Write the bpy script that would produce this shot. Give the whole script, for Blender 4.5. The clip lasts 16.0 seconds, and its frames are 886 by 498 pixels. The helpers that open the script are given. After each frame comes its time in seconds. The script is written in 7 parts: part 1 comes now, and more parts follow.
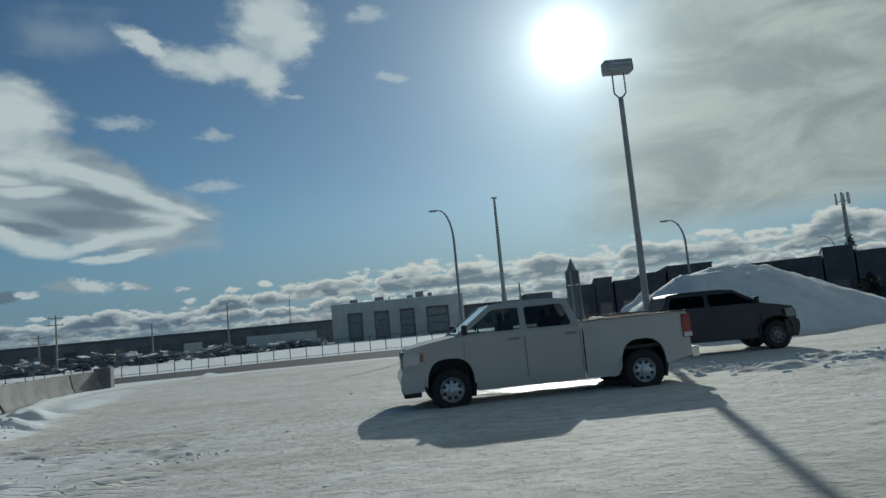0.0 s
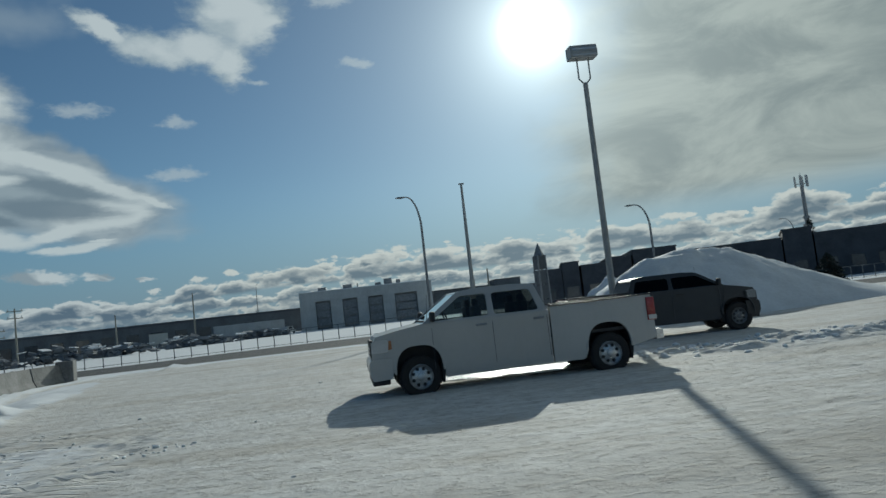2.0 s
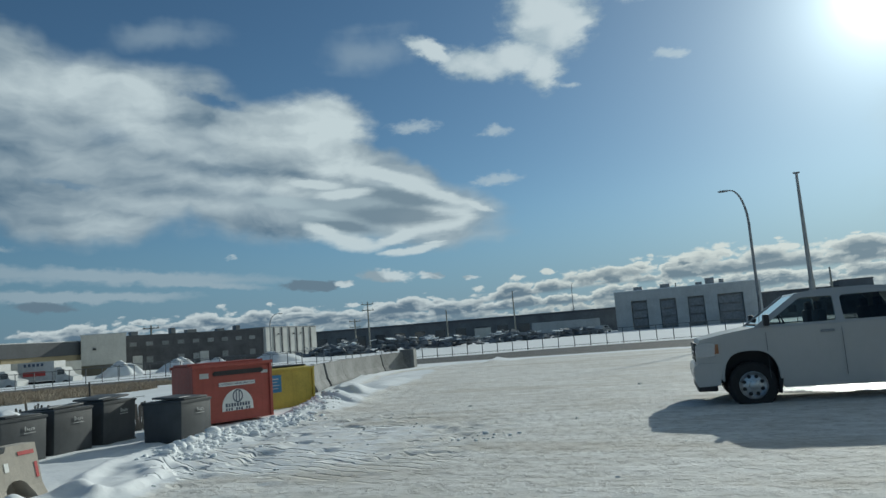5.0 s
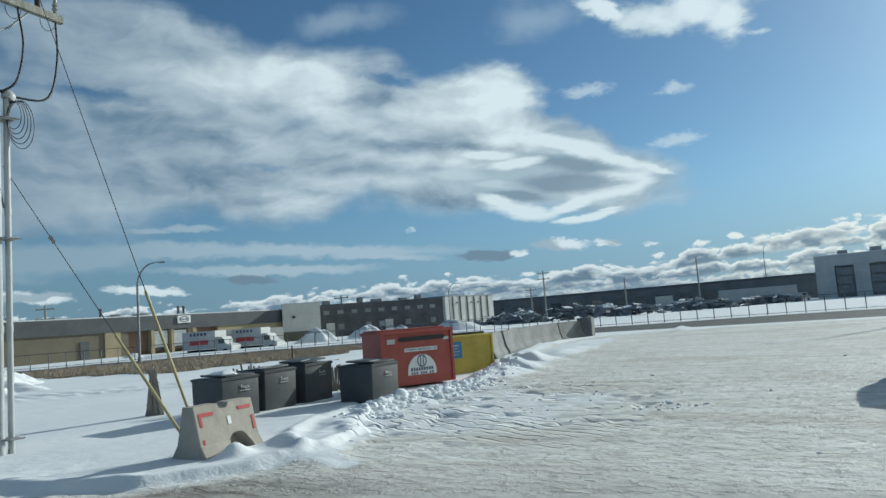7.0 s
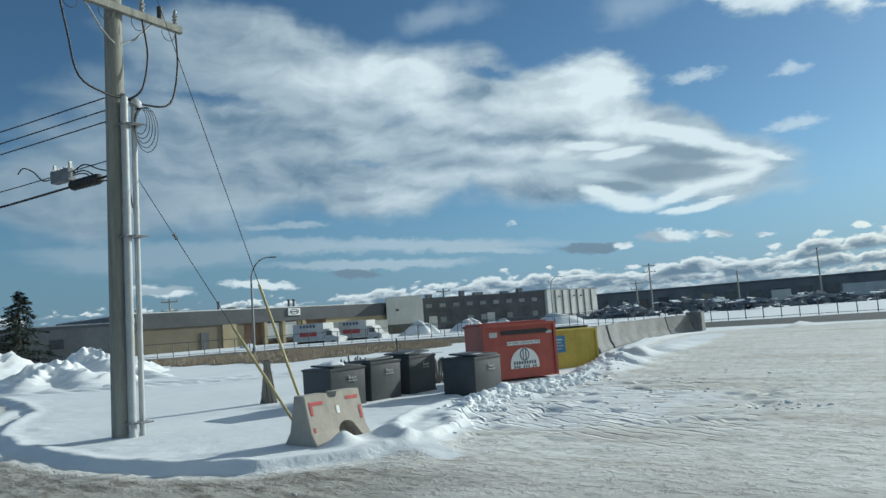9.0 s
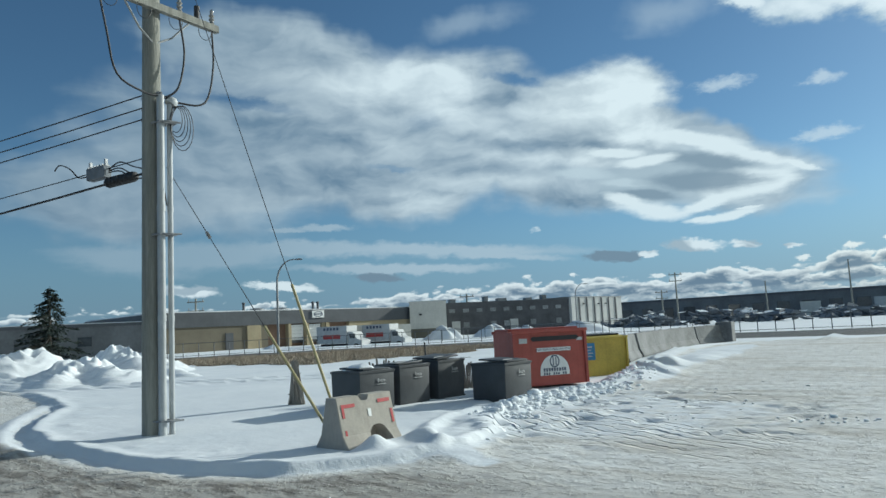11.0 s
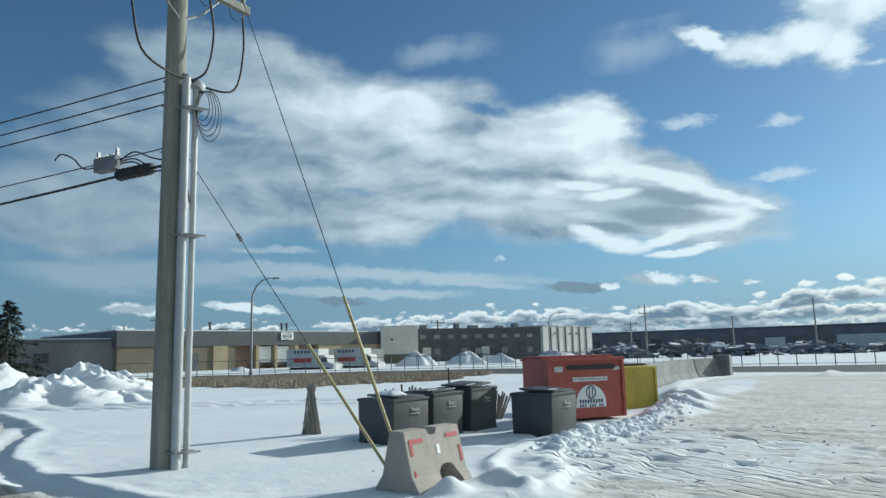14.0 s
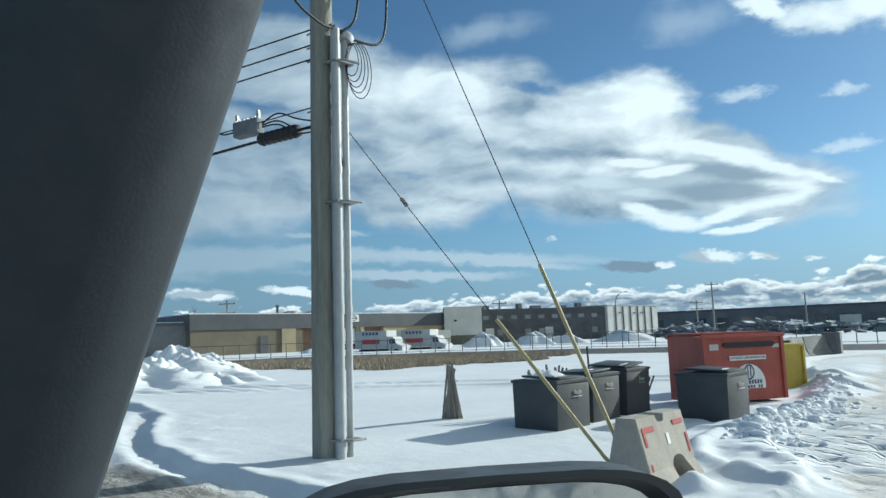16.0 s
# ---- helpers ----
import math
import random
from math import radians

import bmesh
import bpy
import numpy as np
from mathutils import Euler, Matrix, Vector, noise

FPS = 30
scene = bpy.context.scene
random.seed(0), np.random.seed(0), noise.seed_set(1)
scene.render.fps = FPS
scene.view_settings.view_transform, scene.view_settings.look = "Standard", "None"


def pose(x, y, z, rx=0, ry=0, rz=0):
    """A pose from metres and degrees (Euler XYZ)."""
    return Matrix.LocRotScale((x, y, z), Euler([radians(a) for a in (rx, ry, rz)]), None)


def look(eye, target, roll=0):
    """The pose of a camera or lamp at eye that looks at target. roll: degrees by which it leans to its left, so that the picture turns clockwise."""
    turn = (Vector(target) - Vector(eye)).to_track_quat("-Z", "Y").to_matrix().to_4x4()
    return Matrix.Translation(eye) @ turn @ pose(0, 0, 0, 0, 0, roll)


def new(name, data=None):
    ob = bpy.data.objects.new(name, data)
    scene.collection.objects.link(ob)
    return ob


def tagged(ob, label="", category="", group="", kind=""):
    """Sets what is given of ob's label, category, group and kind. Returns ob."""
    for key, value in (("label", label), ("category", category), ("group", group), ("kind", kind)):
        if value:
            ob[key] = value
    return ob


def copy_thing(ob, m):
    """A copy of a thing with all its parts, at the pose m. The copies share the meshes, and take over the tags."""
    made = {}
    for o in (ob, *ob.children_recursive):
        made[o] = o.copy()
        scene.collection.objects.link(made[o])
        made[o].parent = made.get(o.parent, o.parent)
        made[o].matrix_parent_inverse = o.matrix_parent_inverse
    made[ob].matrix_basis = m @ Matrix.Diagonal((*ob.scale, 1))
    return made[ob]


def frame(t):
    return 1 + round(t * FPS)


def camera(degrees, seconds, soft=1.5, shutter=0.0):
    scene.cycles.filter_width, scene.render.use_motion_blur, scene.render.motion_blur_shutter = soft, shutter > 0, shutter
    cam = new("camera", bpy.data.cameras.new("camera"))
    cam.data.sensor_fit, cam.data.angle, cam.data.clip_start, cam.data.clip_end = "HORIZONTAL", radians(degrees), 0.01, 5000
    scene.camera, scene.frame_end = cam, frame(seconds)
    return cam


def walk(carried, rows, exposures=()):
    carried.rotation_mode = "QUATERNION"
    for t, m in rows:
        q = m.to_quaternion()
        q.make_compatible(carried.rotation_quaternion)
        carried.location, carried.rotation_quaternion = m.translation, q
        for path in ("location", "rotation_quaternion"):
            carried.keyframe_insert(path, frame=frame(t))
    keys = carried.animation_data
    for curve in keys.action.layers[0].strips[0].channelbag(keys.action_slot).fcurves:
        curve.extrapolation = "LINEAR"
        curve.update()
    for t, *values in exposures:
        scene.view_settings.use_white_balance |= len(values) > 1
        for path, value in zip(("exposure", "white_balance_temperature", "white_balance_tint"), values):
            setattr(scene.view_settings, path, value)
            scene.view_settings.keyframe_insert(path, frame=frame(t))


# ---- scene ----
cam = camera(64.1, 16.0)
PATH = [
    (0.0, 0.001, -0.000, 1.551, 96.15, 5.42, -1.03),
    (0.5, 0.038, 0.028, 1.554, 96.32, 5.78, -1.36),
    (1.0, 0.030, 0.012, 1.560, 95.81, 6.10, -2.23),
    (1.5, 0.034, -0.011, 1.557, 95.17, 6.29, -3.18),
    (2.0, 0.020, 0.002, 1.562, 94.78, 6.38, -3.55),
    (2.5, 0.027, -0.006, 1.558, 95.00, 6.27, -2.46),
    (3.0, 0.008, 0.020, 1.558, 95.62, 6.03, 0.21),
    (3.5, 0.000, 0.031, 1.558, 96.39, 5.58, 4.74),
    (4.0, -0.003, 0.038, 1.552, 96.92, 5.15, 10.40),
    (4.5, -0.043, 0.045, 1.570, 97.15, 4.67, 16.19),
    (5.0, -0.054, 0.026, 1.562, 97.09, 4.42, 21.53),
    (7.5, -0.040, -0.036, 1.544, 95.51, 4.43, 38.01),
    (8.0, -0.048, -0.035, 1.548, 95.56, 4.42, 40.13),
    (8.5, -0.054, -0.038, 1.549, 95.69, 4.33, 42.14),
    (9.0, -0.056, -0.034, 1.545, 95.75, 4.09, 43.89),
    (9.5, -0.066, -0.041, 1.540, 95.71, 3.72, 45.55),
    (12.0, -0.721, -0.036, 1.533, 96.72, 1.75, 44.46),
    (12.5, -1.050, -0.006, 1.546, 97.22, 1.77, 42.30),
    (13.0, -1.410, -0.023, 1.542, 97.76, 1.84, 41.33),
    (13.5, -1.795, -0.039, 1.549, 98.08, 1.73, 41.43),
    (14.0, -2.234, -0.079, 1.535, 98.29, 1.40, 42.59),
    (14.5, -2.704, -0.153, 1.541, 98.21, 1.33, 43.79),
    (15.0, -3.199, -0.219, 1.538, 97.95, 1.31, 44.76),
    (15.5, -3.689, -0.321, 1.533, 97.53, 1.60, 45.79),
    (16.0, -4.204, -0.456, 1.523, 96.93, 1.91, 46.81),
]
walk(cam, [(r[0], pose(*r[1:])) for r in PATH], [(0.0, -0.80, 6050, 0), (4.0, -0.76, 6050, 0), (5.2, -0.48, 6000, 0), (7.3, -0.17, 5900, 0), (12.5, -0.10, 5890, 0), (13.5, -0.05, 5880, 0), (16.0, 0.14, 5860, 0)])


# ---- world and light ----
SUN_AZ, SUN_EL = 13.5, 20.9          # degrees from +y to +x, and above the horizon


def link(nt, a, b):
    nt.links.new(a, b)


class Nodes:
    """Short hand for wiring shader nodes."""

    def __init__(self, nt):
        self.nt = nt

    def put(self, sock, v):
        if hasattr(v, "is_output"):
            self.nt.links.new(v, sock)
        elif v is not None:
            sock.default_value = v

    def m(self, op, a, b=None, c=None, clamp=False):
        n = self.nt.nodes.new("ShaderNodeMath")
        n.operation, n.use_clamp = op, clamp
        for s, v in zip(n.inputs, (a, b, c)):
            self.put(s, v)
        return n.outputs[0]

    def step(self, x, lo, hi, a=0.0, b=1.0, smooth=True):
        n = self.nt.nodes.new("ShaderNodeMapRange")
        n.interpolation_type = "SMOOTHSTEP" if smooth else "LINEAR"
        for i, v in enumerate((x, lo, hi, a, b)):
            self.put(n.inputs[i], v)
        return n.outputs[0]

    def noise(self, vec, scale, detail=4.0, rough=0.5, dist=0.0, color=False):
        n = self.nt.nodes.new("ShaderNodeTexNoise")
        self.put(n.inputs["Vector"], vec)
        n.inputs["Scale"].default_value, n.inputs["Detail"].default_value = scale, detail
        n.inputs["Roughness"].default_value, n.inputs["Distortion"].default_value = rough, dist
        return n.outputs["Color" if color else "Fac"]

    def voronoi(self, vec, scale, feature="F1", rand=1.0):
        n = self.nt.nodes.new("ShaderNodeTexVoronoi")
        n.feature = feature
        self.put(n.inputs["Vector"], vec)
        n.inputs["Scale"].default_value, n.inputs["Randomness"].default_value = scale, rand
        return n.outputs["Distance"]

    def mix(self, f, a, b, op="MIX"):
        n = self.nt.nodes.new("ShaderNodeMix")
        n.data_type, n.blend_type = "RGBA", op
        self.put(n.inputs[0], f)
        self.put(n.inputs[6], a)
        self.put(n.inputs[7], b)
        return n.outputs[2]

    def xyz(self, x, y, z=0.0):
        n = self.nt.nodes.new("ShaderNodeCombineXYZ")
        for s, v in zip(n.inputs, (x, y, z)):
            self.put(s, v)
        return n.outputs[0]

    def sep(self, v):
        n = self.nt.nodes.new("ShaderNodeSeparateXYZ")
        self.put(n.inputs[0], v)
        return n.outputs

    def vm(self, op, a, b=None):
        n = self.nt.nodes.new("ShaderNodeVectorMath")
        n.operation = op
        self.put(n.inputs[0], a)
        if b is not None:
            self.put(n.inputs[1], b)
        return n.outputs["Value"] if op in ("LENGTH", "DOT_PRODUCT") else n.outputs[0]

    def mapping(self, vec, loc=(0, 0, 0), rot=(0, 0, 0), scale=(1, 1, 1), kind="POINT"):
        n = self.nt.nodes.new("ShaderNodeMapping")
        n.vector_type = kind
        self.put(n.inputs[0], vec)
        n.inputs[1].default_value = loc
        if kind != "NORMAL":
            n.inputs[2].default_value = rot
            n.inputs[3].default_value = scale
        return n.outputs[0]


def rgb(r, g, b):
    return (r, g, b, 1.0)


def make_world():
    w = bpy.data.worlds.new("sky")
    scene.world = w
    w.use_nodes = True
    nt = w.node_tree
    nt.nodes.clear()
    k = Nodes(nt)
    way = nt.nodes.new("ShaderNodeTexCoord").outputs["Generated"]
    x, y, z = k.sep(way)
    az = k.m("MULTIPLY", k.m("ARCTAN2", x, y), 57.2958)
    el = k.m("MULTIPLY", k.m("ARCSINE", z), 57.2958)
    p = k.xyz(az, el)
    sky = nt.nodes.new("ShaderNodeTexSky")
    sky.sky_type, sky.sun_disc = "NISHITA", False
    sky.sun_elevation, sky.sun_rotation = radians(SUN_EL), radians(SUN_AZ)
    sky.altitude, sky.air_density, sky.dust_density, sky.ozone_density = 700, 1.0, 0.35, 3.0
    blue = k.mix(1.0, sky.outputs[0], rgb(SKY_GAIN * 0.86, SKY_GAIN * 0.97, SKY_GAIN * 0.98), "MULTIPLY")

    blue = k.mix(k.step(el, 11.0, 0.0, 0.0, 0.80), blue, k.mix(k.step(az, -70.0, -30.0), rgb(0.15, 0.245, 0.37), rgb(0.195, 0.305, 0.47)))
    warp = k.vm("SUBTRACT", k.noise(p, 0.16, 4.0, 0.55, color=True), (0.5, 0.5, 0.5))
    wide = k.vm("ADD", p, k.vm("MULTIPLY", warp, (9.0, 4.0, 0.0)))
    fine_n = k.vm("SUBTRACT", k.noise(k.mapping(p, scale=(1, 1.8, 1)), 0.55, 4.0, 0.6, color=True), (0.5, 0.5, 0.5))
    fine = k.vm("ADD", p, k.vm("MULTIPLY", fine_n, (2.4, 1.2, 0.0)))
    lens = k.vm("ADD", p, k.vm("MULTIPLY", fine_n, (1.6, 0.5, 0.0)))

    last = [None]          # each shape waits for the one before it

    def blob(at, a, e, ra, re, turn=0.0):
        if last[0] is not None:
            at = k.vm("ADD", at, k.xyz(0.0, 0.0, k.m("MULTIPLY", last[0], 1e-6)))
        v = k.mapping(at, (a, e, 0), (0, 0, radians(turn)), (ra, re, 1), "TEXTURE")
        last[0] = k.m("SUBTRACT", 1.0, k.vm("LENGTH", v))
        return last[0]

    def union(*fields):
        out = fields[0]
        for f in fields[1:]:
            out = k.m("SMOOTH_MAX", out, f, 0.25)
        return out

    out = [blue]

    def over(a, c):
        out[0] = k.mix(a, out[0], c)

    streaky = k.noise(k.mapping(lens, scale=(0.065, 0.36, 1), rot=(0, 0, radians(7))), 1.0, 5.0, 0.48, 0.5)
    puffy = k.noise(k.mapping(p, scale=(0.22, 0.36, 1)), 1.0, 5.0, 0.45, 0.5)
    small_n = k.noise(k.mapping(p, scale=(0.9, 1.6, 1)), 1.0, 5.0, 0.6)
    # folds of the cloud, lit from the sun's side
    bent = k.vm("ADD", p, k.vm("MULTIPLY", warp, (5.0, 3.0, 0.0)))
    fold_a = k.noise(k.mapping(bent, scale=(0.17, 0.40, 1)), 1.0, 4.0, 0.5, 0.3)
    fold_b = k.noise(k.mapping(k.vm("ADD", bent, (1.1, 0.7, 0.0)), scale=(0.17, 0.40, 1)), 1.0, 4.0, 0.5, 0.3)
    folds = k.m("SUBTRACT", fold_a, fold_b)
    wisp = k.step(k.m("ADD", union(blob(wide, -25.7, 23.5, 6.0, 2.40, -2), blob(wide, -42.8, 23.8, 7.2, 1.71, 6)), k.m("SUBTRACT", streaky, 0.5)), 0.1, 0.9, 0.0, 0.4)
    over(wisp, rgb(0.55, 0.63, 0.70))
    # the veil of high cloud round and beyond the sun
    edge = k.m("ADD", k.m("SUBTRACT", az, k.m("MULTIPLY", k.m("MAXIMUM", k.m("SUBTRACT", el, 11.0), 0.0), 0.45)), k.m("MULTIPLY", k.m("SUBTRACT", puffy, 0.5), 7.0))
    a_veil = k.m("MULTIPLY", k.step(edge, 9.5, 19.0), k.step(el, 4.6, 7.6))
    a_veil = k.m("MULTIPLY", a_veil, k.step(az, 150.0, 100.0))
    vn = k.noise(k.mapping(p, scale=(0.10, 0.24, 1), rot=(0, 0, radians(-24))), 1.0, 6.0, 0.6, 0.6)
    c_veil = k.mix(k.step(vn, 0.34, 0.66), rgb(0.40, 0.45, 0.45), rgb(0.66, 0.70, 0.66))
    over(a_veil, c_veil)

    # the great lens-shaped cloud: its wide body
    body = union(blob(wide, -49.1, 19.1, 6.9, 3.15, -2), blob(wide, -43.1, 18.4, 5.8, 3.30, -2), blob(wide, -36.2, 16.2, 7.8, 3.08, -5), blob(wide, -43.0, 13.6, 13.8, 3.52, -5), blob(wide, -35.7, 11.7, 11.0, 2.64, -7), blob(wide, -46.9, 10.6, 6.9, 2.30, -2), blob(wide, -55.1, 14.9, 12.3, 5.04, 0), blob(wide, -63.8, 14.0, 9.9, 5.20, 0), blob(wide, -57.8, 21.5, 10.1, 2.80, -9), blob(wide, -70.5, 11.0, 7.5, 3.04, 0), blob(wide, -25.5, 13.4, 5.7, 1.76, -22), blob(wide, -24.1, 10.4, 7.9, 2.60, -8))
    head = union(blob(fine, -30.3, 17.3, 4.6, 3.02, -7), blob(fine, -33.2, 16.3, 5.5, 3.52, -5), blob(fine, -28.5, 14.7, 3.3, 1.98, -8), blob(fine, -31.4, 13.5, 6.0, 2.20, -7))
    holes = union(blob(fine, -39.0, 19.3, 3.4, 0.71, -15), blob(fine, -43.4, 14.7, 3.1, 0.53, -10), blob(fine, -38.3, 13.6, 3.7, 0.40, 0), blob(fine, -49.5, 13.0, 5.5, 0.44, -7), blob(fine, -59.2, 17.8, 6.7, 0.67, -8))
    gap = k.step(holes, -0.1, 0.8, 0.0, 0.36)
    d_body = k.m("SUBTRACT", k.m("MULTIPLY_ADD", k.m("SUBTRACT", streaky, 0.46), 0.85, body), gap)
    d_head = k.m("SUBTRACT", k.m("MULTIPLY_ADD", k.m("SUBTRACT", puffy, 0.5), 0.4, head), gap)
    a_body = k.step(d_body, -0.30, 0.34, 0.0, 0.93)
    a_head = k.step(d_head, -0.05, 0.40)
    glow = union(blob(fine, -44.4, 18.9, 3.4, 3.30, -2), blob(fine, -29.8, 17.7, 4.4, 3.15, -7), blob(fine, -28.8, 14.4, 3.2, 1.58, -7), blob(fine, -49.0, 20.2, 5.1, 1.89, -2))
    shine = union(blob(fine, -36.2, 16.4, 6.4, 1.76, -5), blob(fine, -46.0, 10.0, 5.1, 1.10, -2), blob(fine, -42.2, 11.4, 6.4, 0.97, -5), blob(fine, -34.2, 12.9, 5.5, 0.88, -7), blob(fine, -40.0, 15.8, 5.5, 1.32, -5), blob(fine, -54.5, 19.1, 9.2, 1.68, -10))
    shade = union(blob(wide, -32.6, 9.8, 6.6, 1.14, -5), blob(wide, -53.1, 11.8, 9.7, 1.76, -3), blob(wide, -38.3, 13.7, 5.1, 0.97, -5), blob(wide, -60.6, 15.7, 9.2, 2.10, 0), blob(wide, -39.8, 18.0, 3.2, 0.97, -5))
    lit = k.m("ADD", k.step(glow, -0.25, 0.8, 0.0, 0.50), k.step(shine, -0.2, 0.8, 0.0, 0.26))
    lit = k.m("SUBTRACT", lit, k.step(shade, -0.2, 0.7, 0.0, 0.22))
    lit = k.m("ADD", lit, k.m("MULTIPLY", k.m("SUBTRACT", streaky, 0.5), 0.5))
    lit = k.m("ADD", lit, k.m("MULTIPLY_ADD", folds, 1.25, 0.40))
    lit = k.m("MULTIPLY", lit, k.step(az, -72.0, -44.0, 0.42, 1.0))
    c_body = k.mix(k.step(lit, 0.0, 0.95, smooth=False), rgb(0.185, 0.265, 0.355), rgb(0.84, 0.89, 0.91))
    over(a_body, c_body)
    over(a_head, c_body)

    # the lens itself: stacked leaves with bright rims and grey insides
    comb = k.noise(k.mapping(lens, scale=(0.16, 0.95, 1), rot=(0, 0, radians(8))), 1.0, 5.0, 0.58, 0.4)

    def leaf(col, soft, most, *spots):
        f = k.m("MULTIPLY_ADD", k.m("SUBTRACT", comb, 0.5), 0.80, union(*(blob(lens, *s) for s in spots)))
        over(k.step(f, -0.06, soft + 0.14, 0.0, most * 0.97), col)

    white, pale, dim, slate = rgb(0.83, 0.88, 0.90), rgb(0.60, 0.68, 0.73), rgb(0.46, 0.54, 0.60), rgb(0.25, 0.325, 0.40)
    leaf(dim, 0.5, 0.9, (-24.5, 10.4, 7.1, 2.73, -8), (-29.0, 10.1, 5.1, 2.20, -7))
    leaf(white, 0.35, 0.95, (-22.0, 11.9, 5.7, 0.75, -21), (-18.1, 10.4, 1.9, 0.29, -23), (-25.1, 13.2, 4.8, 0.67, -14))
    leaf(slate, 0.55, 0.9, (-24.0, 11.4, 5.3, 0.80, -14))
    leaf(white, 0.4, 0.95, (-28.8, 12.0, 2.7, 0.57, 4), (-31.0, 12.9, 2.8, 0.53, -7))
    leaf(pale, 0.45, 0.8, (-30.3, 10.5, 3.0, 0.40, -7), (-33.6, 11.5, 2.8, 0.62, -7))
    leaf(white, 0.32, 0.97, (-21.6, 9.5, 4.0, 1.45, 2), (-24.3, 8.4, 2.7, 0.62, 17))
    leaf(slate, 0.42, 0.93, (-24.7, 10.0, 5.1, 1.06, -3), (-28.6, 9.4, 3.1, 0.53, -9))
    leaf(white, 0.45, 0.95, (-28.6, 8.2, 3.2, 0.83, -13), (-30.4, 9.1, 2.2, 0.53, -18))
    leaf(white, 0.35, 0.95, (-23.1, 7.2, 2.8, 0.40, 9), (-24.8, 7.1, 1.7, 0.26, 3), (-21.6, 7.7, 1.3, 0.13, 2))

    # separate puffs
    puffs = union(blob(fine, -13.6, 21.6, 3.4, 1.6, -4), blob(fine, -10.7, 24.3, 4.1, 3.80, -7), blob(fine, -11.5, 20.5, 1.9, 1.98, -5), blob(fine, -9.5, 23.5, 3.2, 2.10, 15), blob(fine, -16.9, 21.4, 3.9, 1.51, -10), blob(fine, -20.6, 22.7, 2.8, 0.92, -22))
    bits = union(blob(fine, -2.8, 24.8, 2.4, 0.88, 0), blob(fine, -1.4, 20.1, 1.8, 0.50, 2), blob(fine, -15.8, 16.2, 1.8, 0.62, 0), blob(fine, -16.2, 12.3, 2.5, 0.69, 3), blob(fine, -22.7, 17.0, 2.8, 0.70, -2), blob(fine, -9.6, 18.9, 1.2, 0.40, -5), blob(fine, -37.8, 7.4, 0.6, 0.31, 0))
    a_puff = k.step(k.m("MULTIPLY_ADD", k.m("SUBTRACT", small_n, 0.5), 0.6, puffs), -0.10, 0.50, 0.0, 0.93)
    a_bits = k.step(k.m("MULTIPLY_ADD", k.m("SUBTRACT", small_n, 0.5), 1.3, bits), 0.05, 0.85, 0.0, 0.6)
    c_puff = k.mix(k.step(k.m("ADD", puffs, k.m("MULTIPLY", k.m("SUBTRACT", puffy, 0.5), 1.6)), 0.0, 0.75), rgb(0.50, 0.59, 0.66), rgb(0.86, 0.90, 0.92))

    over(a_bits, rgb(0.72, 0.78, 0.82))
    over(a_puff, c_puff)

    # long streaks low over the field
    low = union(blob(fine, -46.3, 6.3, 12.4, 0.74, -4), blob(fine, -42.6, 5.8, 8.7, 0.41, -8), blob(fine, -55.1, 6.6, 9.7, 0.79, -3), blob(fine, -55.0, 8.4, 3.2, 0.40, -3), blob(fine, -65.6, 6.3, 9.9, 1.68, 0), blob(fine, -49.9, 4.9, 12.3, 0.51, -3), blob(fine, -57.6, 8.3, 2.1, 0.26, 0))
    a_low = k.step(k.m("MULTIPLY_ADD", k.m("SUBTRACT", streaky, 0.5), 1.2, low), 0.0, 0.6, 0.0, 0.75)
    grey = k.step(k.m("MULTIPLY_ADD", k.m("SUBTRACT", small_n, 0.5), 0.6, union(blob(fine, -31.7, 4.9, 2.9, 0.51, -2), blob(fine, -50.7, 4.2, 2.3, 0.53, -5))), 0.0, 0.4, 0.0, 0.85)
    few_f = k.m("MULTIPLY_ADD", k.m("SUBTRACT", small_n, 0.5), 0.9, union(blob(fine, -25.7, 5.2, 2.6, 0.57, -8), blob(fine, -22.1, 5.0, 1.3, 0.40, -6), blob(fine, -19.0, 4.7, 0.7, 0.26, -6), blob(fine, -28.9, 4.9, 1.0, 0.26, -5), blob(fine, -58.2, 3.8, 3.4, 0.42, -5), blob(fine, -65.7, 3.7, 3.0, 0.64, -3)))
    few = k.step(few_f, 0.0, 0.45, 0.0, 0.92)
    c_few = k.mix(k.step(folds, -0.07, 0.05), rgb(0.42, 0.49, 0.55), rgb(0.82, 0.86, 0.88))

    over(a_low, k.mix(k.step(az, -66.0, -46.0), rgb(0.34, 0.43, 0.51), rgb(0.50, 0.58, 0.65)))
    over(grey, rgb(0.20, 0.26, 0.33))
    over(few, c_few)

    # heaped clouds over the horizon
    def lumps(at, seed, sx, sy, lift=0.0):
        v = nt.nodes.new("ShaderNodeTexVoronoi")
        v.feature, v.normalize = "F1", True
        k.put(v.inputs["Vector"], k.mapping(at, loc=(seed * 7.3, seed * 3.1 + lift, 0), scale=(sx, sy, 1)))
        v.inputs["Scale"].default_value, v.inputs["Detail"].default_value = 1.0, 3.0
        v.inputs["Roughness"].default_value, v.inputs["Lacunarity"].default_value = 0.40, 2.2
        return v.outputs["Distance"]

    curl = k.vm("SUBTRACT", k.noise(p, 1.5, 3.0, 0.6, color=True), (0.5, 0.5, 0.5))
    curled = k.vm("ADD", p, k.vm("MULTIPLY", curl, (0.75, 0.5, 0.0)))

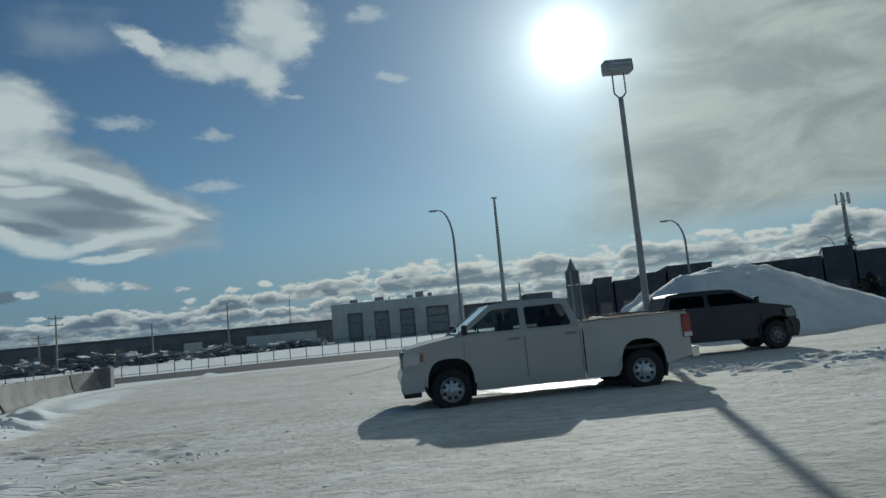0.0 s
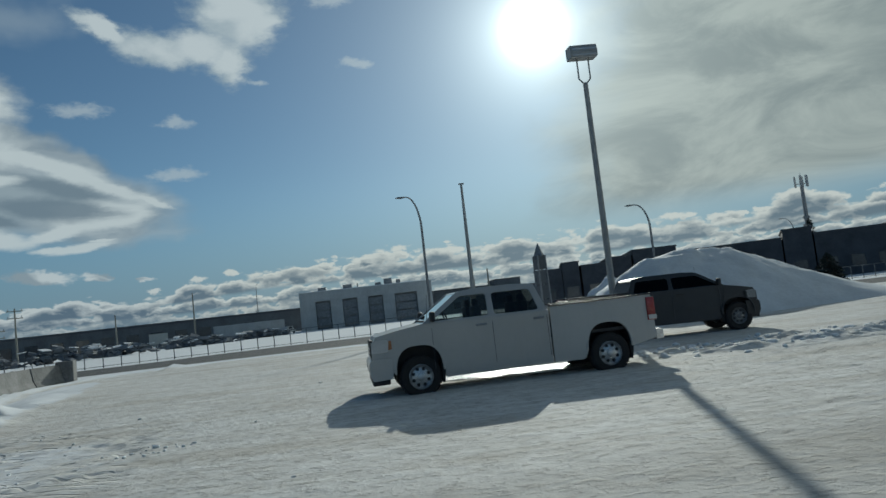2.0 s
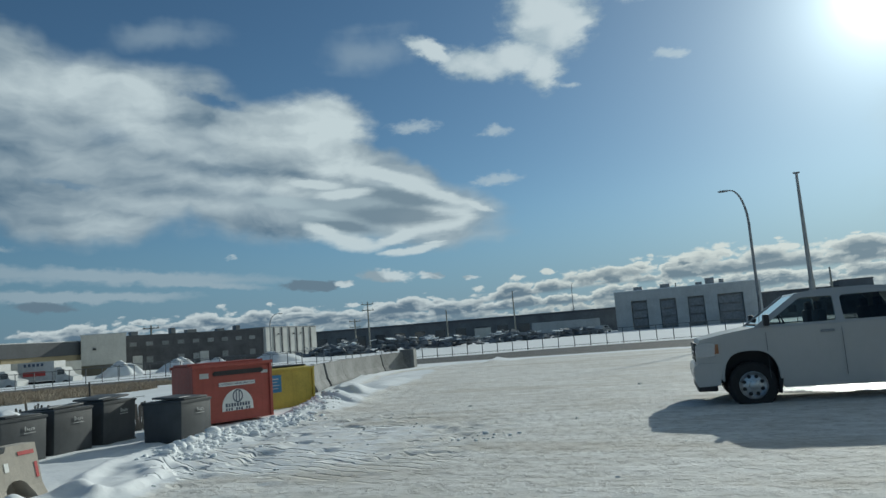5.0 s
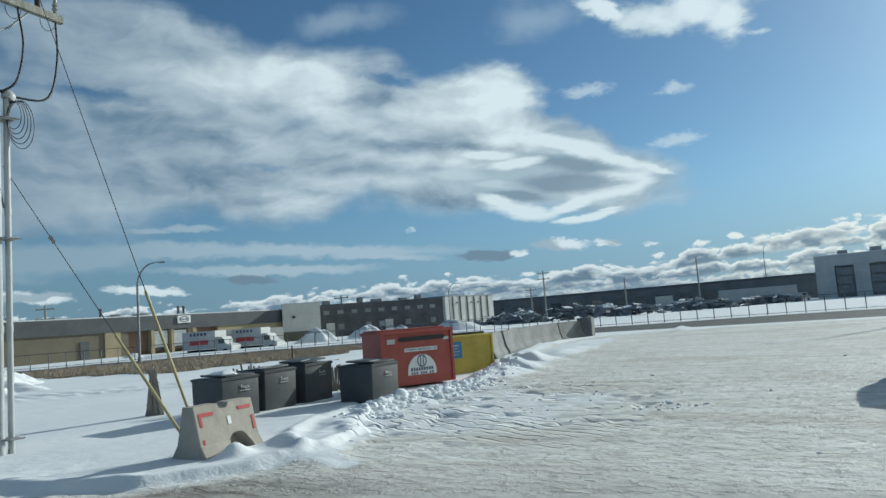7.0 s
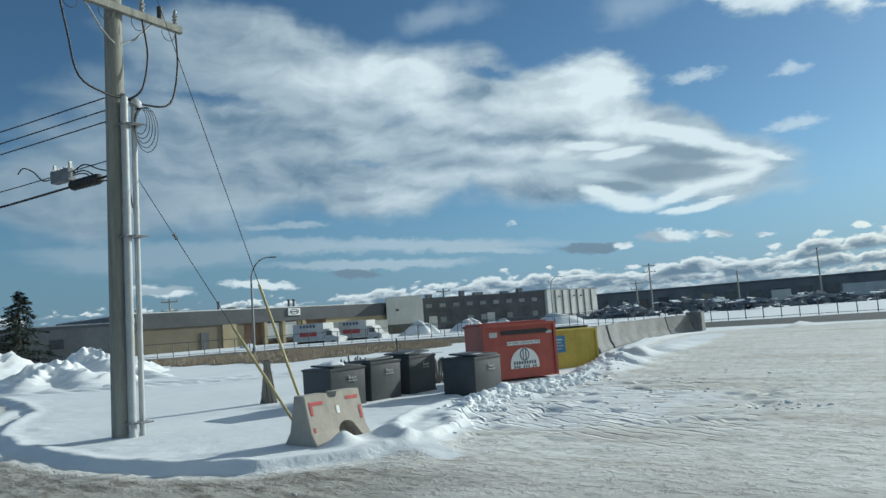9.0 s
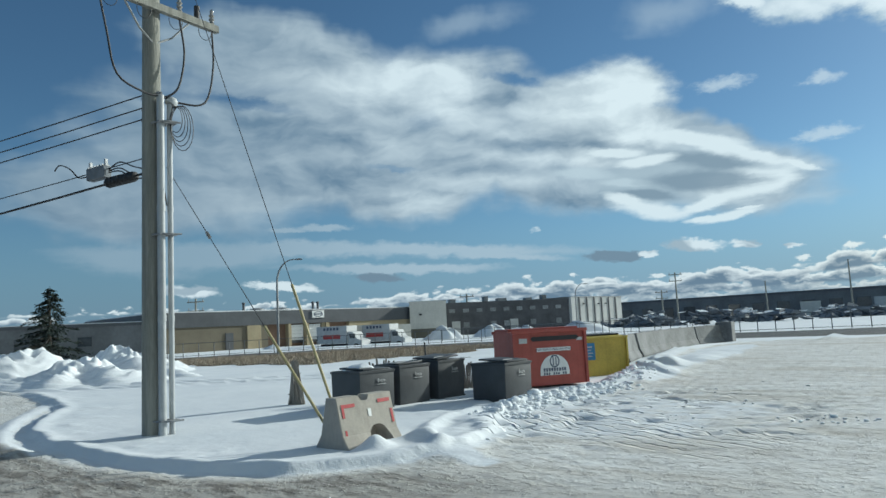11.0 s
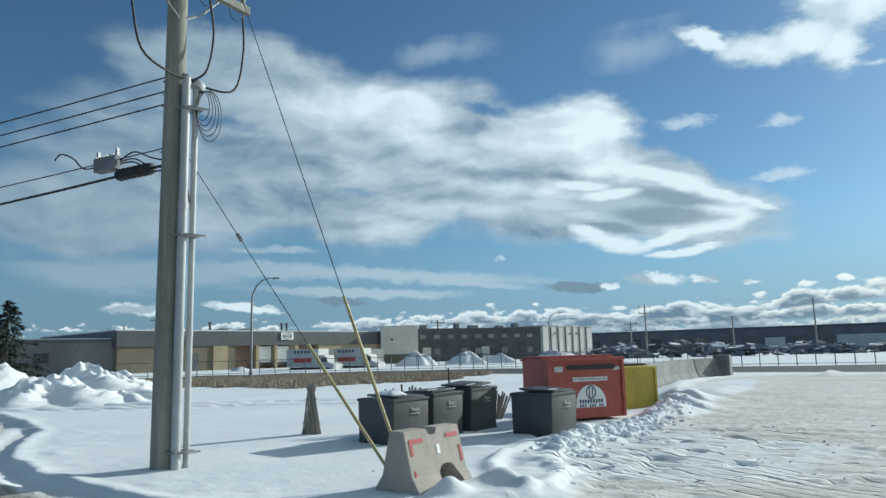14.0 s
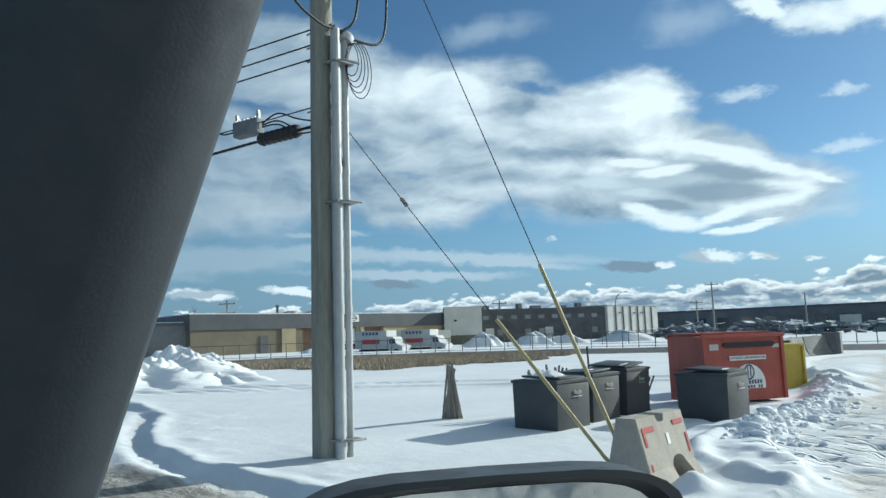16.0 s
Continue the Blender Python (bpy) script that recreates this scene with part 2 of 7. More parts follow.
    thin = k.step(az, -42.0, -56.0, 0.0, -0.75)

    def row(seed, base, thick, sx, sy, cover, grey_c, lit_c, spread=1.7):
        """One row of heaped clouds with rounded bright tops and flat grey bases."""
        n0 = k.noise(k.mapping(p, loc=(seed * 5.7, 0, 0), scale=(sx * 0.30, 0.0, 1)), 1.0, 3.0, 0.55)
        b0 = lumps(curled, seed, sx, sy)
        b1 = lumps(curled, seed, sx, sy, 0.30)
        up = k.m("DIVIDE", k.m("SUBTRACT", el, base), thick)
        d = k.m("SUBTRACT", k.m("MULTIPLY_ADD", k.m("SUBTRACT", n0, 0.5), spread, k.m("ADD", cover, thin)), up)
        d = k.m("MULTIPLY_ADD", k.m("SUBTRACT", 0.33, b0), 4.3, d)
        a = k.m("MULTIPLY", k.step(d, -0.02, 0.26), k.step(k.m("MULTIPLY_ADD", k.m("SUBTRACT", 0.4, b0), 0.5, up), -0.12, 0.16))
        rim = k.step(d, 0.80, 0.12)
        rise_l = k.m("MULTIPLY", k.m("SUBTRACT", b1, b0), 3.6)
        light = k.m("ADD", k.m("MULTIPLY_ADD", rim, 1.0, rise_l), k.m("MULTIPLY_ADD", k.m("MINIMUM", up, 1.2), 0.30, -0.10), clamp=True)
        over(a, k.mix(light, grey_c, lit_c))

    rise = k.step(az, -24.0, -8.0)
    far_lit, far_grey = k.mix(rise, rgb(0.62, 0.66, 0.68), rgb(0.74, 0.75, 0.72)), k.mix(rise, rgb(0.23, 0.31, 0.39), rgb(0.29, 0.355, 0.41))
    near_lit, near_grey = k.mix(rise, rgb(0.80, 0.83, 0.84), rgb(0.92, 0.92, 0.87)), k.mix(rise, rgb(0.17, 0.24, 0.32), rgb(0.22, 0.29, 0.355))
    row(5.0, 0.0, 0.9, 0.80, 2.0, 1.3, far_grey, far_lit)
    row(4.0, 0.75, 1.0, 0.66, 1.7, 1.15, far_grey, far_lit)
    row(3.0, k.m("MULTIPLY_ADD", rise, 0.25, 1.7), 1.2, 0.50, 1.3, 0.85, near_grey, near_lit)
    row(2.0, k.m("MULTIPLY_ADD", rise, 0.9, 2.2), k.m("MULTIPLY_ADD", rise, 0.4, 1.0), 0.40, 1.0, k.m("MULTIPLY_ADD", rise, 0.25, 0.62), near_grey, near_lit)
    row(1.0, k.m("MULTIPLY_ADD", rise, 1.1, 2.7), k.m("MULTIPLY_ADD", rise, 1.0, 0.7), 0.30, 0.70, k.m("MULTIPLY_ADD", rise, 0.95, -0.35), near_grey, near_lit)

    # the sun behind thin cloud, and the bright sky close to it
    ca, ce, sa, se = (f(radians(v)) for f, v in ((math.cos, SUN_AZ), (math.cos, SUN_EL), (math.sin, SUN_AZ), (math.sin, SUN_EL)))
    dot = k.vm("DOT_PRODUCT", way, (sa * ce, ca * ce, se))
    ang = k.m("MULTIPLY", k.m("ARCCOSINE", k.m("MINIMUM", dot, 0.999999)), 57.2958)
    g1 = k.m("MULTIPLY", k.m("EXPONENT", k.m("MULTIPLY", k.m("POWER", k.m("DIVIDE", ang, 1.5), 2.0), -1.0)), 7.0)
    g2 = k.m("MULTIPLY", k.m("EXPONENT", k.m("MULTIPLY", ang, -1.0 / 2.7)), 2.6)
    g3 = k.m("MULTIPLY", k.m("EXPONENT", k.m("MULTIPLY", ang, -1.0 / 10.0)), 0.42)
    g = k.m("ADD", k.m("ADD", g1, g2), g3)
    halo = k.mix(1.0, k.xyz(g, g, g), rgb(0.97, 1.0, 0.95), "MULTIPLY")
    bg = nt.nodes.new("ShaderNodeBackground")
    bg.inputs[1].default_value = 1.0
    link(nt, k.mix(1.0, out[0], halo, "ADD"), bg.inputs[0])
    end = nt.nodes.new("ShaderNodeOutputWorld")
    link(nt, bg.outputs[0], end.inputs[0])


SKY_GAIN = 0.085
make_world()
sun_data = bpy.data.lights.new("sun", "SUN")
sun_data.energy, sun_data.angle, sun_data.color = 4.9, radians(0.55), (1.0, 0.94, 0.84)
sun_way = Vector((math.sin(radians(SUN_AZ)) * math.cos(radians(SUN_EL)), math.cos(radians(SUN_AZ)) * math.cos(radians(SUN_EL)), math.sin(radians(SUN_EL))))
new("sun", sun_data).matrix_world = look(sun_way * 60, (0, 0, 0))


# ---- materials ----
def material(name, color, rough=0.6, metal=0.0, vary=0.25, scale=3.0, bump=0.0, bump_scale=40.0, tint=None, spec=0.5, coat=0.0, stretch=(1, 1, 1), streak=0.0, obrand=0.0):
    """A procedural surface: base colour, two scales of variation, dirt, bump."""
    m = bpy.data.materials.new(name)
    m.use_nodes = True
    nt = m.node_tree
    k = Nodes(nt)
    b = nt.nodes["Principled BSDF"]
    tc = nt.nodes.new("ShaderNodeTexCoord").outputs["Object"]
    vec = k.mapping(tc, scale=stretch)
    big = k.noise(vec, scale, 5.0, 0.6)
    small = k.noise(vec, scale * 9.0, 4.0, 0.6)
    f = k.m("MULTIPLY_ADD", small, 0.4, k.m("MULTIPLY", big, 0.6))
    dark = tint or tuple(c * (1 - vary * 1.4) for c in color)
    lite = tuple(min(1.0, c * (1 + vary * 0.5)) for c in color)
    col = k.mix(k.step(f, 0.3, 0.68), rgb(*dark), rgb(*lite))
    if streak:
        runs = k.noise(k.mapping(tc, scale=(7, 7, 0.5)), 1.0, 4.0, 0.6)
        col = k.mix(k.step(runs, 0.5, 0.75, 0.0, streak), col, rgb(*(c * 0.45 for c in color)))
    if obrand:
        r = nt.nodes.new("ShaderNodeObjectInfo").outputs["Random"]
        col = k.mix(k.m("MULTIPLY", r, obrand), col, rgb(*(c * 0.4 for c in color)))
    link(nt, col, b.inputs["Base Color"])
    link(nt, k.step(small, 0.3, 0.7, max(0.02, rough - 0.1), min(1.0, rough + 0.1)), b.inputs["Roughness"])
    b.inputs["Metallic"].default_value = metal
    b.inputs["Specular IOR Level"].default_value = spec
    b.inputs["Coat Weight"].default_value = coat
    b.inputs["Coat Roughness"].default_value = 0.08
    if bump:
        n = nt.nodes.new("ShaderNodeBump")
        n.inputs["Strength"].default_value, n.inputs["Distance"].default_value = min(1.0, bump), 0.02
        link(nt, k.noise(vec, bump_scale, 5.0, 0.6), n.inputs["Height"])
        link(nt, n.outputs[0], b.inputs["Normal"])
    return m


def glass_material(name, tint, see=0.4, ior=1.5):
    m = bpy.data.materials.new(name)
    m.use_nodes = True
    nt = m.node_tree
    nt.nodes.remove(nt.nodes["Principled BSDF"])
    k = Nodes(nt)
    tr = nt.nodes.new("ShaderNodeBsdfTransparent")
    tr.inputs[0].default_value = rgb(*(c * see for c in tint))
    gl = nt.nodes.new("ShaderNodeBsdfGlossy")
    gl.inputs["Roughness"].default_value = 0.03
    fr = nt.nodes.new("ShaderNodeFresnel")
    fr.inputs[0].default_value = ior
    mx = nt.nodes.new("ShaderNodeMixShader")
    link(nt, fr.outputs[0], mx.inputs[0])
    link(nt, tr.outputs[0], mx.inputs[1])
    link(nt, gl.outputs[0], mx.inputs[2])
    link(nt, mx.outputs[0], nt.nodes["Material Output"].inputs[0])
    return m


def ground_material():
    m = bpy.data.materials.new("snow_ground")
    m.use_nodes = True
    nt = m.node_tree
    k = Nodes(nt)
    b = nt.nodes["Principled BSDF"]
    tc = nt.nodes.new("ShaderNodeTexCoord").outputs["Object"]
    at = nt.nodes.new("ShaderNodeVertexColor")
    at.layer_name = "cover"
    packed, slush, grass = k.sep(at.outputs[0])
    big = k.noise(tc, 0.35, 5.0, 0.6)
    mid = k.noise(tc, 2.2, 5.0, 0.65)
    fine = k.noise(tc, 14.0, 5.0, 0.65)
    lines = k.noise(k.mapping(tc, rot=(0, 0, radians(-8)), scale=(0.9, 3.0, 1)), 1.5, 6.0, 0.68, 0.25)
    clean = k.mix(k.step(big, 0.3, 0.7), rgb(0.70, 0.73, 0.76), rgb(0.79, 0.81, 0.83))
    dirty = k.mix(k.step(k.m("MULTIPLY_ADD", lines, 0.6, k.m("MULTIPLY", mid, 0.4)), 0.34, 0.64), rgb(0.57, 0.56, 0.53), rgb(0.80, 0.795, 0.775))
    dirty = k.mix(k.step(big, 0.42, 0.66, 0.0, 0.28), dirty, rgb(0.50, 0.475, 0.43))
    fleck = k.noise(k.mapping(tc, rot=(0, 0, radians(-6)), scale=(5.0, 9.0, 1)), 1.0, 5.0, 0.66, 0.3)
    dirty = k.mix(k.step(fleck, 0.53, 0.66, 0.0, 0.48), dirty, rgb(0.33, 0.31, 0.28))
    dirty = k.mix(k.step(k.noise(k.mapping(tc, rot=(0, 0, radians(-10)), scale=(0.16, 0.6, 1)), 1.0, 5.0, 0.62), 0.46, 0.66, 0.0, 0.50), dirty, rgb(0.46, 0.415, 0.35))
    grit = k.m("MULTIPLY", k.step(fine, 0.62, 0.72), k.step(mid, 0.45, 0.6))
    dirty = k.mix(k.m("MULTIPLY", grit, 0.5), dirty, rgb(0.17, 0.15, 0.13))
    wet = k.mix(k.step(lines, 0.38, 0.6), rgb(0.20, 0.185, 0.165), rgb(0.43, 0.41, 0.375))
    straw = k.mix(k.step(fine, 0.35, 0.65), rgb(0.36, 0.315, 0.255), rgb(0.56, 0.51, 0.44))
    ragged = k.m("MULTIPLY_ADD", k.m("SUBTRACT", mid, 0.5), 0.9, packed)
    col = k.mix(k.step(ragged, 0.3, 0.7), clean, dirty)
    s2 = k.m("MULTIPLY_ADD", k.m("SUBTRACT", k.m("MULTIPLY_ADD", lines, 0.6, k.m("MULTIPLY", mid, 0.4)), 0.5), 1.6, slush)
    col = k.mix(k.step(s2, 0.3, 0.85), col, wet)
    g2 = k.m("MULTIPLY_ADD", k.m("SUBTRACT", mid, 0.5), 1.4, grass)
    col = k.mix(k.step(g2, 0.35, 0.65), col, straw)
    asphalt = nt.nodes.new("ShaderNodeAttribute")
    asphalt.attribute_name = "road"
    tar = k.mix(k.step(lines, 0.35, 0.7), rgb(0.055, 0.06, 0.066), rgb(0.15, 0.155, 0.16))
    col = k.mix(k.step(k.m("MULTIPLY_ADD", k.m("SUBTRACT", mid, 0.5), 0.35, asphalt.outputs["Fac"]), 0.4, 0.6), col, tar)
    link(nt, col, b.inputs["Base Color"])
    link(nt, k.step(ragged, 0.3, 0.7, 0.9, 0.8), b.inputs["Roughness"])
    b.inputs["Specular IOR Level"].default_value = 0.10
    h = k.m("MULTIPLY", k.m("SUBTRACT", lines, 0.5), k.m("MULTIPLY_ADD", packed, 0.16, 0.15))
    h = k.m("ADD", h, k.m("MULTIPLY", fine, k.m("MULTIPLY_ADD", packed, 0.30, 0.06)))
    h = k.m("ADD", h, k.m("MULTIPLY", k.step(fleck, 0.50, 0.66), k.m("MULTIPLY", packed, 0.22)))
    h = k.m("ADD", h, k.m("MULTIPLY", mid, k.m("MULTIPLY_ADD", packed, 0.2, 0.4)))
    tread = nt.nodes.new("ShaderNodeAttribute")
    tread.attribute_name = "tread"
    prints = k.voronoi(k.mapping(k.vm("ADD", tc, k.vm("MULTIPLY", k.noise(tc, 1.4, 2.0, 0.5, color=True), (0.5, 0.5, 0.0))), rot=(0, 0, radians(20)), scale=(2.1, 3.9, 0.0)), 1.0)
    tn = k.m("MULTIPLY", k.step(prints, 0.34, 0.20), k.step(k.noise(tc, 0.9, 2.0, 0.5), 0.42, 0.52))
    h = k.m("SUBTRACT", h, k.m("MULTIPLY", tn, k.m("MULTIPLY", tread.outputs["Fac"], 1.5)))
    rut = nt.nodes.new("ShaderNodeAttribute")
    rut.attribute_name = "rut"
    across = k.sep(k.mapping(k.vm("ADD", tc, k.vm("MULTIPLY", k.noise(tc, 0.9, 3.0, 0.5, color=True), (0.30, 0.30, 0.0))), rot=(0, 0, radians(21.7))))[1]
    groove = k.step(k.m("SINE", k.m("MULTIPLY", across, 2 * math.pi / 0.21)), 0.55, 0.95)
    groove = k.m("MULTIPLY", groove, k.step(k.noise(k.mapping(tc, rot=(0, 0, radians(21.7)), scale=(0.8, 3.0, 1)), 1.0, 3.0, 0.6), 0.40, 0.50))
    h = k.m("SUBTRACT", h, k.m("MULTIPLY", groove, k.m("MULTIPLY", rut.outputs["Fac"], 1.9)))
    n = nt.nodes.new("ShaderNodeBump")
    n.inputs["Strength"].default_value, n.inputs["Distance"].default_value = 0.9, 0.05
    link(nt, h, n.inputs["Height"])
    link(nt, n.outputs[0], b.inputs["Normal"])
    return m


M = {}
M["ground"] = ground_material()
M["snow"] = material("snow", (0.84, 0.86, 0.88), 0.75, vary=0.05, scale=1.2, bump=0.6, bump_scale=9.0, spec=0.3)
M["old_snow"] = material("old_snow", (0.72, 0.74, 0.76), 0.8, vary=0.12, scale=0.8, bump=0.55, bump_scale=5.0, spec=0.3)
# Lighter and less metallic: veiling glare over the truck put into the paint.
M["silver"] = material("silver_paint", (0.46, 0.45, 0.43), 0.42, 0.25, vary=0.05, scale=0.7, coat=0.4, streak=0.06)
M["black_paint"] = material("black_paint", (0.032, 0.036, 0.042), 0.5, 0.0, vary=0.2, scale=1.5, coat=0.08)
M["rubber"] = material("tyre_rubber", (0.022, 0.022, 0.023), 0.85, vary=0.3, scale=6, bump=0.3, bump_scale=60)
M["trim"] = material("black_trim", (0.03, 0.03, 0.032), 0.6, vary=0.2)
M["chrome"] = material("chrome", (0.62, 0.63, 0.64), 0.22, 1.0, vary=0.12, scale=5)
M["alloy"] = material("alloy", (0.55, 0.56, 0.57), 0.35, 0.9, vary=0.15, scale=6)
M["red_lens"] = material("red_lens", (0.30, 0.02, 0.02), 0.2, vary=0.1, coat=0.5)
M["amber"] = material("amber_lens", (0.32, 0.12, 0.04), 0.2, vary=0.1, coat=0.5)
M["lens"] = material("clear_lens", (0.55, 0.57, 0.58), 0.12, 0.3, vary=0.1, coat=0.6)
M["cloth"] = material("seat_cloth", (0.06, 0.06, 0.065), 0.9, vary=0.2)
M["glass"] = glass_material("car_glass", (0.80, 0.88, 0.87), 0.85)
M["privacy"] = glass_material("privacy_glass", (0.4, 0.45, 0.47), 0.06, 1.25)
M["ice"] = material("wet_ice", (0.34, 0.335, 0.32), 0.35, vary=0.65, scale=2.2, bump=1.0, bump_scale=11, spec=0.4)
# White boxes greyed: the shade on their near side is in this colour.
M["box_paint"] = material("shaded_box_paint", (0.50, 0.51, 0.51), 0.7, vary=0.15, streak=0.2)
M["tinted"] = glass_material("tinted_glass", (0.6, 0.66, 0.66), 0.5)
M["plastic"] = material("grey_bin_plastic", (0.06, 0.066, 0.072), 0.55, vary=0.22, scale=2.5, bump=0.15, bump_scale=70, streak=0.15)
M["lid"] = material("bin_lid", (0.045, 0.05, 0.055), 0.5, vary=0.2, scale=3)
M["red_steel"] = material("red_steel", (0.37, 0.084, 0.066), 0.55, vary=0.22, scale=2.0, bump=0.1, bump_scale=30, streak=0.25, tint=(0.29, 0.070, 0.052))
M["yellow_steel"] = material("yellow_steel", (0.52, 0.41, 0.075), 0.5, vary=0.18, scale=2.0, bump=0.1, bump_scale=30, streak=0.3)
M["blue_sheet"] = material("blue_sheet", (0.05, 0.22, 0.42), 0.4, vary=0.15)
M["white_sheet"] = material("white_sheet", (0.78, 0.78, 0.76), 0.5, vary=0.06, streak=0.1)
M["print"] = material("dark_print", (0.07, 0.09, 0.14), 0.6, vary=0.1)
M["pale_print"] = material("pale_print", (0.55, 0.56, 0.55), 0.6, vary=0.15)
M["concrete"] = material("concrete", (0.42, 0.385, 0.335), 0.9, vary=0.14, scale=2, bump=0.25, bump_scale=45, streak=0.3)
M["wall_concrete"] = material("grey_concrete", (0.215, 0.22, 0.22), 0.9, vary=0.35, scale=1.2, bump=0.4, bump_scale=20, streak=0.4)
M["tape"] = material("red_tape", (0.42, 0.04, 0.045), 0.4, vary=0.15, scale=8)
M["old_wood"] = material("weathered_pole_wood", (0.29, 0.29, 0.255), 0.85, vary=0.28, scale=2.0, bump=0.7, bump_scale=12, stretch=(5, 5, 0.35), streak=0.35)
M["slat"] = material("grey_slat_wood", (0.36, 0.33, 0.29), 0.9, vary=0.35, scale=4, bump=0.4, bump_scale=20, stretch=(4, 4, 0.5), obrand=0.6)
M["pvc"] = material("grey_pvc", (0.43, 0.45, 0.46), 0.5, vary=0.12, scale=3, streak=0.12)
M["galv"] = material("galvanized_steel", (0.31, 0.32, 0.33), 0.6, 0.4, vary=0.22, scale=4)
M["pole_steel"] = material("painted_pole", (0.36, 0.37, 0.37), 0.6, 0.3, vary=0.2, scale=2, streak=0.2)
M["fence_steel"] = material("fence_steel", (0.18, 0.19, 0.20), 0.6, 0.5, vary=0.25, scale=3)
M["wire"] = material("black_wire", (0.025, 0.025, 0.028), 0.6, vary=0.2)
M["guy"] = material("steel_strand", (0.07, 0.072, 0.075), 0.8, 0.0, vary=0.03, spec=0.2)
M["guard"] = material("yellow_guard", (0.48, 0.40, 0.20), 0.6, vary=0.15, scale=4)
M["porcelain"] = material("insulator", (0.34, 0.33, 0.31), 0.3, vary=0.15, coat=0.5)
M["beige"] = material("beige_wall", (0.36, 0.30, 0.19), 0.85, vary=0.14, scale=0.5, streak=0.2)
# Tan paint darkened further: shade on the warehouse's left wall put into colour.
M["tan"] = material("shaded_tan_wall", (0.165, 0.145, 0.105), 0.85, vary=0.15, scale=0.5, streak=0.2)
M["brown"] = material("brown_panel", (0.23, 0.15, 0.105), 0.85, vary=0.2, scale=0.6)
M["dark_band"] = material("dark_metal_band", (0.085, 0.092, 0.102), 0.6, vary=0.2, scale=0.4, streak=0.2)
M["white_wall"] = material("off_white_wall", (0.62, 0.60, 0.54), 0.85, vary=0.12, scale=0.4, streak=0.2)
M["dark_wall"] = material("dark_block_wall", (0.095, 0.098, 0.108), 0.9, vary=0.3, scale=0.5, streak=0.2)
M["grey_wall"] = material("grey_wall", (0.16, 0.17, 0.18), 0.9, vary=0.25, scale=0.3, streak=0.2)
M["pale_wall"] = material("pale_grey_wall", (0.52, 0.53, 0.52), 0.85, vary=0.15, scale=0.4, streak=0.3)
# Lightened glass: haze over the pale hall's bays is put into the colour.
M["bay_glass"] = material("hazed_bay_glass", (0.22, 0.235, 0.25), 0.35, vary=0.3, coat=0.2)
M["window"] = material("window_glass", (0.05, 0.06, 0.07), 0.15, vary=0.3, coat=0.5)
M["pale_window"] = material("pale_window", (0.30, 0.32, 0.33), 0.3, vary=0.3, obrand=0.6)
M["needles"] = material("spruce_needles", (0.035, 0.052, 0.042), 0.9, vary=0.4, scale=2)
M["bark"] = material("bark", (0.09, 0.075, 0.06), 0.95, vary=0.3, scale=5, bump=0.5)
M["straw"] = material("dry_grass", (0.41, 0.345, 0.265), 0.9, vary=0.3, scale=1.5)
M["twig"] = material("bare_twigs", (0.11, 0.09, 0.075), 0.95, vary=0.3)
M["scrap"] = material("scrap_metal", (0.20, 0.22, 0.245), 0.85, 0.0, vary=0.25, scale=0.8)
M["red_band"] = material("red_stripe", (0.45, 0.06, 0.055), 0.5, vary=0.1)
M["cab_trim"] = material("cab_trim_plastic", (0.026, 0.036, 0.048), 0.75, vary=0.10, scale=3, bump=0.06, bump_scale=300)


# ---- mesh helpers ----
def finish(bm, name, mat, smooth=None):
    bmesh.ops.recalc_face_normals(bm, faces=bm.faces[:])
    me = bpy.data.meshes.new(name)
    bm.to_mesh(me)
    bm.free()
    me.materials.append(mat)
    if smooth is not None:
        me.polygons.foreach_set("use_smooth", [True] * len(me.polygons))
        me.set_sharp_from_angle(angle=radians(smooth))
    return me


def part(name, bm, mat, parent, label="", smooth=None, kind=""):
    ob = new(name, finish(bm, name, mat, smooth))
    ob.parent = parent
    return tagged(ob, label, kind=kind)


def share(name, me, parent, m=None, label=""):
    ob = new(name, me)
    ob.parent = parent
    if m is not None:
        ob.matrix_basis = m
    return tagged(ob, label)


def root(name, m, label, category, group="", kind=""):
    ob = new(name)
    ob.empty_display_size = 0.2
    ob.matrix_basis = m
    return tagged(ob, label, category, group, kind)


def single(name, bm, mat, m, label, category, group="", kind="", smooth=None):
    ob = new(name, finish(bm, name, mat, smooth))
    ob.matrix_basis = m
    return tagged(ob, label, category, group, kind)


def B():
    return bmesh.new()


def box(bm, x, y, z, sx, sy, sz, bevel=0.0, m=None):
    """A box round (x, y, z)."""
    r = bmesh.ops.create_cube(bm, size=1.0, matrix=Matrix.Translation((x, y, z)) @ Matrix.Diagonal((sx, sy, sz, 1)))
    vs = r["verts"]
    if bevel:
        es = list({e for v in vs for e in v.link_edges})
        g = bmesh.ops.bevel(bm, geom=es, offset=bevel, segments=2, profile=0.6, affect="EDGES")
        vs = list({v for f in g["faces"] for v in f.verts} | {v for v in vs if v.is_valid})
    if m is not None:
        bmesh.ops.transform(bm, matrix=m, verts=vs)
    return bm


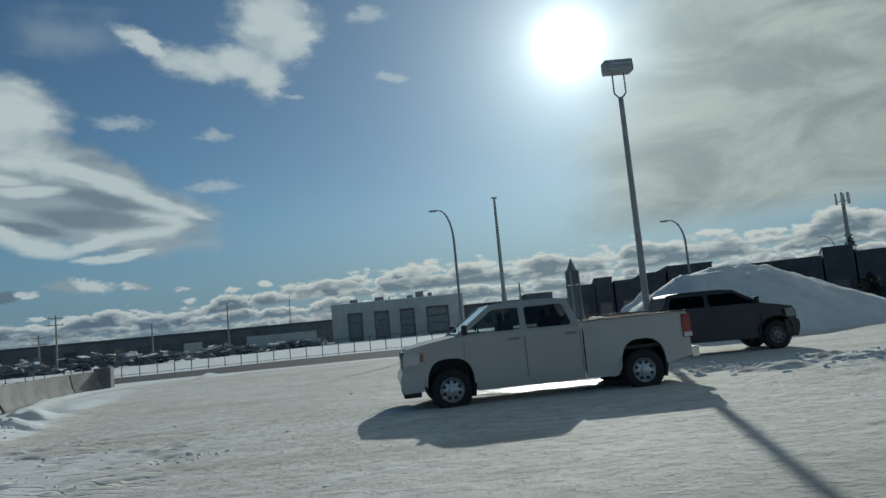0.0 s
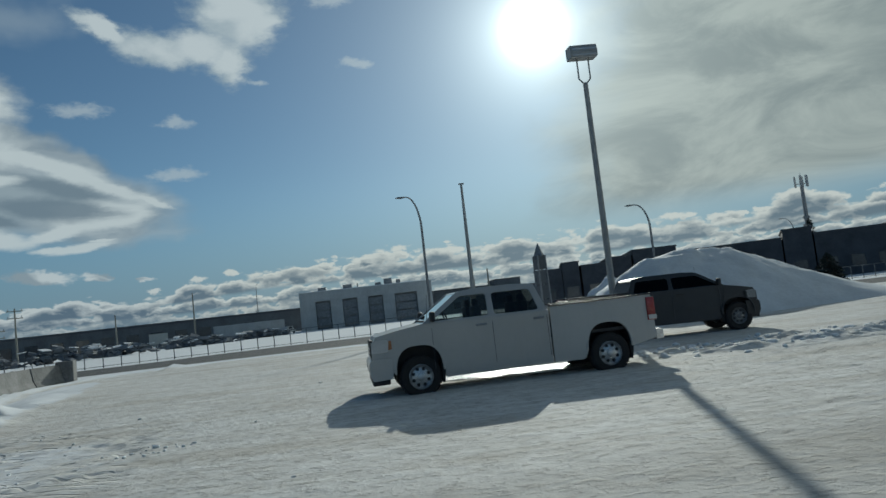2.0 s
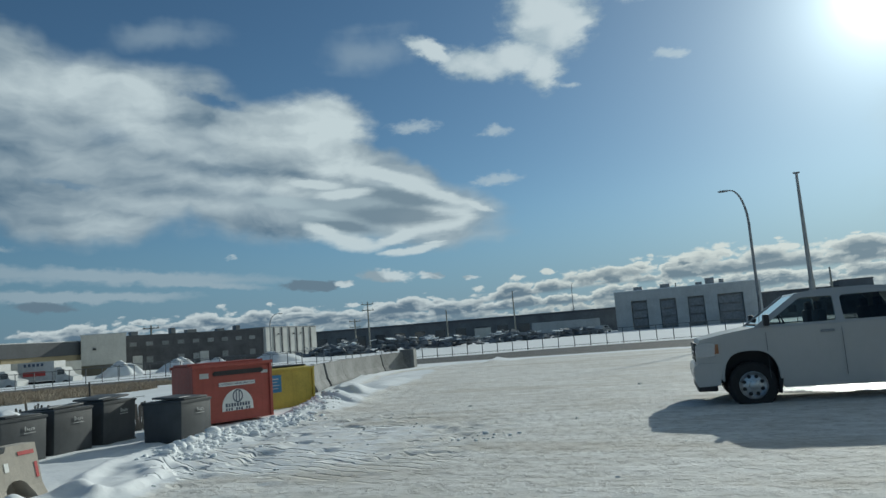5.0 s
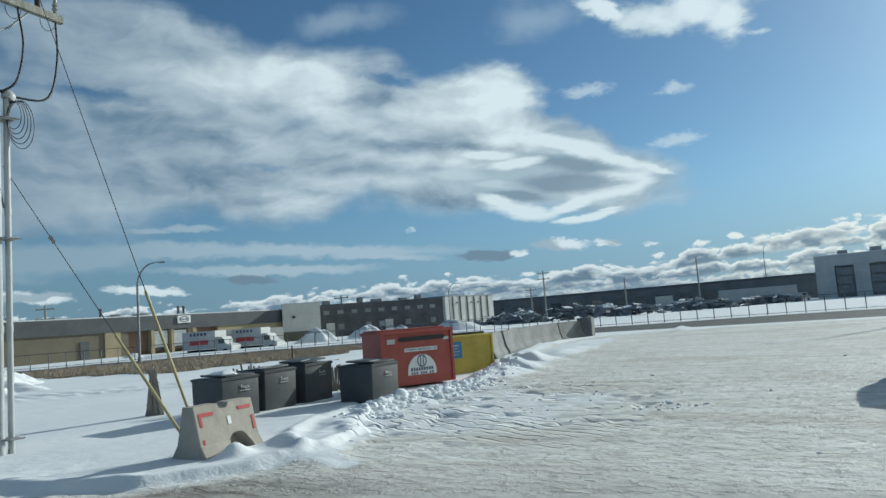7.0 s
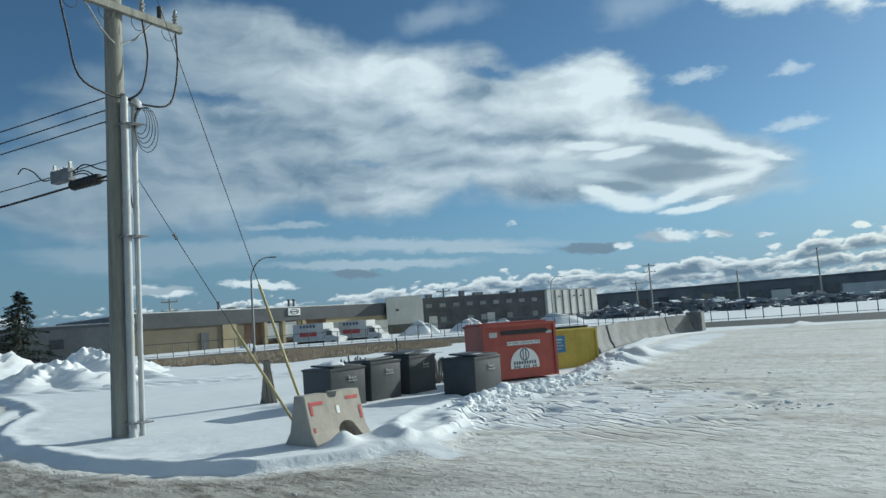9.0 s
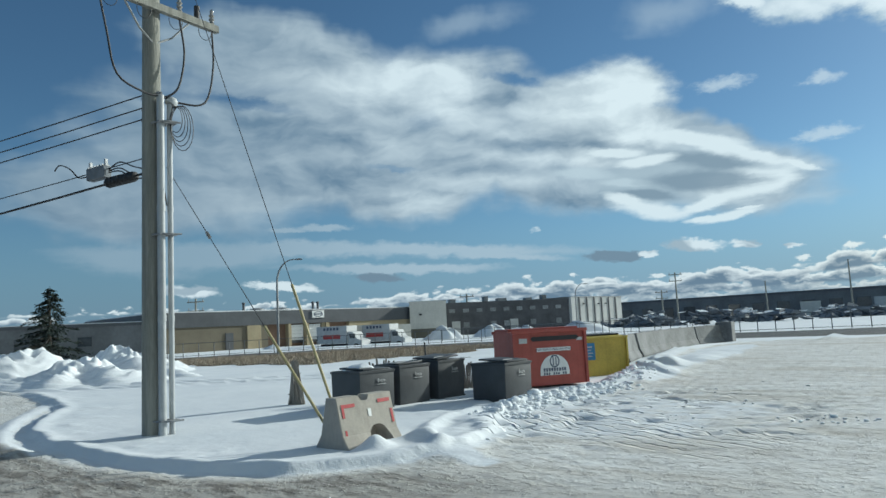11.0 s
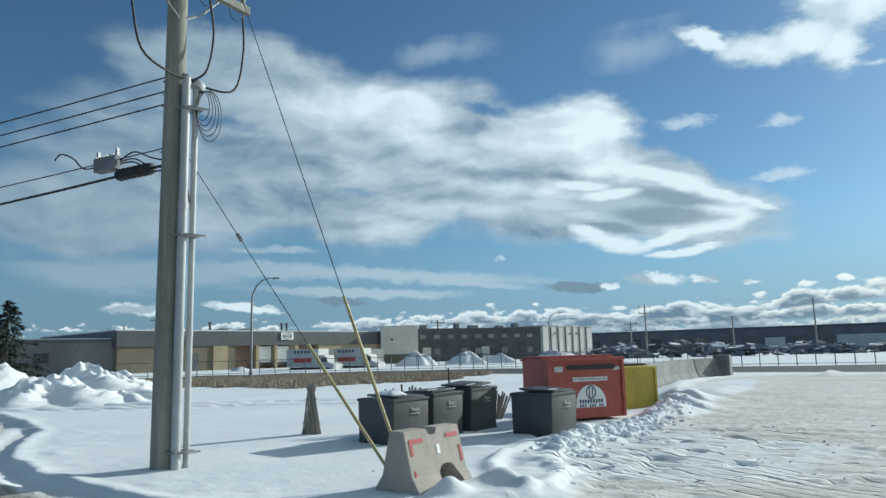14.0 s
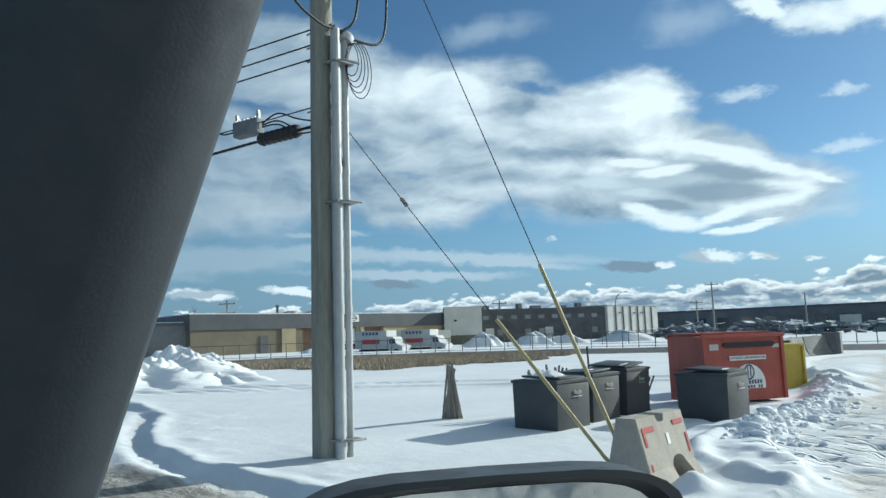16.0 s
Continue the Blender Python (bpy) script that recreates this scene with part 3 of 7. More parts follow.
def rod(bm, a, b, r0, r1=None, seg=10, caps=True):
    """A round bar from a to b."""
    a, b = Vector(a), Vector(b)
    r1 = r0 if r1 is None else r1
    q = (b - a).to_track_quat("Z", "Y").to_matrix()
    rings = []
    for c, r in ((a, r0), (b, r1)):
        rings.append([bm.verts.new(c + q @ Vector((r * math.cos(2 * math.pi * i / seg), r * math.sin(2 * math.pi * i / seg), 0))) for i in range(seg)])
    for i in range(seg):
        bm.faces.new((rings[0][i], rings[0][(i + 1) % seg], rings[1][(i + 1) % seg], rings[1][i]))
    if caps:
        bm.faces.new(rings[0][::-1])
        bm.faces.new(rings[1])
    return bm


def sweep(bm, pts, r, seg=8):
    """A round tube along points; r a number or one per point."""
    pts = [Vector(p) for p in pts]
    rs = r if isinstance(r, (list, tuple)) else [r] * len(pts)
    last = None
    up = None
    for i, p in enumerate(pts):
        d = (pts[min(i + 1, len(pts) - 1)] - pts[max(i - 1, 0)]).normalized()
        if up is None:
            up = Vector((0, 0, 1)) if abs(d.z) < 0.9 else Vector((1, 0, 0))
        side = d.cross(up).normalized()
        up = side.cross(d).normalized()
        ring = [bm.verts.new(p + rs[i] * (math.cos(2 * math.pi * j / seg) * side + math.sin(2 * math.pi * j / seg) * up)) for j in range(seg)]
        if last:
            for j in range(seg):
                bm.faces.new((last[j], last[(j + 1) % seg], ring[(j + 1) % seg], ring[j]))
        else:
            bm.faces.new(ring[::-1])
        last = ring
    bm.faces.new(last)
    return bm


def arc(a, b, sag, n=10):
    """Points of a hanging line from a to b, the middle sag lower."""
    a, b = Vector(a), Vector(b)
    return [a.lerp(b, i / n) - Vector((0, 0, sag * 4 * (i / n) * (1 - i / n))) for i in range(n + 1)]


def prism(bm, poly, a, b, axis="y"):
    """A polygon of (u, v) pulled from a to b along an axis."""
    def at(u, v, w):
        return {"y": (u, w, v), "x": (w, u, v), "z": (u, v, w)}[axis]
    p0 = [bm.verts.new(at(u, v, a)) for u, v in poly]
    p1 = [bm.verts.new(at(u, v, b)) for u, v in poly]
    n = len(poly)
    bm.faces.new(p0)
    bm.faces.new(p1[::-1])
    for i in range(n):
        bm.faces.new((p0[i], p1[i], p1[(i + 1) % n], p0[(i + 1) % n]))
    return bm


def lathe(bm, prof, seg=24, axis="z", at=(0, 0, 0), ends=True):
    """A profile of (radius, height) turned round an axis."""
    rings = []
    for r, h in prof:
        ring = []
        for i in range(seg):
            c, s = math.cos(2 * math.pi * i / seg) * r, math.sin(2 * math.pi * i / seg) * r
            v = {"z": (c, s, h), "y": (c, h, s), "x": (h, c, s)}[axis]
            ring.append(bm.verts.new(Vector(at) + Vector(v)))
        rings.append(ring)
    for a, b in zip(rings, rings[1:]):
        for i in range(seg):
            bm.faces.new((a[i], a[(i + 1) % seg], b[(i + 1) % seg], b[i]))
    for ring in (rings[0], rings[-1]) if ends else ():
        bm.faces.new(ring)
    return bm


def soften(bm, offset, segments=2, angle=30):
    es = [e for e in bm.edges if len(e.link_faces) == 2 and e.calc_face_angle(0) > radians(angle)]
    bmesh.ops.bevel(bm, geom=es, offset=offset, segments=segments, profile=0.6, affect="EDGES", clamp_overlap=True)
    return bm


def heap(bm, rx, ry, h, n=26, rough=0.15, seed=0, power=1.4, foot=0.05, fine=0.0):
    """A rounded, uneven heap on the ground, centred at 0, 0."""
    rows = []
    for i in range(n + 1):
        u = i / n
        ring = []
        for j in range(36):
            a = 2 * math.pi * j / 36
            w = 1 + rough * 1.2 * noise.noise((math.cos(a) * 1.3 + seed, math.sin(a) * 1.3, seed * 1.7))
            x, y = rx * w * u * math.cos(a), ry * w * u * math.sin(a)
            z = h * max(0.0, (1 - u ** power)) * (1 + rough * 1.5 * noise.noise((x / rx * 2.2 + seed, y / ry * 2.2, 3.1)))
            z += h * rough * 0.35 * noise.noise((x / rx * 7, y / ry * 7, seed + 9.0)) * (1 - u * 0.8)
            z += h * fine * (0.4 - abs(noise.noise((x * 1.5, y * 1.5, seed))) + 0.5 * noise.noise((x * 4.5, y * 4.5, seed + 2.0))) * (1 - u * 0.7)
            ring.append(bm.verts.new((x, y, z - foot * u ** 6 * (1 + h))))
        rows.append(ring)
    for a, b in zip(rows, rows[1:]):
        for j in range(36):
            bm.faces.new((a[j], a[(j + 1) % 36], b[(j + 1) % 36], b[j]))
    bm.faces.new(rows[-1][::-1])
    bmesh.ops.remove_doubles(bm, verts=rows[0], dist=0.001)
    return bm


# ---- ground ----
def lattice_noise(x, y, seed=0):
    """Smooth value noise on arrays, -1 to 1."""
    xi, yi = np.floor(x).astype(np.int64), np.floor(y).astype(np.int64)
    fx, fy = x - xi, y - yi
    fx, fy = fx * fx * (3 - 2 * fx), fy * fy * (3 - 2 * fy)

    def h(i, j):
        n = (i * 374761393 + j * 668265263 + seed * 982451653) & 0x7FFFFFFF
        n = ((n ^ (n >> 13)) * 1274126177) & 0x7FFFFFFF
        return ((n ^ (n >> 16)) & 0xFFFF) / 32767.5 - 1
    return (h(xi, yi) * (1 - fx) + h(xi + 1, yi) * fx) * (1 - fy) + (h(xi, yi + 1) * (1 - fx) + h(xi + 1, yi + 1) * fx) * fy


def fbm(x, y, octaves=4, seed=0):
    out, a, s = 0, 1.0, 0
    for i in range(octaves):
        out, s = out + a * lattice_noise(x * 2 ** i, y * 2 ** i, seed + i), s + a
        a *= 0.5
    return out / s


def to_line(x, y, pts):
    """Distance from a broken line."""
    best = np.full(np.shape(x), 1e9)
    for (ax, ay), (bx, by) in zip(pts, pts[1:]):
        dx, dy = bx - ax, by - ay
        t = np.clip(((x - ax) * dx + (y - ay) * dy) / (dx * dx + dy * dy), 0, 1)
        best = np.minimum(best, np.hypot(x - ax - t * dx, y - ay - t * dy))
    return best


def inside(x, y, pts):
    odd = np.zeros(np.shape(x), bool)
    for (ax, ay), (bx, by) in zip(pts, pts[1:] + pts[:1]):
        if ay != by:
            odd ^= ((ay > y) != (by > y)) & (x < (bx - ax) * (y - ay) / (by - ay) + ax)
    return odd


def smooth(lo, hi, v):
    t = np.clip((v - lo) / (hi - lo), 0, 1)
    return t * t * (3 - 2 * t)


KERB = [(-300, 30), (-60, 12), (-40, 8.6), (-26, 6.6), (-22, 6.0), (-19.4, 5.5), (-17.6, 4.6), (-15, 3.7), (-13, 3.35), (-10, 3.45), (-8.6, 3.8), (-7.5, 4.4), (-6.9, 5.5), (-6.7, 6.6)]
BANK = [(-6.7, 6.6), (-7.3, 7.7), (-8.2, 8.9), (-8.7, 10.2), (-8.8, 12.0), (-9.0, 13.6), (-9.9, 16.6), (-11.4, 20), (-13.2, 24), (-14.6, 28), (-15.3, 32), (-14.6, 36), (-12, 38)]
FAR_EDGE = [(-12, 38), (-8, 39.0), (0, 40.5), (20, 43.5), (60, 48), (300, 60)]
FIELD = KERB + BANK[1:] + FAR_EDGE[1:] + [(300, 900), (-900, 900), (-900, 30)]
ROAD = [(300, 66), (60, 55.5), (20, 51), (-10, 47.5), (-25, 46), (-38, 42.5), (-47, 37), (-53, 29), (-58, 20), (-66, 8), (-80, -10)]
DRIFT = [(-8.95, 9.2), (-8.75, 8.2), (-8.3, 7.4), (-7.55, 6.65), (-6.8, 6.22), (-6.0, 6.05)]
VERGE = [(-23.0, 6.6), (-20.4, 5.3), (-17.8, 4.15), (-15.9, 3.5), (-13.9, 3.0), (-12.3, 2.9)]
MEADOW = [(-66, 16), (-50, 17.5), (-38, 17.0), (-33, 16.7), (-29.5, 19.3), (-27.6, 23), (-28, 29), (-31, 36), (-36, 42), (-60, 32)]


def far_bank(s, d_bank, y):
    """How much of the ploughed bank along the barriers lies here, 0 to 1."""
    away = 0.25 + 1.2 * smooth(18.0, 26.0, y)
    return np.exp(-((s + away) / (0.55 + 0.3 * smooth(18.0, 26.0, y))) ** 2) * smooth(13.5, 16.5, y) * smooth(33.0, 30.0, y) * np.where(d_bank < 5.0, 1.0, 0.0)


def ground_height(x, y):
    d_kerb, d_bank, d_far = to_line(x, y, KERB), to_line(x, y, BANK), to_line(x, y, FAR_EDGE)
    edge = np.minimum(np.minimum(d_kerb, d_bank), d_far)
    inn = inside(x, y, FIELD)
    s = np.where(inn, edge, -edge) + 0.10 * fbm(x * 1.1, y * 1.1, 3, 5)
    near_kerb = smooth(2.2, 0.6, np.minimum(d_kerb, 9))
    z = smooth(-0.05, 0.05, s) * 0.05 + 0.035 * np.exp(-((s - 0.12) / 0.17) ** 2) * smooth(1.0, 0.4, d_kerb) - 0.035 * smooth(0.03, -0.05, s) * smooth(3.5, 1.0, d_kerb)
    z = z + 0.03 * fbm(x * 0.22, y * 0.22, 3, 2) * smooth(0.3, 3.0, s)
    # ploughed ridge, lumpy
    lump = 0.55 + 0.75 * fbm(x * 1.6, y * 1.6, 4, 11)
    ridge = np.exp(-((s - 0.15) / 0.38) ** 2) * np.where(d_bank < 1.2, 1.0, 0.0) * smooth(1.2, 0.5, d_bank)
    z = z + ridge * (0.05 + 0.14 * smooth(8.0, 9.6, y)) * np.clip(lump, 0.05, 1.4)
    # tall chunky bank before the row of barriers
    chunk = np.clip(0.55 + 0.8 * fbm(x * 0.7, y * 0.7, 3, 61), 0.1, 1.2) * (0.55 + 0.45 * smooth(-0.2, 0.2, np.sin(y * 2.6 + 3.0 * fbm(x * 0.4, y * 0.4, 2, 63))))
    z = z + far_bank(s, d_bank, y) * 0.34 * chunk
    # scooped drift beside the barrier, steep towards the field
    d_drift = to_line(x, y, DRIFT)
    z = z + (0.06 + 0.04 * np.clip(lump, 0, 1)) * np.exp(-(d_drift / np.where(inn, 0.12, 0.42)) ** 2) * smooth(-5.8, -6.5, x)
    # snow left between the ruts outside the kerb
    z = z + 0.055 * np.exp(-(to_line(x, y, VERGE) / 0.16) ** 2)
    z = z + 0.03 * near_kerb * np.clip(fbm(x * 2.5, y * 2.5, 3, 4), 0, 1)
    # trampled and rutted snow in front of the bins
    yard = smooth(4.4, 2.0, np.hypot((x + 7.0) / 1.1, (y - 10.4) / 1.2)) * smooth(6.6, 8.0, y)
    z = z + yard * (0.028 * fbm(x * 2.0, y * 2.6, 4, 21) - 0.05 * np.clip(fbm(x * 2.2, y * 2.2, 2, 23) - 0.18, 0, 0.35) / 0.35 + 0.006 * np.sin((y - 0.25 * x) * 11.0) * smooth(-0.1, 0.4, fbm(x * 0.5, y * 0.5, 2, 8)))
    # drift at the barrier's feet
    for bx, by, br, bh in ((-7.52, 5.72, 0.17, 0.17), (-7.46, 6.42, 0.22, 0.14), (-7.62, 6.05, 0.22, 0.05)):
        z = z + bh * np.exp(-((x - bx) ** 2 + (y - by) ** 2) / br ** 2)
    lot = ~inn & (np.hypot(x, y) < 80)
    z = z + lot * (0.008 * fbm(x * 0.9, y * 2.4, 4, 31) + 0.006 * fbm(x * 5, y * 8, 3, 33) + (0.012 + 0.04 * smooth(2.0, 5.0, x)) * np.clip(fbm(x * 2.2, y * 5.5, 3, 35) - 0.34, 0, 1))
    rough_lane = smooth(1.9, 0.7, np.abs(y - 15.6)) * smooth(4.6, 6.2, x) * smooth(16, 11, x)
    z = z + rough_lane * 0.22 * np.clip(fbm(x * 1.2, y * 2.5, 4, 37), 0, 1)
    # wheel tracks across the field
    for off in (0.0, 1.7):
        tr = np.abs(y - (9.6 + off * 1.2) - 0.78 * (x + 25)) * 0.79 + 0.25 * fbm(x * 0.15, y * 0.0, 2, 3)
        z = z + (0.05 * np.exp(-((tr - 0.35) / 0.15) ** 2) - 0.09 * np.exp(-(tr / 0.22) ** 2)) * smooth(-13.0, -16.0, x) * smooth(-38, -31, x)
    road = to_line(x, y, ROAD)
    z = np.where(road < 8.5, z * smooth(6.0, 8.2, road), z)
    return z


def ground_sheet():
    def axis(lo, hi, step, ends):
        v = list(np.arange(lo, hi + step / 2, step))
        d, out = step, []
        while v[-1] < ends[1]:
            d = min(d * 1.10, 400)
            v.append(v[-1] + d)
        d = step
        while v[0] > ends[0]:
            d = min(d * 1.10, 400)
            v.insert(0, v[0] - d)
        return np.array(v)
    xs, ys = axis(-17, 11.5, 0.062, (-3500, 3500)), axis(1.5, 19, 0.058, (-3000, 4200))
    X, Y = np.meshgrid(xs, ys)
    Z = ground_height(X, Y)
    nx, ny = len(xs), len(ys)
    me = bpy.data.meshes.new("ground")
    idx = np.arange(nx * ny).reshape(ny, nx)
    quads = np.stack([idx[:-1, :-1], idx[:-1, 1:], idx[1:, 1:], idx[1:, :-1]], -1).reshape(-1, 4)
    me.vertices.add(nx * ny)
    me.vertices.foreach_set("co", np.stack([X, Y, Z], -1).ravel())
    me.loops.add(quads.size)
    me.loops.foreach_set("vertex_index", quads.ravel())
    me.polygons.add(len(quads))
    me.polygons.foreach_set("loop_start", np.arange(0, quads.size, 4))
    me.update(calc_edges=True)
    me.polygons.foreach_set("use_smooth", np.ones(len(quads), bool))
    edge = np.minimum(np.minimum(to_line(X, Y, KERB), to_line(X, Y, BANK)), to_line(X, Y, FAR_EDGE))
    inn = inside(X, Y, FIELD)
    s = np.where(inn, edge, -edge)
    packed = smooth(0.15, -0.5, s)
    yard = smooth(3.9, 1.6, np.hypot((X + 7.0) / 1.1, (Y - 10.2) / 1.15) + 1.3 * fbm(X * 0.8, Y * 0.8, 3, 51)) * smooth(6.6, 7.8, Y)
    packed = packed * (1 - 0.55 * yard) * (1 - 0.9 * np.exp(-(to_line(X, Y, VERGE) / 0.25) ** 2)) * (1 - np.exp(-(to_line(X, Y, DRIFT) / 0.26) ** 2))
    packed = packed * (1 - np.clip(1.6 * far_bank(s, to_line(X, Y, BANK), Y), 0, 1))
    lane = smooth(-0.1, -0.6, s) * smooth(1.3, -0.3, Y - np.where(X < -3, 4.2 + 0.32 * (X + 8.5), 6.0 + 0.10 * (X + 3)))
    slush = lane * (0.52 + 0.48 * smooth(-4.0, -7.0, X)) * smooth(70, 30, np.hypot(X, Y))
    grass = np.where(inside(X, Y, MEADOW), 1.0, 0.0) * smooth(0.0, 2.2, to_line(X, Y, MEADOW + MEADOW[:1]) - 1.0 - 2.2 * fbm(X * 0.5, Y * 0.5, 3, 43)) * smooth(7.0, 8.5, to_line(X, Y, ROAD)) * 0.92
    road = smooth(7.2, 5.6, to_line(X, Y, ROAD))
    col = me.color_attributes.new("cover", "FLOAT_COLOR", "POINT")
    col.data.foreach_set("color", np.stack([packed, slush, grass, np.ones_like(X)], -1).ravel())
    rd = me.attributes.new("road", "FLOAT", "POINT")
    rd.data.foreach_set("value", road.ravel())
    td = me.attributes.new("tread", "FLOAT", "POINT")
    td.data.foreach_set("value", (yard * smooth(0.5, -0.1, s)).ravel())
    across, along = (Y - 8.75) * 0.93 + (X + 5.9) * 0.37, (X + 5.9) * 0.93 - (Y - 8.75) * 0.37
    ru = me.attributes.new("rut", "FLOAT", "POINT")
    ru.data.foreach_set("value", (smooth(2.6, 1.7, np.abs(along) + 0.5 * fbm(X * 1.3, Y * 1.3, 2, 45)) * smooth(1.0, 0.6, np.abs(across - 0.1 * along))).ravel())
    me.materials.append(M["ground"])
    return tagged(new("ground", me), "snow-covered open ground with packed lot, brown slush lane and dry grass", "ground", kind="structure")


def ground_z(x, y):
    return float(ground_height(np.array([float(x)]), np.array([float(y)]))[0])


ground_sheet()


# ---- snow pile beyond the trucks ----
def snow_pile():
    bm = B()
    n, mm = 90, 60
    vs = []
    for j in range(mm + 1):
        for i in range(n + 1):
            u, v = i / n, j / mm
            x, y = -9 + 24 * u, -5.5 + 12.0 * v
            crest = 3.05 * math.exp(-((x - 0.3) / 5.2) ** 2 * 0.9) + 0.75 * math.exp(-((x - 6.5) / 4.2) ** 2) + 0.5 * math.exp(-((x + 3.2) / 1.6) ** 2)
            lean = y - 0.3 * x * 0.25
            w = max(0.0, 1 - (abs(lean) / (4.8 if lean < 0 else 6.0)) ** 1.25)
            z = crest * w
            z *= 1 + 0.10 * noise.noise((x * 0.45, y * 0.45, 1.0)) + 0.06 * noise.noise((x * 1.6, y * 1.6, 2.0))
            z += (0.16 * noise.noise((x * 1.2, y * 1.2, 4.0)) if x < -2 else 0.03 * noise.noise((x, y, 4.0))) * min(1, z)
            vs.append(bm.verts.new((x, y, z - 0.12)))
    for j in range(mm):
        for i in range(n):
            a = j * (n + 1) + i
            bm.faces.new((vs[a], vs[a + 1], vs[a + n + 2], vs[a + n + 1]))
    return single("snow_hill", bm, M["old_snow"], pose(13.6, 31.6, 0, 0, 0, 12), "large ploughed heap of greyish snow at the lot's edge", "snow pile", smooth=60)


snow_pile()


# ---- banks thrown up beyond the pole ----
for i, (bx, by, rx, ry, bh) in enumerate(((-34, 8.2, 4.2, 3.2, 1.45), (-30.5, 9.6, 3.0, 2.6, 1.0), (-35.5, 12.2, 5.0, 2.9, 1.5), (-38, 15.0, 5.2, 2.4, 0.95), (-40, 6.0, 5.0, 3.8, 1.5), (-32, 12.6, 3.8, 1.8, 0.70), (-45, 9, 6, 3.6, 1.35), (-36.5, 9.6, 3.0, 2.2, 1.25), (-29.0, 11.4, 1.8, 1.2, 0.45))):
    single("snow_bank", heap(B(), rx, ry, bh * 0.82, 40, 0.5, 20 + i, 1.25, 0.05, 0.38), M["snow"], pose(bx, by, -0.02), "lumpy bank of thrown-up white snow beside the lot", "snow bank", "snow banks", smooth=60)


# ---- waste bins and containers ----
def text_bars(parent, m, rows, mat, name="lettering"):
    """Plain bars for writing that is not spelled out: rows of (x, z, width, height) on a face in the local x-z plane, facing -y."""
    bm = B()
    for x, z, w, h in rows:
        box(bm, x, -0.004, z, w, 0.006, h)
    ob = part(name, bm, mat, parent)
    ob.matrix_basis = m
    return ob


def grey_bin(m, lid_tilt, lean, label, snow_cap=False):
    """A square grey container, its signed face towards local +x; origin at the corner between the two near faces."""
    w, d, h = 0.86, 0.86, 0.84
    top = root("waste_bin", m, label, "waste bin", "grey bins by the fence")
    bm = B()
    prism(bm, [(0.02, 0.0), (w - 0.02, 0.0), (w, h), (0, h)], 0, d, "y")
    bmesh.ops.transform(bm, matrix=Matrix.Translation((-w, 0, 0)), verts=bm.verts[:])
    soften(bm, 0.025)
    part("body", bm, M["plastic"], top, smooth=35)
    bm = B()
    z = h - 0.03
    prism(bm, [(-w - 0.012, z - 0.02), (0.012, z - 0.02), (0.012, z + 0.02), (-w - 0.012, z + 0.02)], -0.012, d + 0.012, "y")
    part("rim", bm, M["lid"], top)
    bm = B()
    prism(bm, [(-w + 0.01, 0.02), (0.0, 0.02), (0.0, 0.07), (-w + 0.01, 0.07)], -0.006, d + 0.006, "y")
    part("skirt", bm, M["lid"], top)
    bm = B()
    box(bm, -w / 2, d / 2 + 0.02, h + 0.018, w * 0.84, d * 0.80, 0.036, 0.012)
    lid = part("lid", bm, M["lid"], top, smooth=35)
    lid.matrix_basis = pose(0, 0, 0, lid_tilt, lean, 0)
    bm = B()
    rod(bm, (-w * 0.2, 0.10, h + 0.045), (-w * 0.2, 0.40, h + 0.045), 0.012)
    part("lid_handle", bm, M["galv"], lid)
    face = pose(0.008, 0, 0, 0, 0, 90)
    rng = random.Random(int(lid_tilt * 10 + 7))
    text_bars(top, face, [(0.44 + 0.040 * i, 0.635 + (0.012 if i == 0 else 0.0), 0.013, 0.075 if i == 0 else 0.042) for i in range(5)] + [(0.45 + 0.040 * i, 0.655 - 0.022 * (i % 3), 0.026, 0.010) for i in range(1, 5)] + [(0.52, 0.575, 0.22, 0.010)], M["pale_print"])
    if snow_cap:
        bm = heap(B(), 0.34, 0.32, 0.10, 8, 0.35, 3)
        part("snow_cap", bm, M["snow"], top, "cap of fresh snow", smooth=60).matrix_basis = pose(-w * 0.55, d * 0.5, h + 0.03)
    return top


grey_bin(pose(-10.86, 8.08, -0.05, 0, 0, 2), -1, 2, "dark grey plastic waste bin with snow on its lid", True)
grey_bin(pose(-10.98, 9.16, -0.02, 0, 0, 4), 2, -2, "dark grey plastic waste bin with a sagging lid")
grey_bin(pose(-11.08, 10.30, 0.0, 0, 1, 5), 4, 1, "dark grey plastic waste bin, unmarked and tilted")
grey_bin(pose(-9.36, 10.44, -0.06, 0, 0, 3), 0, 3, "dark grey plastic waste bin standing apart in trampled snow")


def skip_body(w, d, hf, hb):
    """Steel container: x along the front, y to the back; lower at the front."""
    bm = B()
    prism(bm, [(0.0, 0.0), (d, 0.0), (d, hb), (d * 0.30, hb), (0.0, hf)], 0, w, "x")
    soften(bm, 0.018)
    return bm


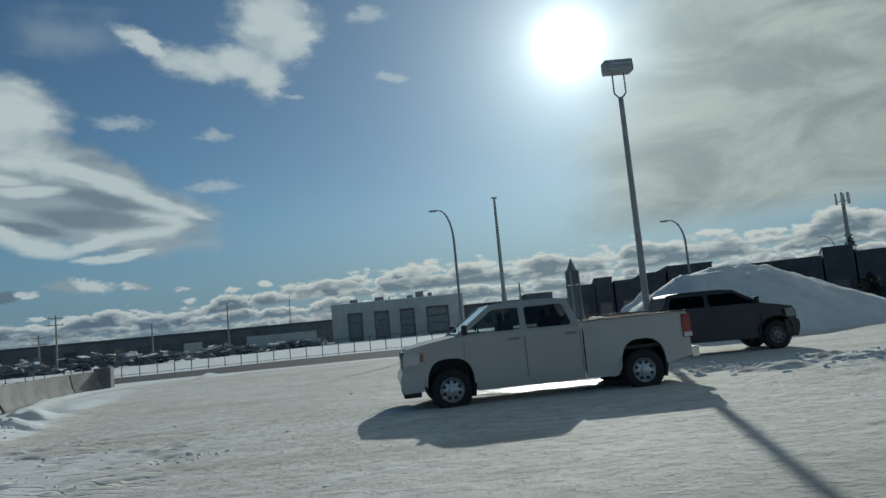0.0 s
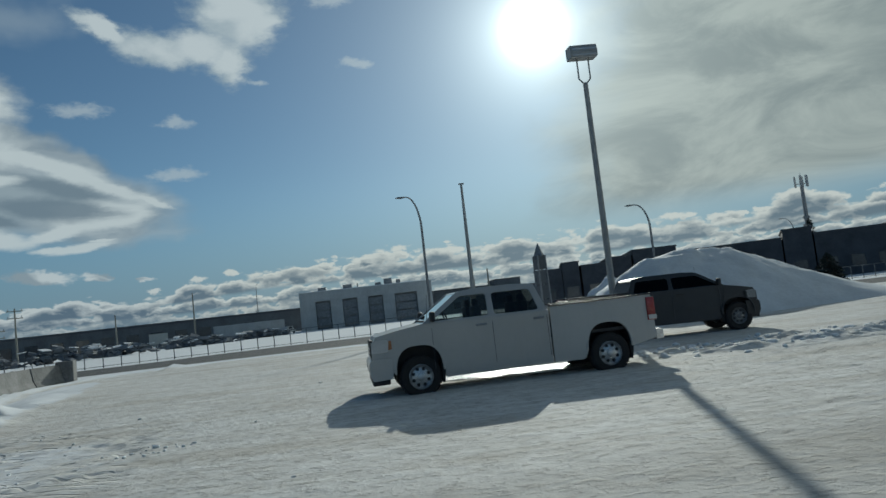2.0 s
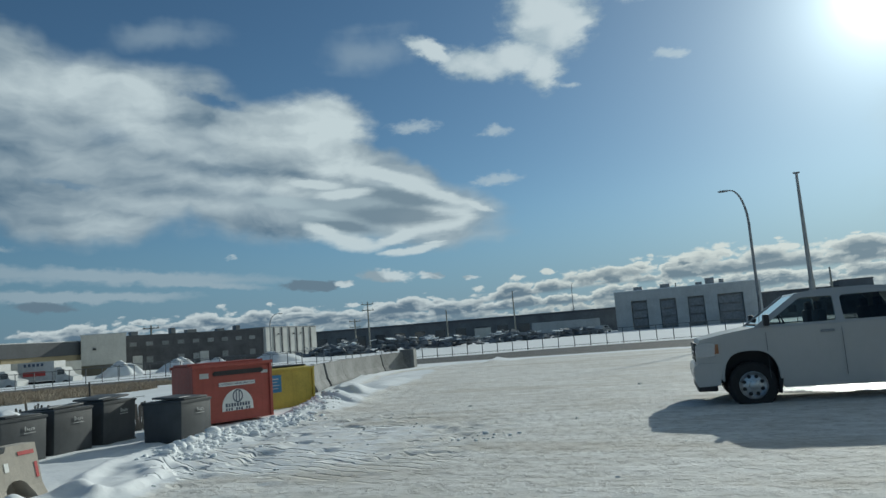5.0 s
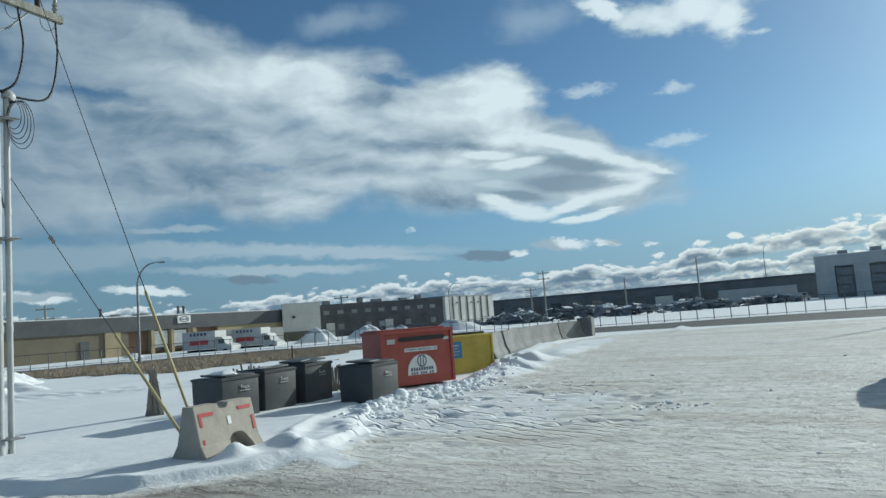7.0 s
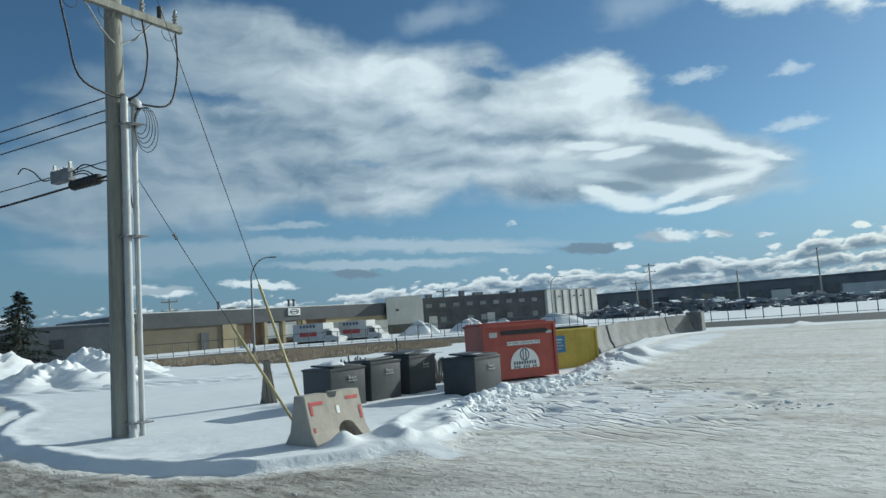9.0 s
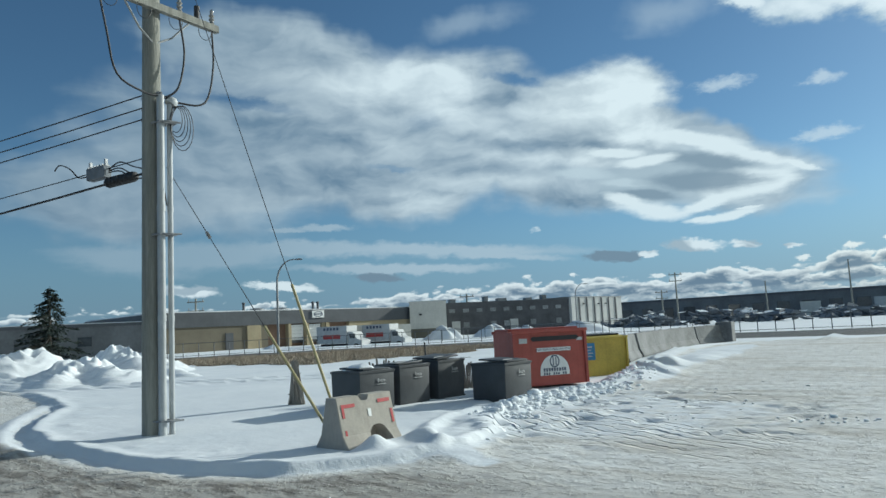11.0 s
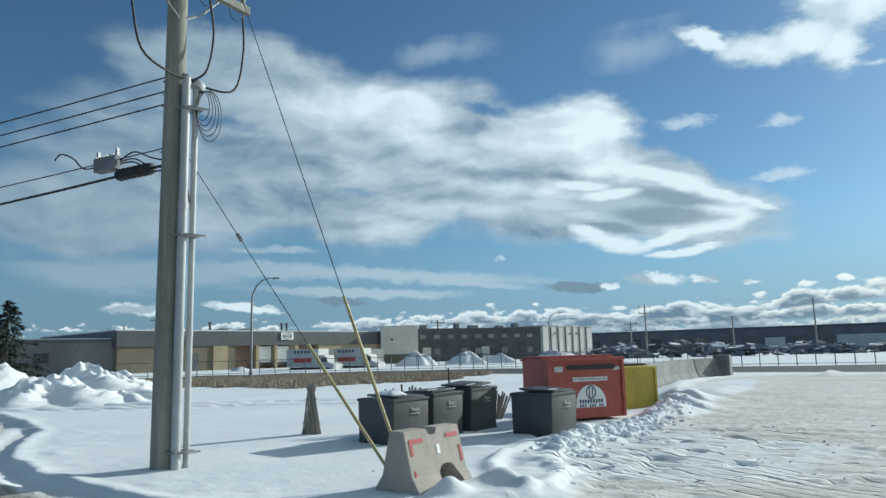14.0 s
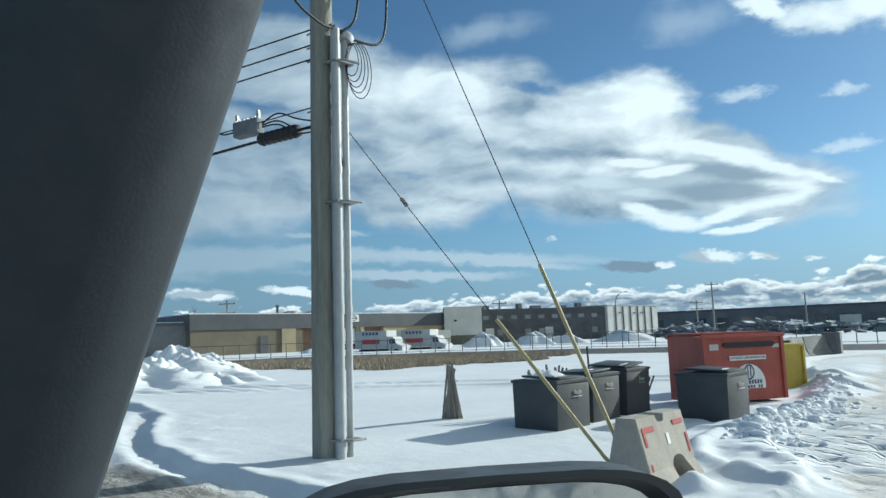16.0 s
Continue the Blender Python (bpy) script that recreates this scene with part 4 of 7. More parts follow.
def red_container():
    w, d, h = 1.86, 1.05, 1.24
    top = root("cardboard_container", pose(-10.64, 12.22, 0.10, 0, 0, 65), "red steel cardboard container with a slot and white labels", "dumpster")
    part("body", skip_body(w, d, h - 0.03, h), M["red_steel"], top, smooth=30)
    bm = B()
    box(bm, w / 2, -0.03, h - 0.02, w + 0.06, 0.08, 0.07, 0.012)
    box(bm, w / 2, d, h - 0.02, w + 0.06, 0.08, 0.07, 0.012)
    part("rim", bm, M["red_steel"], top)
    for x in (0.02, w - 0.02):
        bm = B()
        box(bm, x, -0.02, h * 0.48, 0.07, 0.06, h * 0.95, 0.01)
        part("corner_post", bm, M["red_steel"], top)
    bm = B()
    box(bm, w / 2, d * 0.62, h + 0.03, w - 0.05, d * 0.72, 0.05, 0.015)
    part("lid", bm, M["red_steel"], top)
    for z in (0.22, 0.5):
        bm = B()
        box(bm, -0.04, d * 0.5, z, 0.10, d * 0.7, 0.14, 0.01)
        part("side_pocket", bm, M["red_steel"], top)
    bm = B()
    prism(bm, [(0.50, 1.00), (1.62, 1.00), (1.68, 1.05), (1.62, 1.10), (0.50, 1.10), (0.44, 1.05)], -0.026, -0.006, "y")
    part("slot", bm, M["trim"], top, "dark opening slot with rubber flap")
    bm = B()
    box(bm, 0.26, -0.008, 1.02, 0.20, 0.008, 0.11)
    part("small_label", bm, M["pale_print"], top)
    bm = B()
    box(bm, 1.70, -0.008, 1.01, 0.16, 0.008, 0.07)
    part("small_label", bm, M["pale_print"], top)
    bm = B()
    box(bm, 1.02, -0.010, 0.80, 0.86, 0.010, 0.085)
    sign = part("name_plate", bm, M["white_sheet"], top)
    cu = bpy.data.curves.new("plate_text", "FONT")
    cu.body, cu.size, cu.align_x, cu.align_y, cu.extrude = "FLATTENED CARDBOARD ONLY", 0.062, "CENTER", "CENTER", 0.002
    cu.materials.append(M["print"])
    txt = new("plate_text", cu)
    txt.parent = sign
    txt.matrix_basis = pose(1.02, -0.019, 0.80, 90, 0, 0)
    bm = B()
    pts = [(1.02 + 0.37 * math.cos(a), 0.30 + 0.38 * math.sin(a)) for a in [math.pi * i / 20 for i in range(21)]]
    prism(bm, [(1.39, 0.22)] + pts + [(0.65, 0.22)], -0.014, -0.005, "y")
    label = part("half_round_label", bm, M["white_sheet"], top, "white half-round label with dark ring mark")
    bm = B()
    n = 28
    for i in range(n):
        a, b = 2 * math.pi * i / n, 2 * math.pi * (i + 1) / n
        q = [(1.02 + r * math.cos(t) * 0.86, 0.53 + r * math.sin(t)) for r, t in ((0.115, a), (0.115, b), (0.143, b), (0.143, a))]
        prism(bm, q, -0.020, -0.013, "y")
    box(bm, 0.985, -0.017, 0.53, 0.022, 0.006, 0.20, 0, None)
    box(bm, 1.055, -0.017, 0.53, 0.022, 0.006, 0.20, 0, None)
    part("ring_mark", bm, M["print"], label)
    text_bars(label, pose(0, -0.012, 0), [(0.75 + 0.066 * i, 0.345, 0.042, 0.075) for i in range(9)] + [(0.75 + 0.06 * i, 0.255, 0.036, 0.055) for i in (0, 1, 2, 4, 5, 6, 8, 9)], M["print"])
    return top


def yellow_container():
    w, d, h = 1.86, 1.3, 1.06
    top = root("yellow_container", pose(-11.32, 15.12, 0.03, 0, 0, 65), "yellow steel waste container with a blue notice", "dumpster")
    part("body", skip_body(w, d, h - 0.05, h), M["yellow_steel"], top, smooth=30)
    bm = B()
    box(bm, w / 2, -0.02, h - 0.06, w + 0.04, 0.07, 0.06, 0.01)
    part("rim", bm, M["yellow_steel"], top)
    bm = B()
    box(bm, w - 0.02, -0.02, h * 0.47, 0.06, 0.06, h * 0.92, 0.01)
    part("corner_post", bm, M["yellow_steel"], top)
    bm = B()
    box(bm, w / 2, d * 0.6, h + 0.02, w - 0.06, d * 0.75, 0.04, 0.012)
    part("lid", bm, M["lid"], top)
    bm = B()
    box(bm, 0.62, -0.008, 0.66, 0.50, 0.010, 0.44)
    note = part("blue_notice", bm, M["blue_sheet"], top, "blue printed notice")
    text_bars(note, pose(0, -0.010, 0), [(0.62, 0.78, 0.34, 0.03), (0.62, 0.70, 0.26, 0.02), (0.62, 0.62, 0.38, 0.02), (0.62, 0.54, 0.30, 0.02)], M["pale_print"])
    return top


red_container()
yellow_container()


# ---- concrete barriers ----
def jersey_profile(h=0.66, base=0.30, top=0.095):
    return [(-base, 0.0), (base, 0.0), (base, 0.06), (base * 0.62, h * 0.34), (top, h), (-top, h), (-base * 0.62, h * 0.34), (-base, 0.06)]


def short_barrier():
    """Local y runs along the barrier, +x is the marked face."""
    L, h = 0.98, 0.72
    top = root("concrete_barrier", pose(-7.98, 5.38, -0.03, 0, 0, 4), "short weathered concrete barrier with red tape marks and a notch", "barrier")
    p = jersey_profile(h, 0.35, 0.10)
    steps = [(0.35, 0.0), (0.35, 0.06), (0.217, h * 0.34), (0.10, h)]

    def width(z):
        return np.interp(z, [q[1] for q in steps], [q[0] for q in steps])

    bm = B()
    rings = []
    for y in [0.0, 0.012] + [0.012 + (L - 0.024) * i / 62 for i in range(1, 62)] + [L - 0.012, L]:
        u = abs(y - 0.63) / 0.20
        lo = 0.33 * max(0.0, 1 - u ** 2.6) ** 0.5 if u < 1 else 0.0
        hi = h - 0.07 * max(0.0, 1 - (abs(y - 0.47) / 0.085) ** 4) ** 0.5 if abs(y - 0.47) < 0.085 else h
        end = 0.012 if y in (0.0, L) else 0.0
        ring = []
        for x, z in p:
            z = min(max(z, lo), hi)
            w = float(width(z)) - end
            ring.append(bm.verts.new((math.copysign(w + 0.004 * noise.noise((x * 5, y * 7, z * 7)), x), y, z - (end if z == hi else 0.0))))
        rings.append(ring)
    for a, b in zip(rings, rings[1:]):
        for q in range(8):
            bm.faces.new((a[q], a[(q + 1) % 8], b[(q + 1) % 8], b[q]))
    bm.faces.new(rings[0])
    bm.faces.new(rings[-1])
    part("block", bm, M["concrete"], top)
    # Added plate closing the notch, so that no bright snow shows through.
    bm = B()
    box(bm, -0.06, 0.63, 0.165, 0.06, 0.42, 0.34)
    part("pocket_back", bm, M["concrete"], top)

    def on_face(name, y0, y1, z0, z1, mat):
        bm = B()
        f = lambda z: 0.217 + (0.10 - 0.217) * (z - 0.2312) / (h - 0.2312) + 0.005
        vs = [bm.verts.new((f(z) + o, y, z)) for o in (0, 0.004) for y, z in ((y0, z0), (y1, z0), (y1, z1), (y0, z1))]
        for q in ((0, 1, 2, 3), (4, 5, 6, 7), (0, 1, 5, 4), (1, 2, 6, 5), (2, 3, 7, 6), (3, 0, 4, 7)):
            bm.faces.new([vs[i] for i in q])
        part(name, bm, mat, top)
    on_face("tape_mark", 0.06, 0.29, 0.585, 0.63, M["tape"])
    on_face("tape_mark", 0.06, 0.10, 0.46, 0.585, M["tape"])
    on_face("tape_mark", 0.70, 0.92, 0.60, 0.645, M["tape"])
    on_face("tape_mark", 0.90, 0.94, 0.32, 0.50, M["tape"])
    on_face("tape_mark", 0.06, 0.09, 0.245, 0.31, M["tape"])
    on_face("paper_tag", 0.50, 0.555, 0.44, 0.54, M["white_sheet"])
    return top


short_barrier()


def barrier_row():
    p = jersey_profile(0.86, 0.32, 0.09)
    pts = [Vector(q) for q in ((-11.9, 17.6), (-13.0, 20.4), (-14.1, 23.2), (-15.0, 26.0), (-15.7, 28.9), (-16.1, 31.9), (-16.0, 33.9))]
    first = None
    for a, b in zip(pts, pts[1:]):
        d = b - a
        m = pose(a.x, a.y, 0.08, 0, 0, math.degrees(math.atan2(d.y, d.x)) - 90 + random.uniform(-2, 2))
        if first is None:
            first = root("road_barrier", m, "stained grey concrete road barrier half buried in snow", "barrier", "row of concrete barriers")
            bm = B()
            prism(bm, p, 0.02, 2.86, "y")
            soften(bm, 0.015)
            part("block", bm, M["wall_concrete"], first)
            bm = B()
            box(bm, 0.0, 1.44, 0.865, 0.10, 0.30, 0.03, 0.01)
            part("lifting_loop", bm, M["galv"], first)
        else:
            copy_thing(first, m)
    end = B()
    box(end, 0, 0, 0.52, 0.75, 0.75, 1.05, 0.03)
    single("concrete_block", end, M["wall_concrete"], pose(-15.75, 34.6, 0.02, 0, 0, 12), "square concrete block ending the barrier row", "concrete block")


barrier_row()


# ---- slatted snow fence pieces ----
def slat_fence(m, n, spread, lean, label, h=0.95, conv=30.0):
    top = root("snow_fence", m, label, "snow fence", "collapsed snow fence")
    bm = B()
    box(bm, 0, 0, h / 2, 0.036, 0.010, h)
    me = finish(bm, "slat", M["slat"])
    rng = random.Random(n)
    for i in range(n):
        u = i / (n - 1) - 0.5
        share("slat", me, top, pose(u * spread, rng.uniform(-0.05, 0.05), rng.uniform(-0.12, 0.0), rng.uniform(-6, 6) + lean, -u * conv + rng.uniform(-4, 4), rng.uniform(-25, 25)))
    for z in (0.25, 0.68):
        bm = B()
        sweep(bm, [((i / 8 - 0.5) * (spread * (1 - z * 0.55)), 0.02 * math.sin(i * 2.1), z) for i in range(9)], 0.005, 5)
        part("tie_wire", bm, M["guy"], top)
    return top


slat_fence(pose(-13.40, 8.33, 0.03, 0, 0, 40), 30, 0.40, 2, "bundle of grey slats standing like a tent in snow", 0.98, 25.0)
slat_fence(pose(-12.3, 9.8, 0.05, 0, 0, 40), 16, 0.34, 8, "sagging slatted fence behind the bins", 0.90, -30.0)
slat_fence(pose(-12.2, 12.3, 0.1, 0, 0, 55), 26, 0.40, -6, "leaning slatted fence beside the red container", 0.58, -44.0)
bm = B()
rod(bm, (0, 0, -0.1), (-0.06, 0.02, 1.15), 0.022, 0.018)
single("fence_post", bm, M["trim"], pose(-12.6, 11.4, 0.05), "thin dark steel post standing in snow", "post")


# ---- pickup trucks ----
def arch(cx, cz, r, a0, a1, n=12):
    return [(cx + r * math.cos(radians(a0 + (a1 - a0) * i / n)), cz + r * math.sin(radians(a0 + (a1 - a0) * i / n))) for i in range(n + 1)]


def high_arch(cx, cz, w, h, a0, a1, n=16):
    """A wheel opening with squarish shoulders."""
    out = []
    for i in range(n + 1):
        a = radians(a0 + (a1 - a0) * i / n)
        c, q = math.cos(a), math.sin(a)
        out.append((cx + w * math.copysign(abs(c) ** 0.72, c), cz + h * math.copysign(abs(q) ** 0.72, q)))
    return out


def rounded(poly, r, n=4):
    """A polygon with its corners rounded off."""
    out = []
    for i, p in enumerate(poly):
        p, a, b = Vector(p), Vector(poly[i - 1]), Vector(poly[(i + 1) % len(poly)])
        u, v = p + (a - p).normalized() * r, p + (b - p).normalized() * r
        for j in range(n + 1):
            t = j / n
            q = u * (1 - t) ** 2 + p * 2 * t * (1 - t) + v * t * t
            out.append((q.x, q.y))
    return out


def holed(bm, outline, holes):
    """Flat panel in the x-z plane with openings cut in it."""
    edges = []
    for loop in [outline] + holes:
        vs = [bm.verts.new((x, 0, z)) for x, z in loop]
        edges += [bm.edges.new((vs[i - 1], vs[i])) for i in range(len(vs))]
    bmesh.ops.triangle_fill(bm, edges=edges, use_beauty=True)
    return bm


def wheel_meshes(kind):
    """Tyre, rim, hub meshes round the local y axis, outer side at +y."""
    bm = B()
    lathe(bm, [(0.24, -0.12), (0.36, -0.125), (0.393, -0.10), (0.40, -0.05), (0.40, 0.05), (0.393, 0.10), (0.36, 0.125), (0.24, 0.12)], 40, "y", ends=False)
    for i in range(36):
        a = 2 * math.pi * i / 36
        for s in (-1, 1):
            box(bm, 0, 0, 0, 0.045, 0.07, 0.014, 0, Matrix.Rotation(-a, 4, "Y") @ Matrix.Translation((0, s * 0.062, 0.401)) @ Matrix.Rotation(radians(18 * s), 4, "Z"))
    tyre = finish(bm, "tyre", M["rubber"], 30)
    bm = B()
    lathe(bm, [(0.245, 0.06), (0.245, 0.105), (0.228, 0.11), (0.215, 0.085), (0.17, 0.06), (0.12, 0.075), (0.075, 0.085), (0.07, 0.12), (0.03, 0.13)], 40, "y")
    rim = finish(bm, "rim", M["alloy" if kind != "dark" else "fence_steel"], 35)
    bm = B()
    rod(bm, (0.158, 0.055, 0), (0.158, 0.082, 0), 0.033, seg=10)
    holes = finish(bm, "rim_hole", M["trim"])
    bm = B()
    rod(bm, (0.092, 0.06, 0), (0.092, 0.10, 0), 0.011, seg=6)
    nuts = finish(bm, "wheel_nut", M["chrome"])
    return tyre, rim, holes, nuts


def pickup(m, paint, kind, label, wb=3.8, roof=1.97, lift=0.08, nose=0.86, cab_b=1.16, scuttle=0.12, rear=-0.98):
    """Crew-cab pickup: x forwards from the rear axle, y to its left, z up from the ground."""
    top = root("pickup_truck", m, label, "pickup truck", "parked trucks")
    fx, half = wb + nose, 0.99
    belt, rail, sill = 1.31 + lift, 1.36 + lift, 0.37 - lift * 0.4

    def tuck(bm):
        for v in bm.verts:
            z = v.co.z
            f = 1.0 - 0.05 * max(0, (0.75 - z) / 0.3) ** 2 - 0.045 * max(0, (z - 0.9) / 0.45) ** 2
            if z > belt:
                f = 0.955 - (z - belt) * 0.30
            nose = max(0.0, v.co.x - (fx - 0.55)) / 0.55
            v.co.y *= f * (1 - 0.10 * nose ** 2)
        return bm

    ws = wb - scuttle
    # front part with bonnet and wings, floor of the cab
    low = [(fx - 0.02, 0.62), (fx + 0.02, 0.86), (fx, 1.03 + lift), (fx - 0.07, 1.15 + lift), (fx - 0.5, 1.235 + lift), (ws, 1.305 + lift), (ws - 0.06, belt), (cab_b, belt), (cab_b, sill)]
    low += [(wb - 0.52, sill - 0.01)] + high_arch(wb, 0.40, 0.46, 0.52 + lift, 178, 6) + [(min(fx - 0.02, wb + 0.50), 0.52)]
    bm = B()
    prism(bm, low, -half, half, "y")
    soften(bm, 0.03, 2, 40)
    part("body", tuck(bm), paint, top, smooth=40)
    # load bed
    bed = [(cab_b - 0.03, rail), (rear, rail + 0.02), (rear - 0.02, 0.60), (-0.52, 0.50)] + high_arch(0, 0.40, 0.46, 0.54 + lift, 176, 2) + [(0.52, sill), (cab_b - 0.03, sill)]
    for s in (-1, 1):
        bm = B()
        prism(bm, bed, s * half, s * (half - 0.09), "y")
        soften(bm, 0.02, 2, 40)
        part("bed_side", tuck(bm), paint, top, smooth=40)
        bm = B()
        prism(bm, [(cab_b - 0.03, rail), (rear, rail + 0.02), (rear, rail + 0.045), (cab_b - 0.03, rail + 0.025)], s * 0.965, s * 0.86, "y")
        part("bed_rail", bm, M["trim"], top, "black plastic rail cap")
    bm = B()
    box(bm, (cab_b + rear) / 2, 0, 0.86, cab_b - rear - 0.06, 1.78, 0.06)
    box(bm, cab_b - 0.06, 0, 1.10, 0.05, 1.78, 0.50)
    part("bed_floor", bm, M["trim"], top)
    bm = B()
    box(bm, rear + 0.02, 0, 1.06, 0.07, 1.60, 0.62, 0.015)
    gate = part("tailgate", bm, paint, top, smooth=40)
    bm = B()
    box(bm, rear - 0.025, 0, 1.22, 0.03, 0.24, 0.07, 0.01)
    part("gate_handle", bm, M["trim"], gate)
    # cab: roof, pillars, glass
    rf, rb = ws - 0.80, cab_b + 0.27
    bm = B()
    prism(bm, [(rb - 0.10, roof - 0.10), (rb, roof - 0.03), (rb + 0.35, roof), (rf - 0.35, roof), (rf, roof - 0.035), (rf + 0.06, roof - 0.075)], -half, half, "y")
    for v in bm.verts:
        v.co.y *= 0.79 - 0.03 * max(0.0, (v.co.z - roof + 0.05) / 0.05)
    soften(bm, 0.045, 3, 20)
    part("roof", bm, paint, top, smooth=50)

    mid = cab_b + (ws - cab_b) * 0.455
    t0 = roof - 0.075
    front_x = lambda z: ws - (z - belt) / (t0 - belt) * (ws - rf - 0.02)
    back_x = lambda z: cab_b + 0.02 + (z - belt) / (t0 - belt) * (rb - 0.08 - cab_b)
    for s in (-1, 1):
        top_w, low_w = t0 - 0.055, belt + 0.025
        panes = (
            ("front_side_window", rounded([(front_x(low_w) - 0.16, low_w), (front_x(top_w) - 0.10, top_w), (mid + 0.055, top_w), (mid + 0.06, low_w)], 0.05)),
            ("rear_side_window", rounded([(mid - 0.06, low_w), (mid - 0.055, top_w), (back_x(top_w) + 0.13, top_w), (back_x(low_w) + 0.16, low_w)], 0.07)))
        outline = [(front_x(belt) + 0.02, belt - 0.02), (front_x(t0) + 0.03, t0 + 0.03), (back_x(t0), t0 + 0.03), (back_x(belt), belt - 0.02)]
        bm = holed(B(), outline, [q for _, q in panes])
        ex = bmesh.ops.extrude_face_region(bm, geom=bm.faces[:])
        inner = {v for v in ex["geom"] if isinstance(v, bmesh.types.BMVert)}
        for v in bm.verts:
            v.co.y = s * ((half - (0.05 if v in inner else 0.0)) * (0.955 - (v.co.z - belt) * 0.30))
        part("cab_side", bm, paint, top)
        for (name, poly), g in zip(panes, ("glass", "tinted") if kind == "silver" else ("privacy", "privacy")):
            bm = B()
            bm.faces.new([bm.verts.new((x, s * (half * (0.955 - (z - belt) * 0.30) - 0.022), z)) for x, z in poly])
            part(name, bm, M[g], top)
        for name, hx in (("front_door_handle", mid + 0.22), ("rear_door_handle", cab_b + 0.22)):
            bm = B()
            box(bm, hx, s * 0.962, 1.17 + lift, 0.22, 0.03, 0.045, 0.012)
            part(name, bm, M["trim"] if kind == "dark" else M["galv"], top)
        for sx in (mid, cab_b + 0.05, ws - 0.18):
            bm = B()
            box(bm, sx, s * 0.973, 0.90, 0.007, 0.012, 0.78)
            part("door_gap", bm, M["trim" if sx < mid - 0.3 else "dark_band"], top)
        # mirror
        bm = B()
        box(bm, front_x(belt) - 0.20, s * 1.05, belt + 0.11, 0.10, 0.18, 0.20, 0.035)
        mirror = part("door_mirror", bm, M["trim"], top, smooth=40)
        bm = B()
        rod(bm, (front_x(belt) - 0.20, s * 0.93, belt + 0.03), (front_x(belt) - 0.20, s * 1.02, belt + 0.08), 0.03)
        part("mirror_arm", bm, M["trim"], mirror)
        # lamps
        bm = B()
        prism(bm, [(fx - 0.30, 0.86), (fx + 0.025, 0.84), (fx + 0.02, 1.05), (fx - 0.10, 1.10), (fx - 0.32, 1.08)], s * 0.985, s * 0.62, "y")
        for v in bm.verts:
            v.co.y *= (1 - 0.10 * (max(0, v.co.x - (fx - 0.55)) / 0.55) ** 2)
            v.co.z += 0.004 + lift * 0.9
        part("headlight", bm, M["lens" if kind == "silver" else "bay_glass"], top, smooth=40)
        bm = B()
        prism(bm, [(fx - 0.36, 0.90 + lift), (fx - 0.29, 0.89 + lift), (fx - 0.31, 1.06 + lift), (fx - 0.36, 1.06 + lift)], s * 0.988, s * 0.92, "y")
        part("side_marker", bm, M["amber" if kind == "silver" else "trim"], top)
        bm = B()
        box(bm, rear + 0.03, s * 0.915, 1.10 + lift, 0.17, 0.12, 0.46, 0.02)
        tail = part("tail_light", bm, M["red_lens"], top, smooth=40)
        bm = B()
        box(bm, rear + 0.02, s * 0.925, 0.93 + lift, 0.17, 0.115, 0.09, 0.01)
        part("reversing_lens", bm, M["lens"], tail)
        # arch lips and mud flaps
        for ax, r in ((wb, 0.52), (0.0, 0.54)):
            bm = B()
            sweep(bm, [(x, s * 0.965, z) for x, z in high_arch(ax, 0.40, 0.468, r + 0.008 + lift, 176, 4, 18)], 0.02, 6)
            part("arch_lip", bm, paint, top, smooth=50)
            bm = B()
            prism(bm, [(ax - 0.52, 0.62), (ax - 0.42, 0.62), (ax - 0.42, 0.24), (ax - 0.45, 0.24)], s * 0.95, s * 0.66, "y")
            part("mud_flap", bm, M["rubber"], top)
            bm = B()
            pts = high_arch(ax, 0.40, 0.452, r - 0.008 + lift, 180, 0, 14)
            for (xa, za), (xb, zb) in zip(pts, pts[1:]):
                q = [bm.verts.new(v) for v in ((xa, s * 0.93, za), (xb, s * 0.93, zb), (xb, s * 0.55, zb), (xa, s * 0.55, za))]
                bm.faces.new(q)
            bm.faces.new([bm.verts.new((x, s * 0.55, z)) for x, z in pts])
            bmesh.ops.remove_doubles(bm, verts=bm.verts[:], dist=0.001)
            part("arch_liner", bm, M["trim"], top)
    # windscreen and rear window
    for name, xa, xb, za, zb, g in (("windscreen", ws - 0.01, rf + 0.03, belt - 0.02, t0 + 0.02, "glass"), ("rear_window", cab_b + 0.03, rb - 0.06, belt + 0.06, t0 - 0.02, "glass")):
        bm = B()
        ya, yb = half * 0.90, half * 0.755
        bm.faces.new([bm.verts.new(v) for v in ((xa, -ya, za), (xa, ya, za), (xb, yb, zb), (xb, -yb, zb))])
        part(name, bm, M[g if kind == "silver" else "trim" if name == "rear_window" else "privacy"], top)
    bm = B()
    box(bm, cab_b + 0.03, 0, belt + 0.03, 0.05, 1.7, 0.10)
    part("back_panel", bm, paint, top)
    for sx in (cab_b + 0.42, mid + 0.22):
        for sy in (-0.45, 0.45):
            bm = B()
            box(bm, sx, sy, 1.24 + lift, 0.16, 0.52, 0.60, 0.05)
            box(bm, sx, sy, 1.60 + lift, 0.10, 0.26, 0.17, 0.04)
            part("seat", bm, M["cloth"], top, smooth=50)
    bm = B()
    box(bm, ws - 0.28, 0, belt - 0.02, 0.45, 1.70, 0.14, 0.04)
    dash = part("dashboard", bm, M["cloth"], top)
    bm = B()
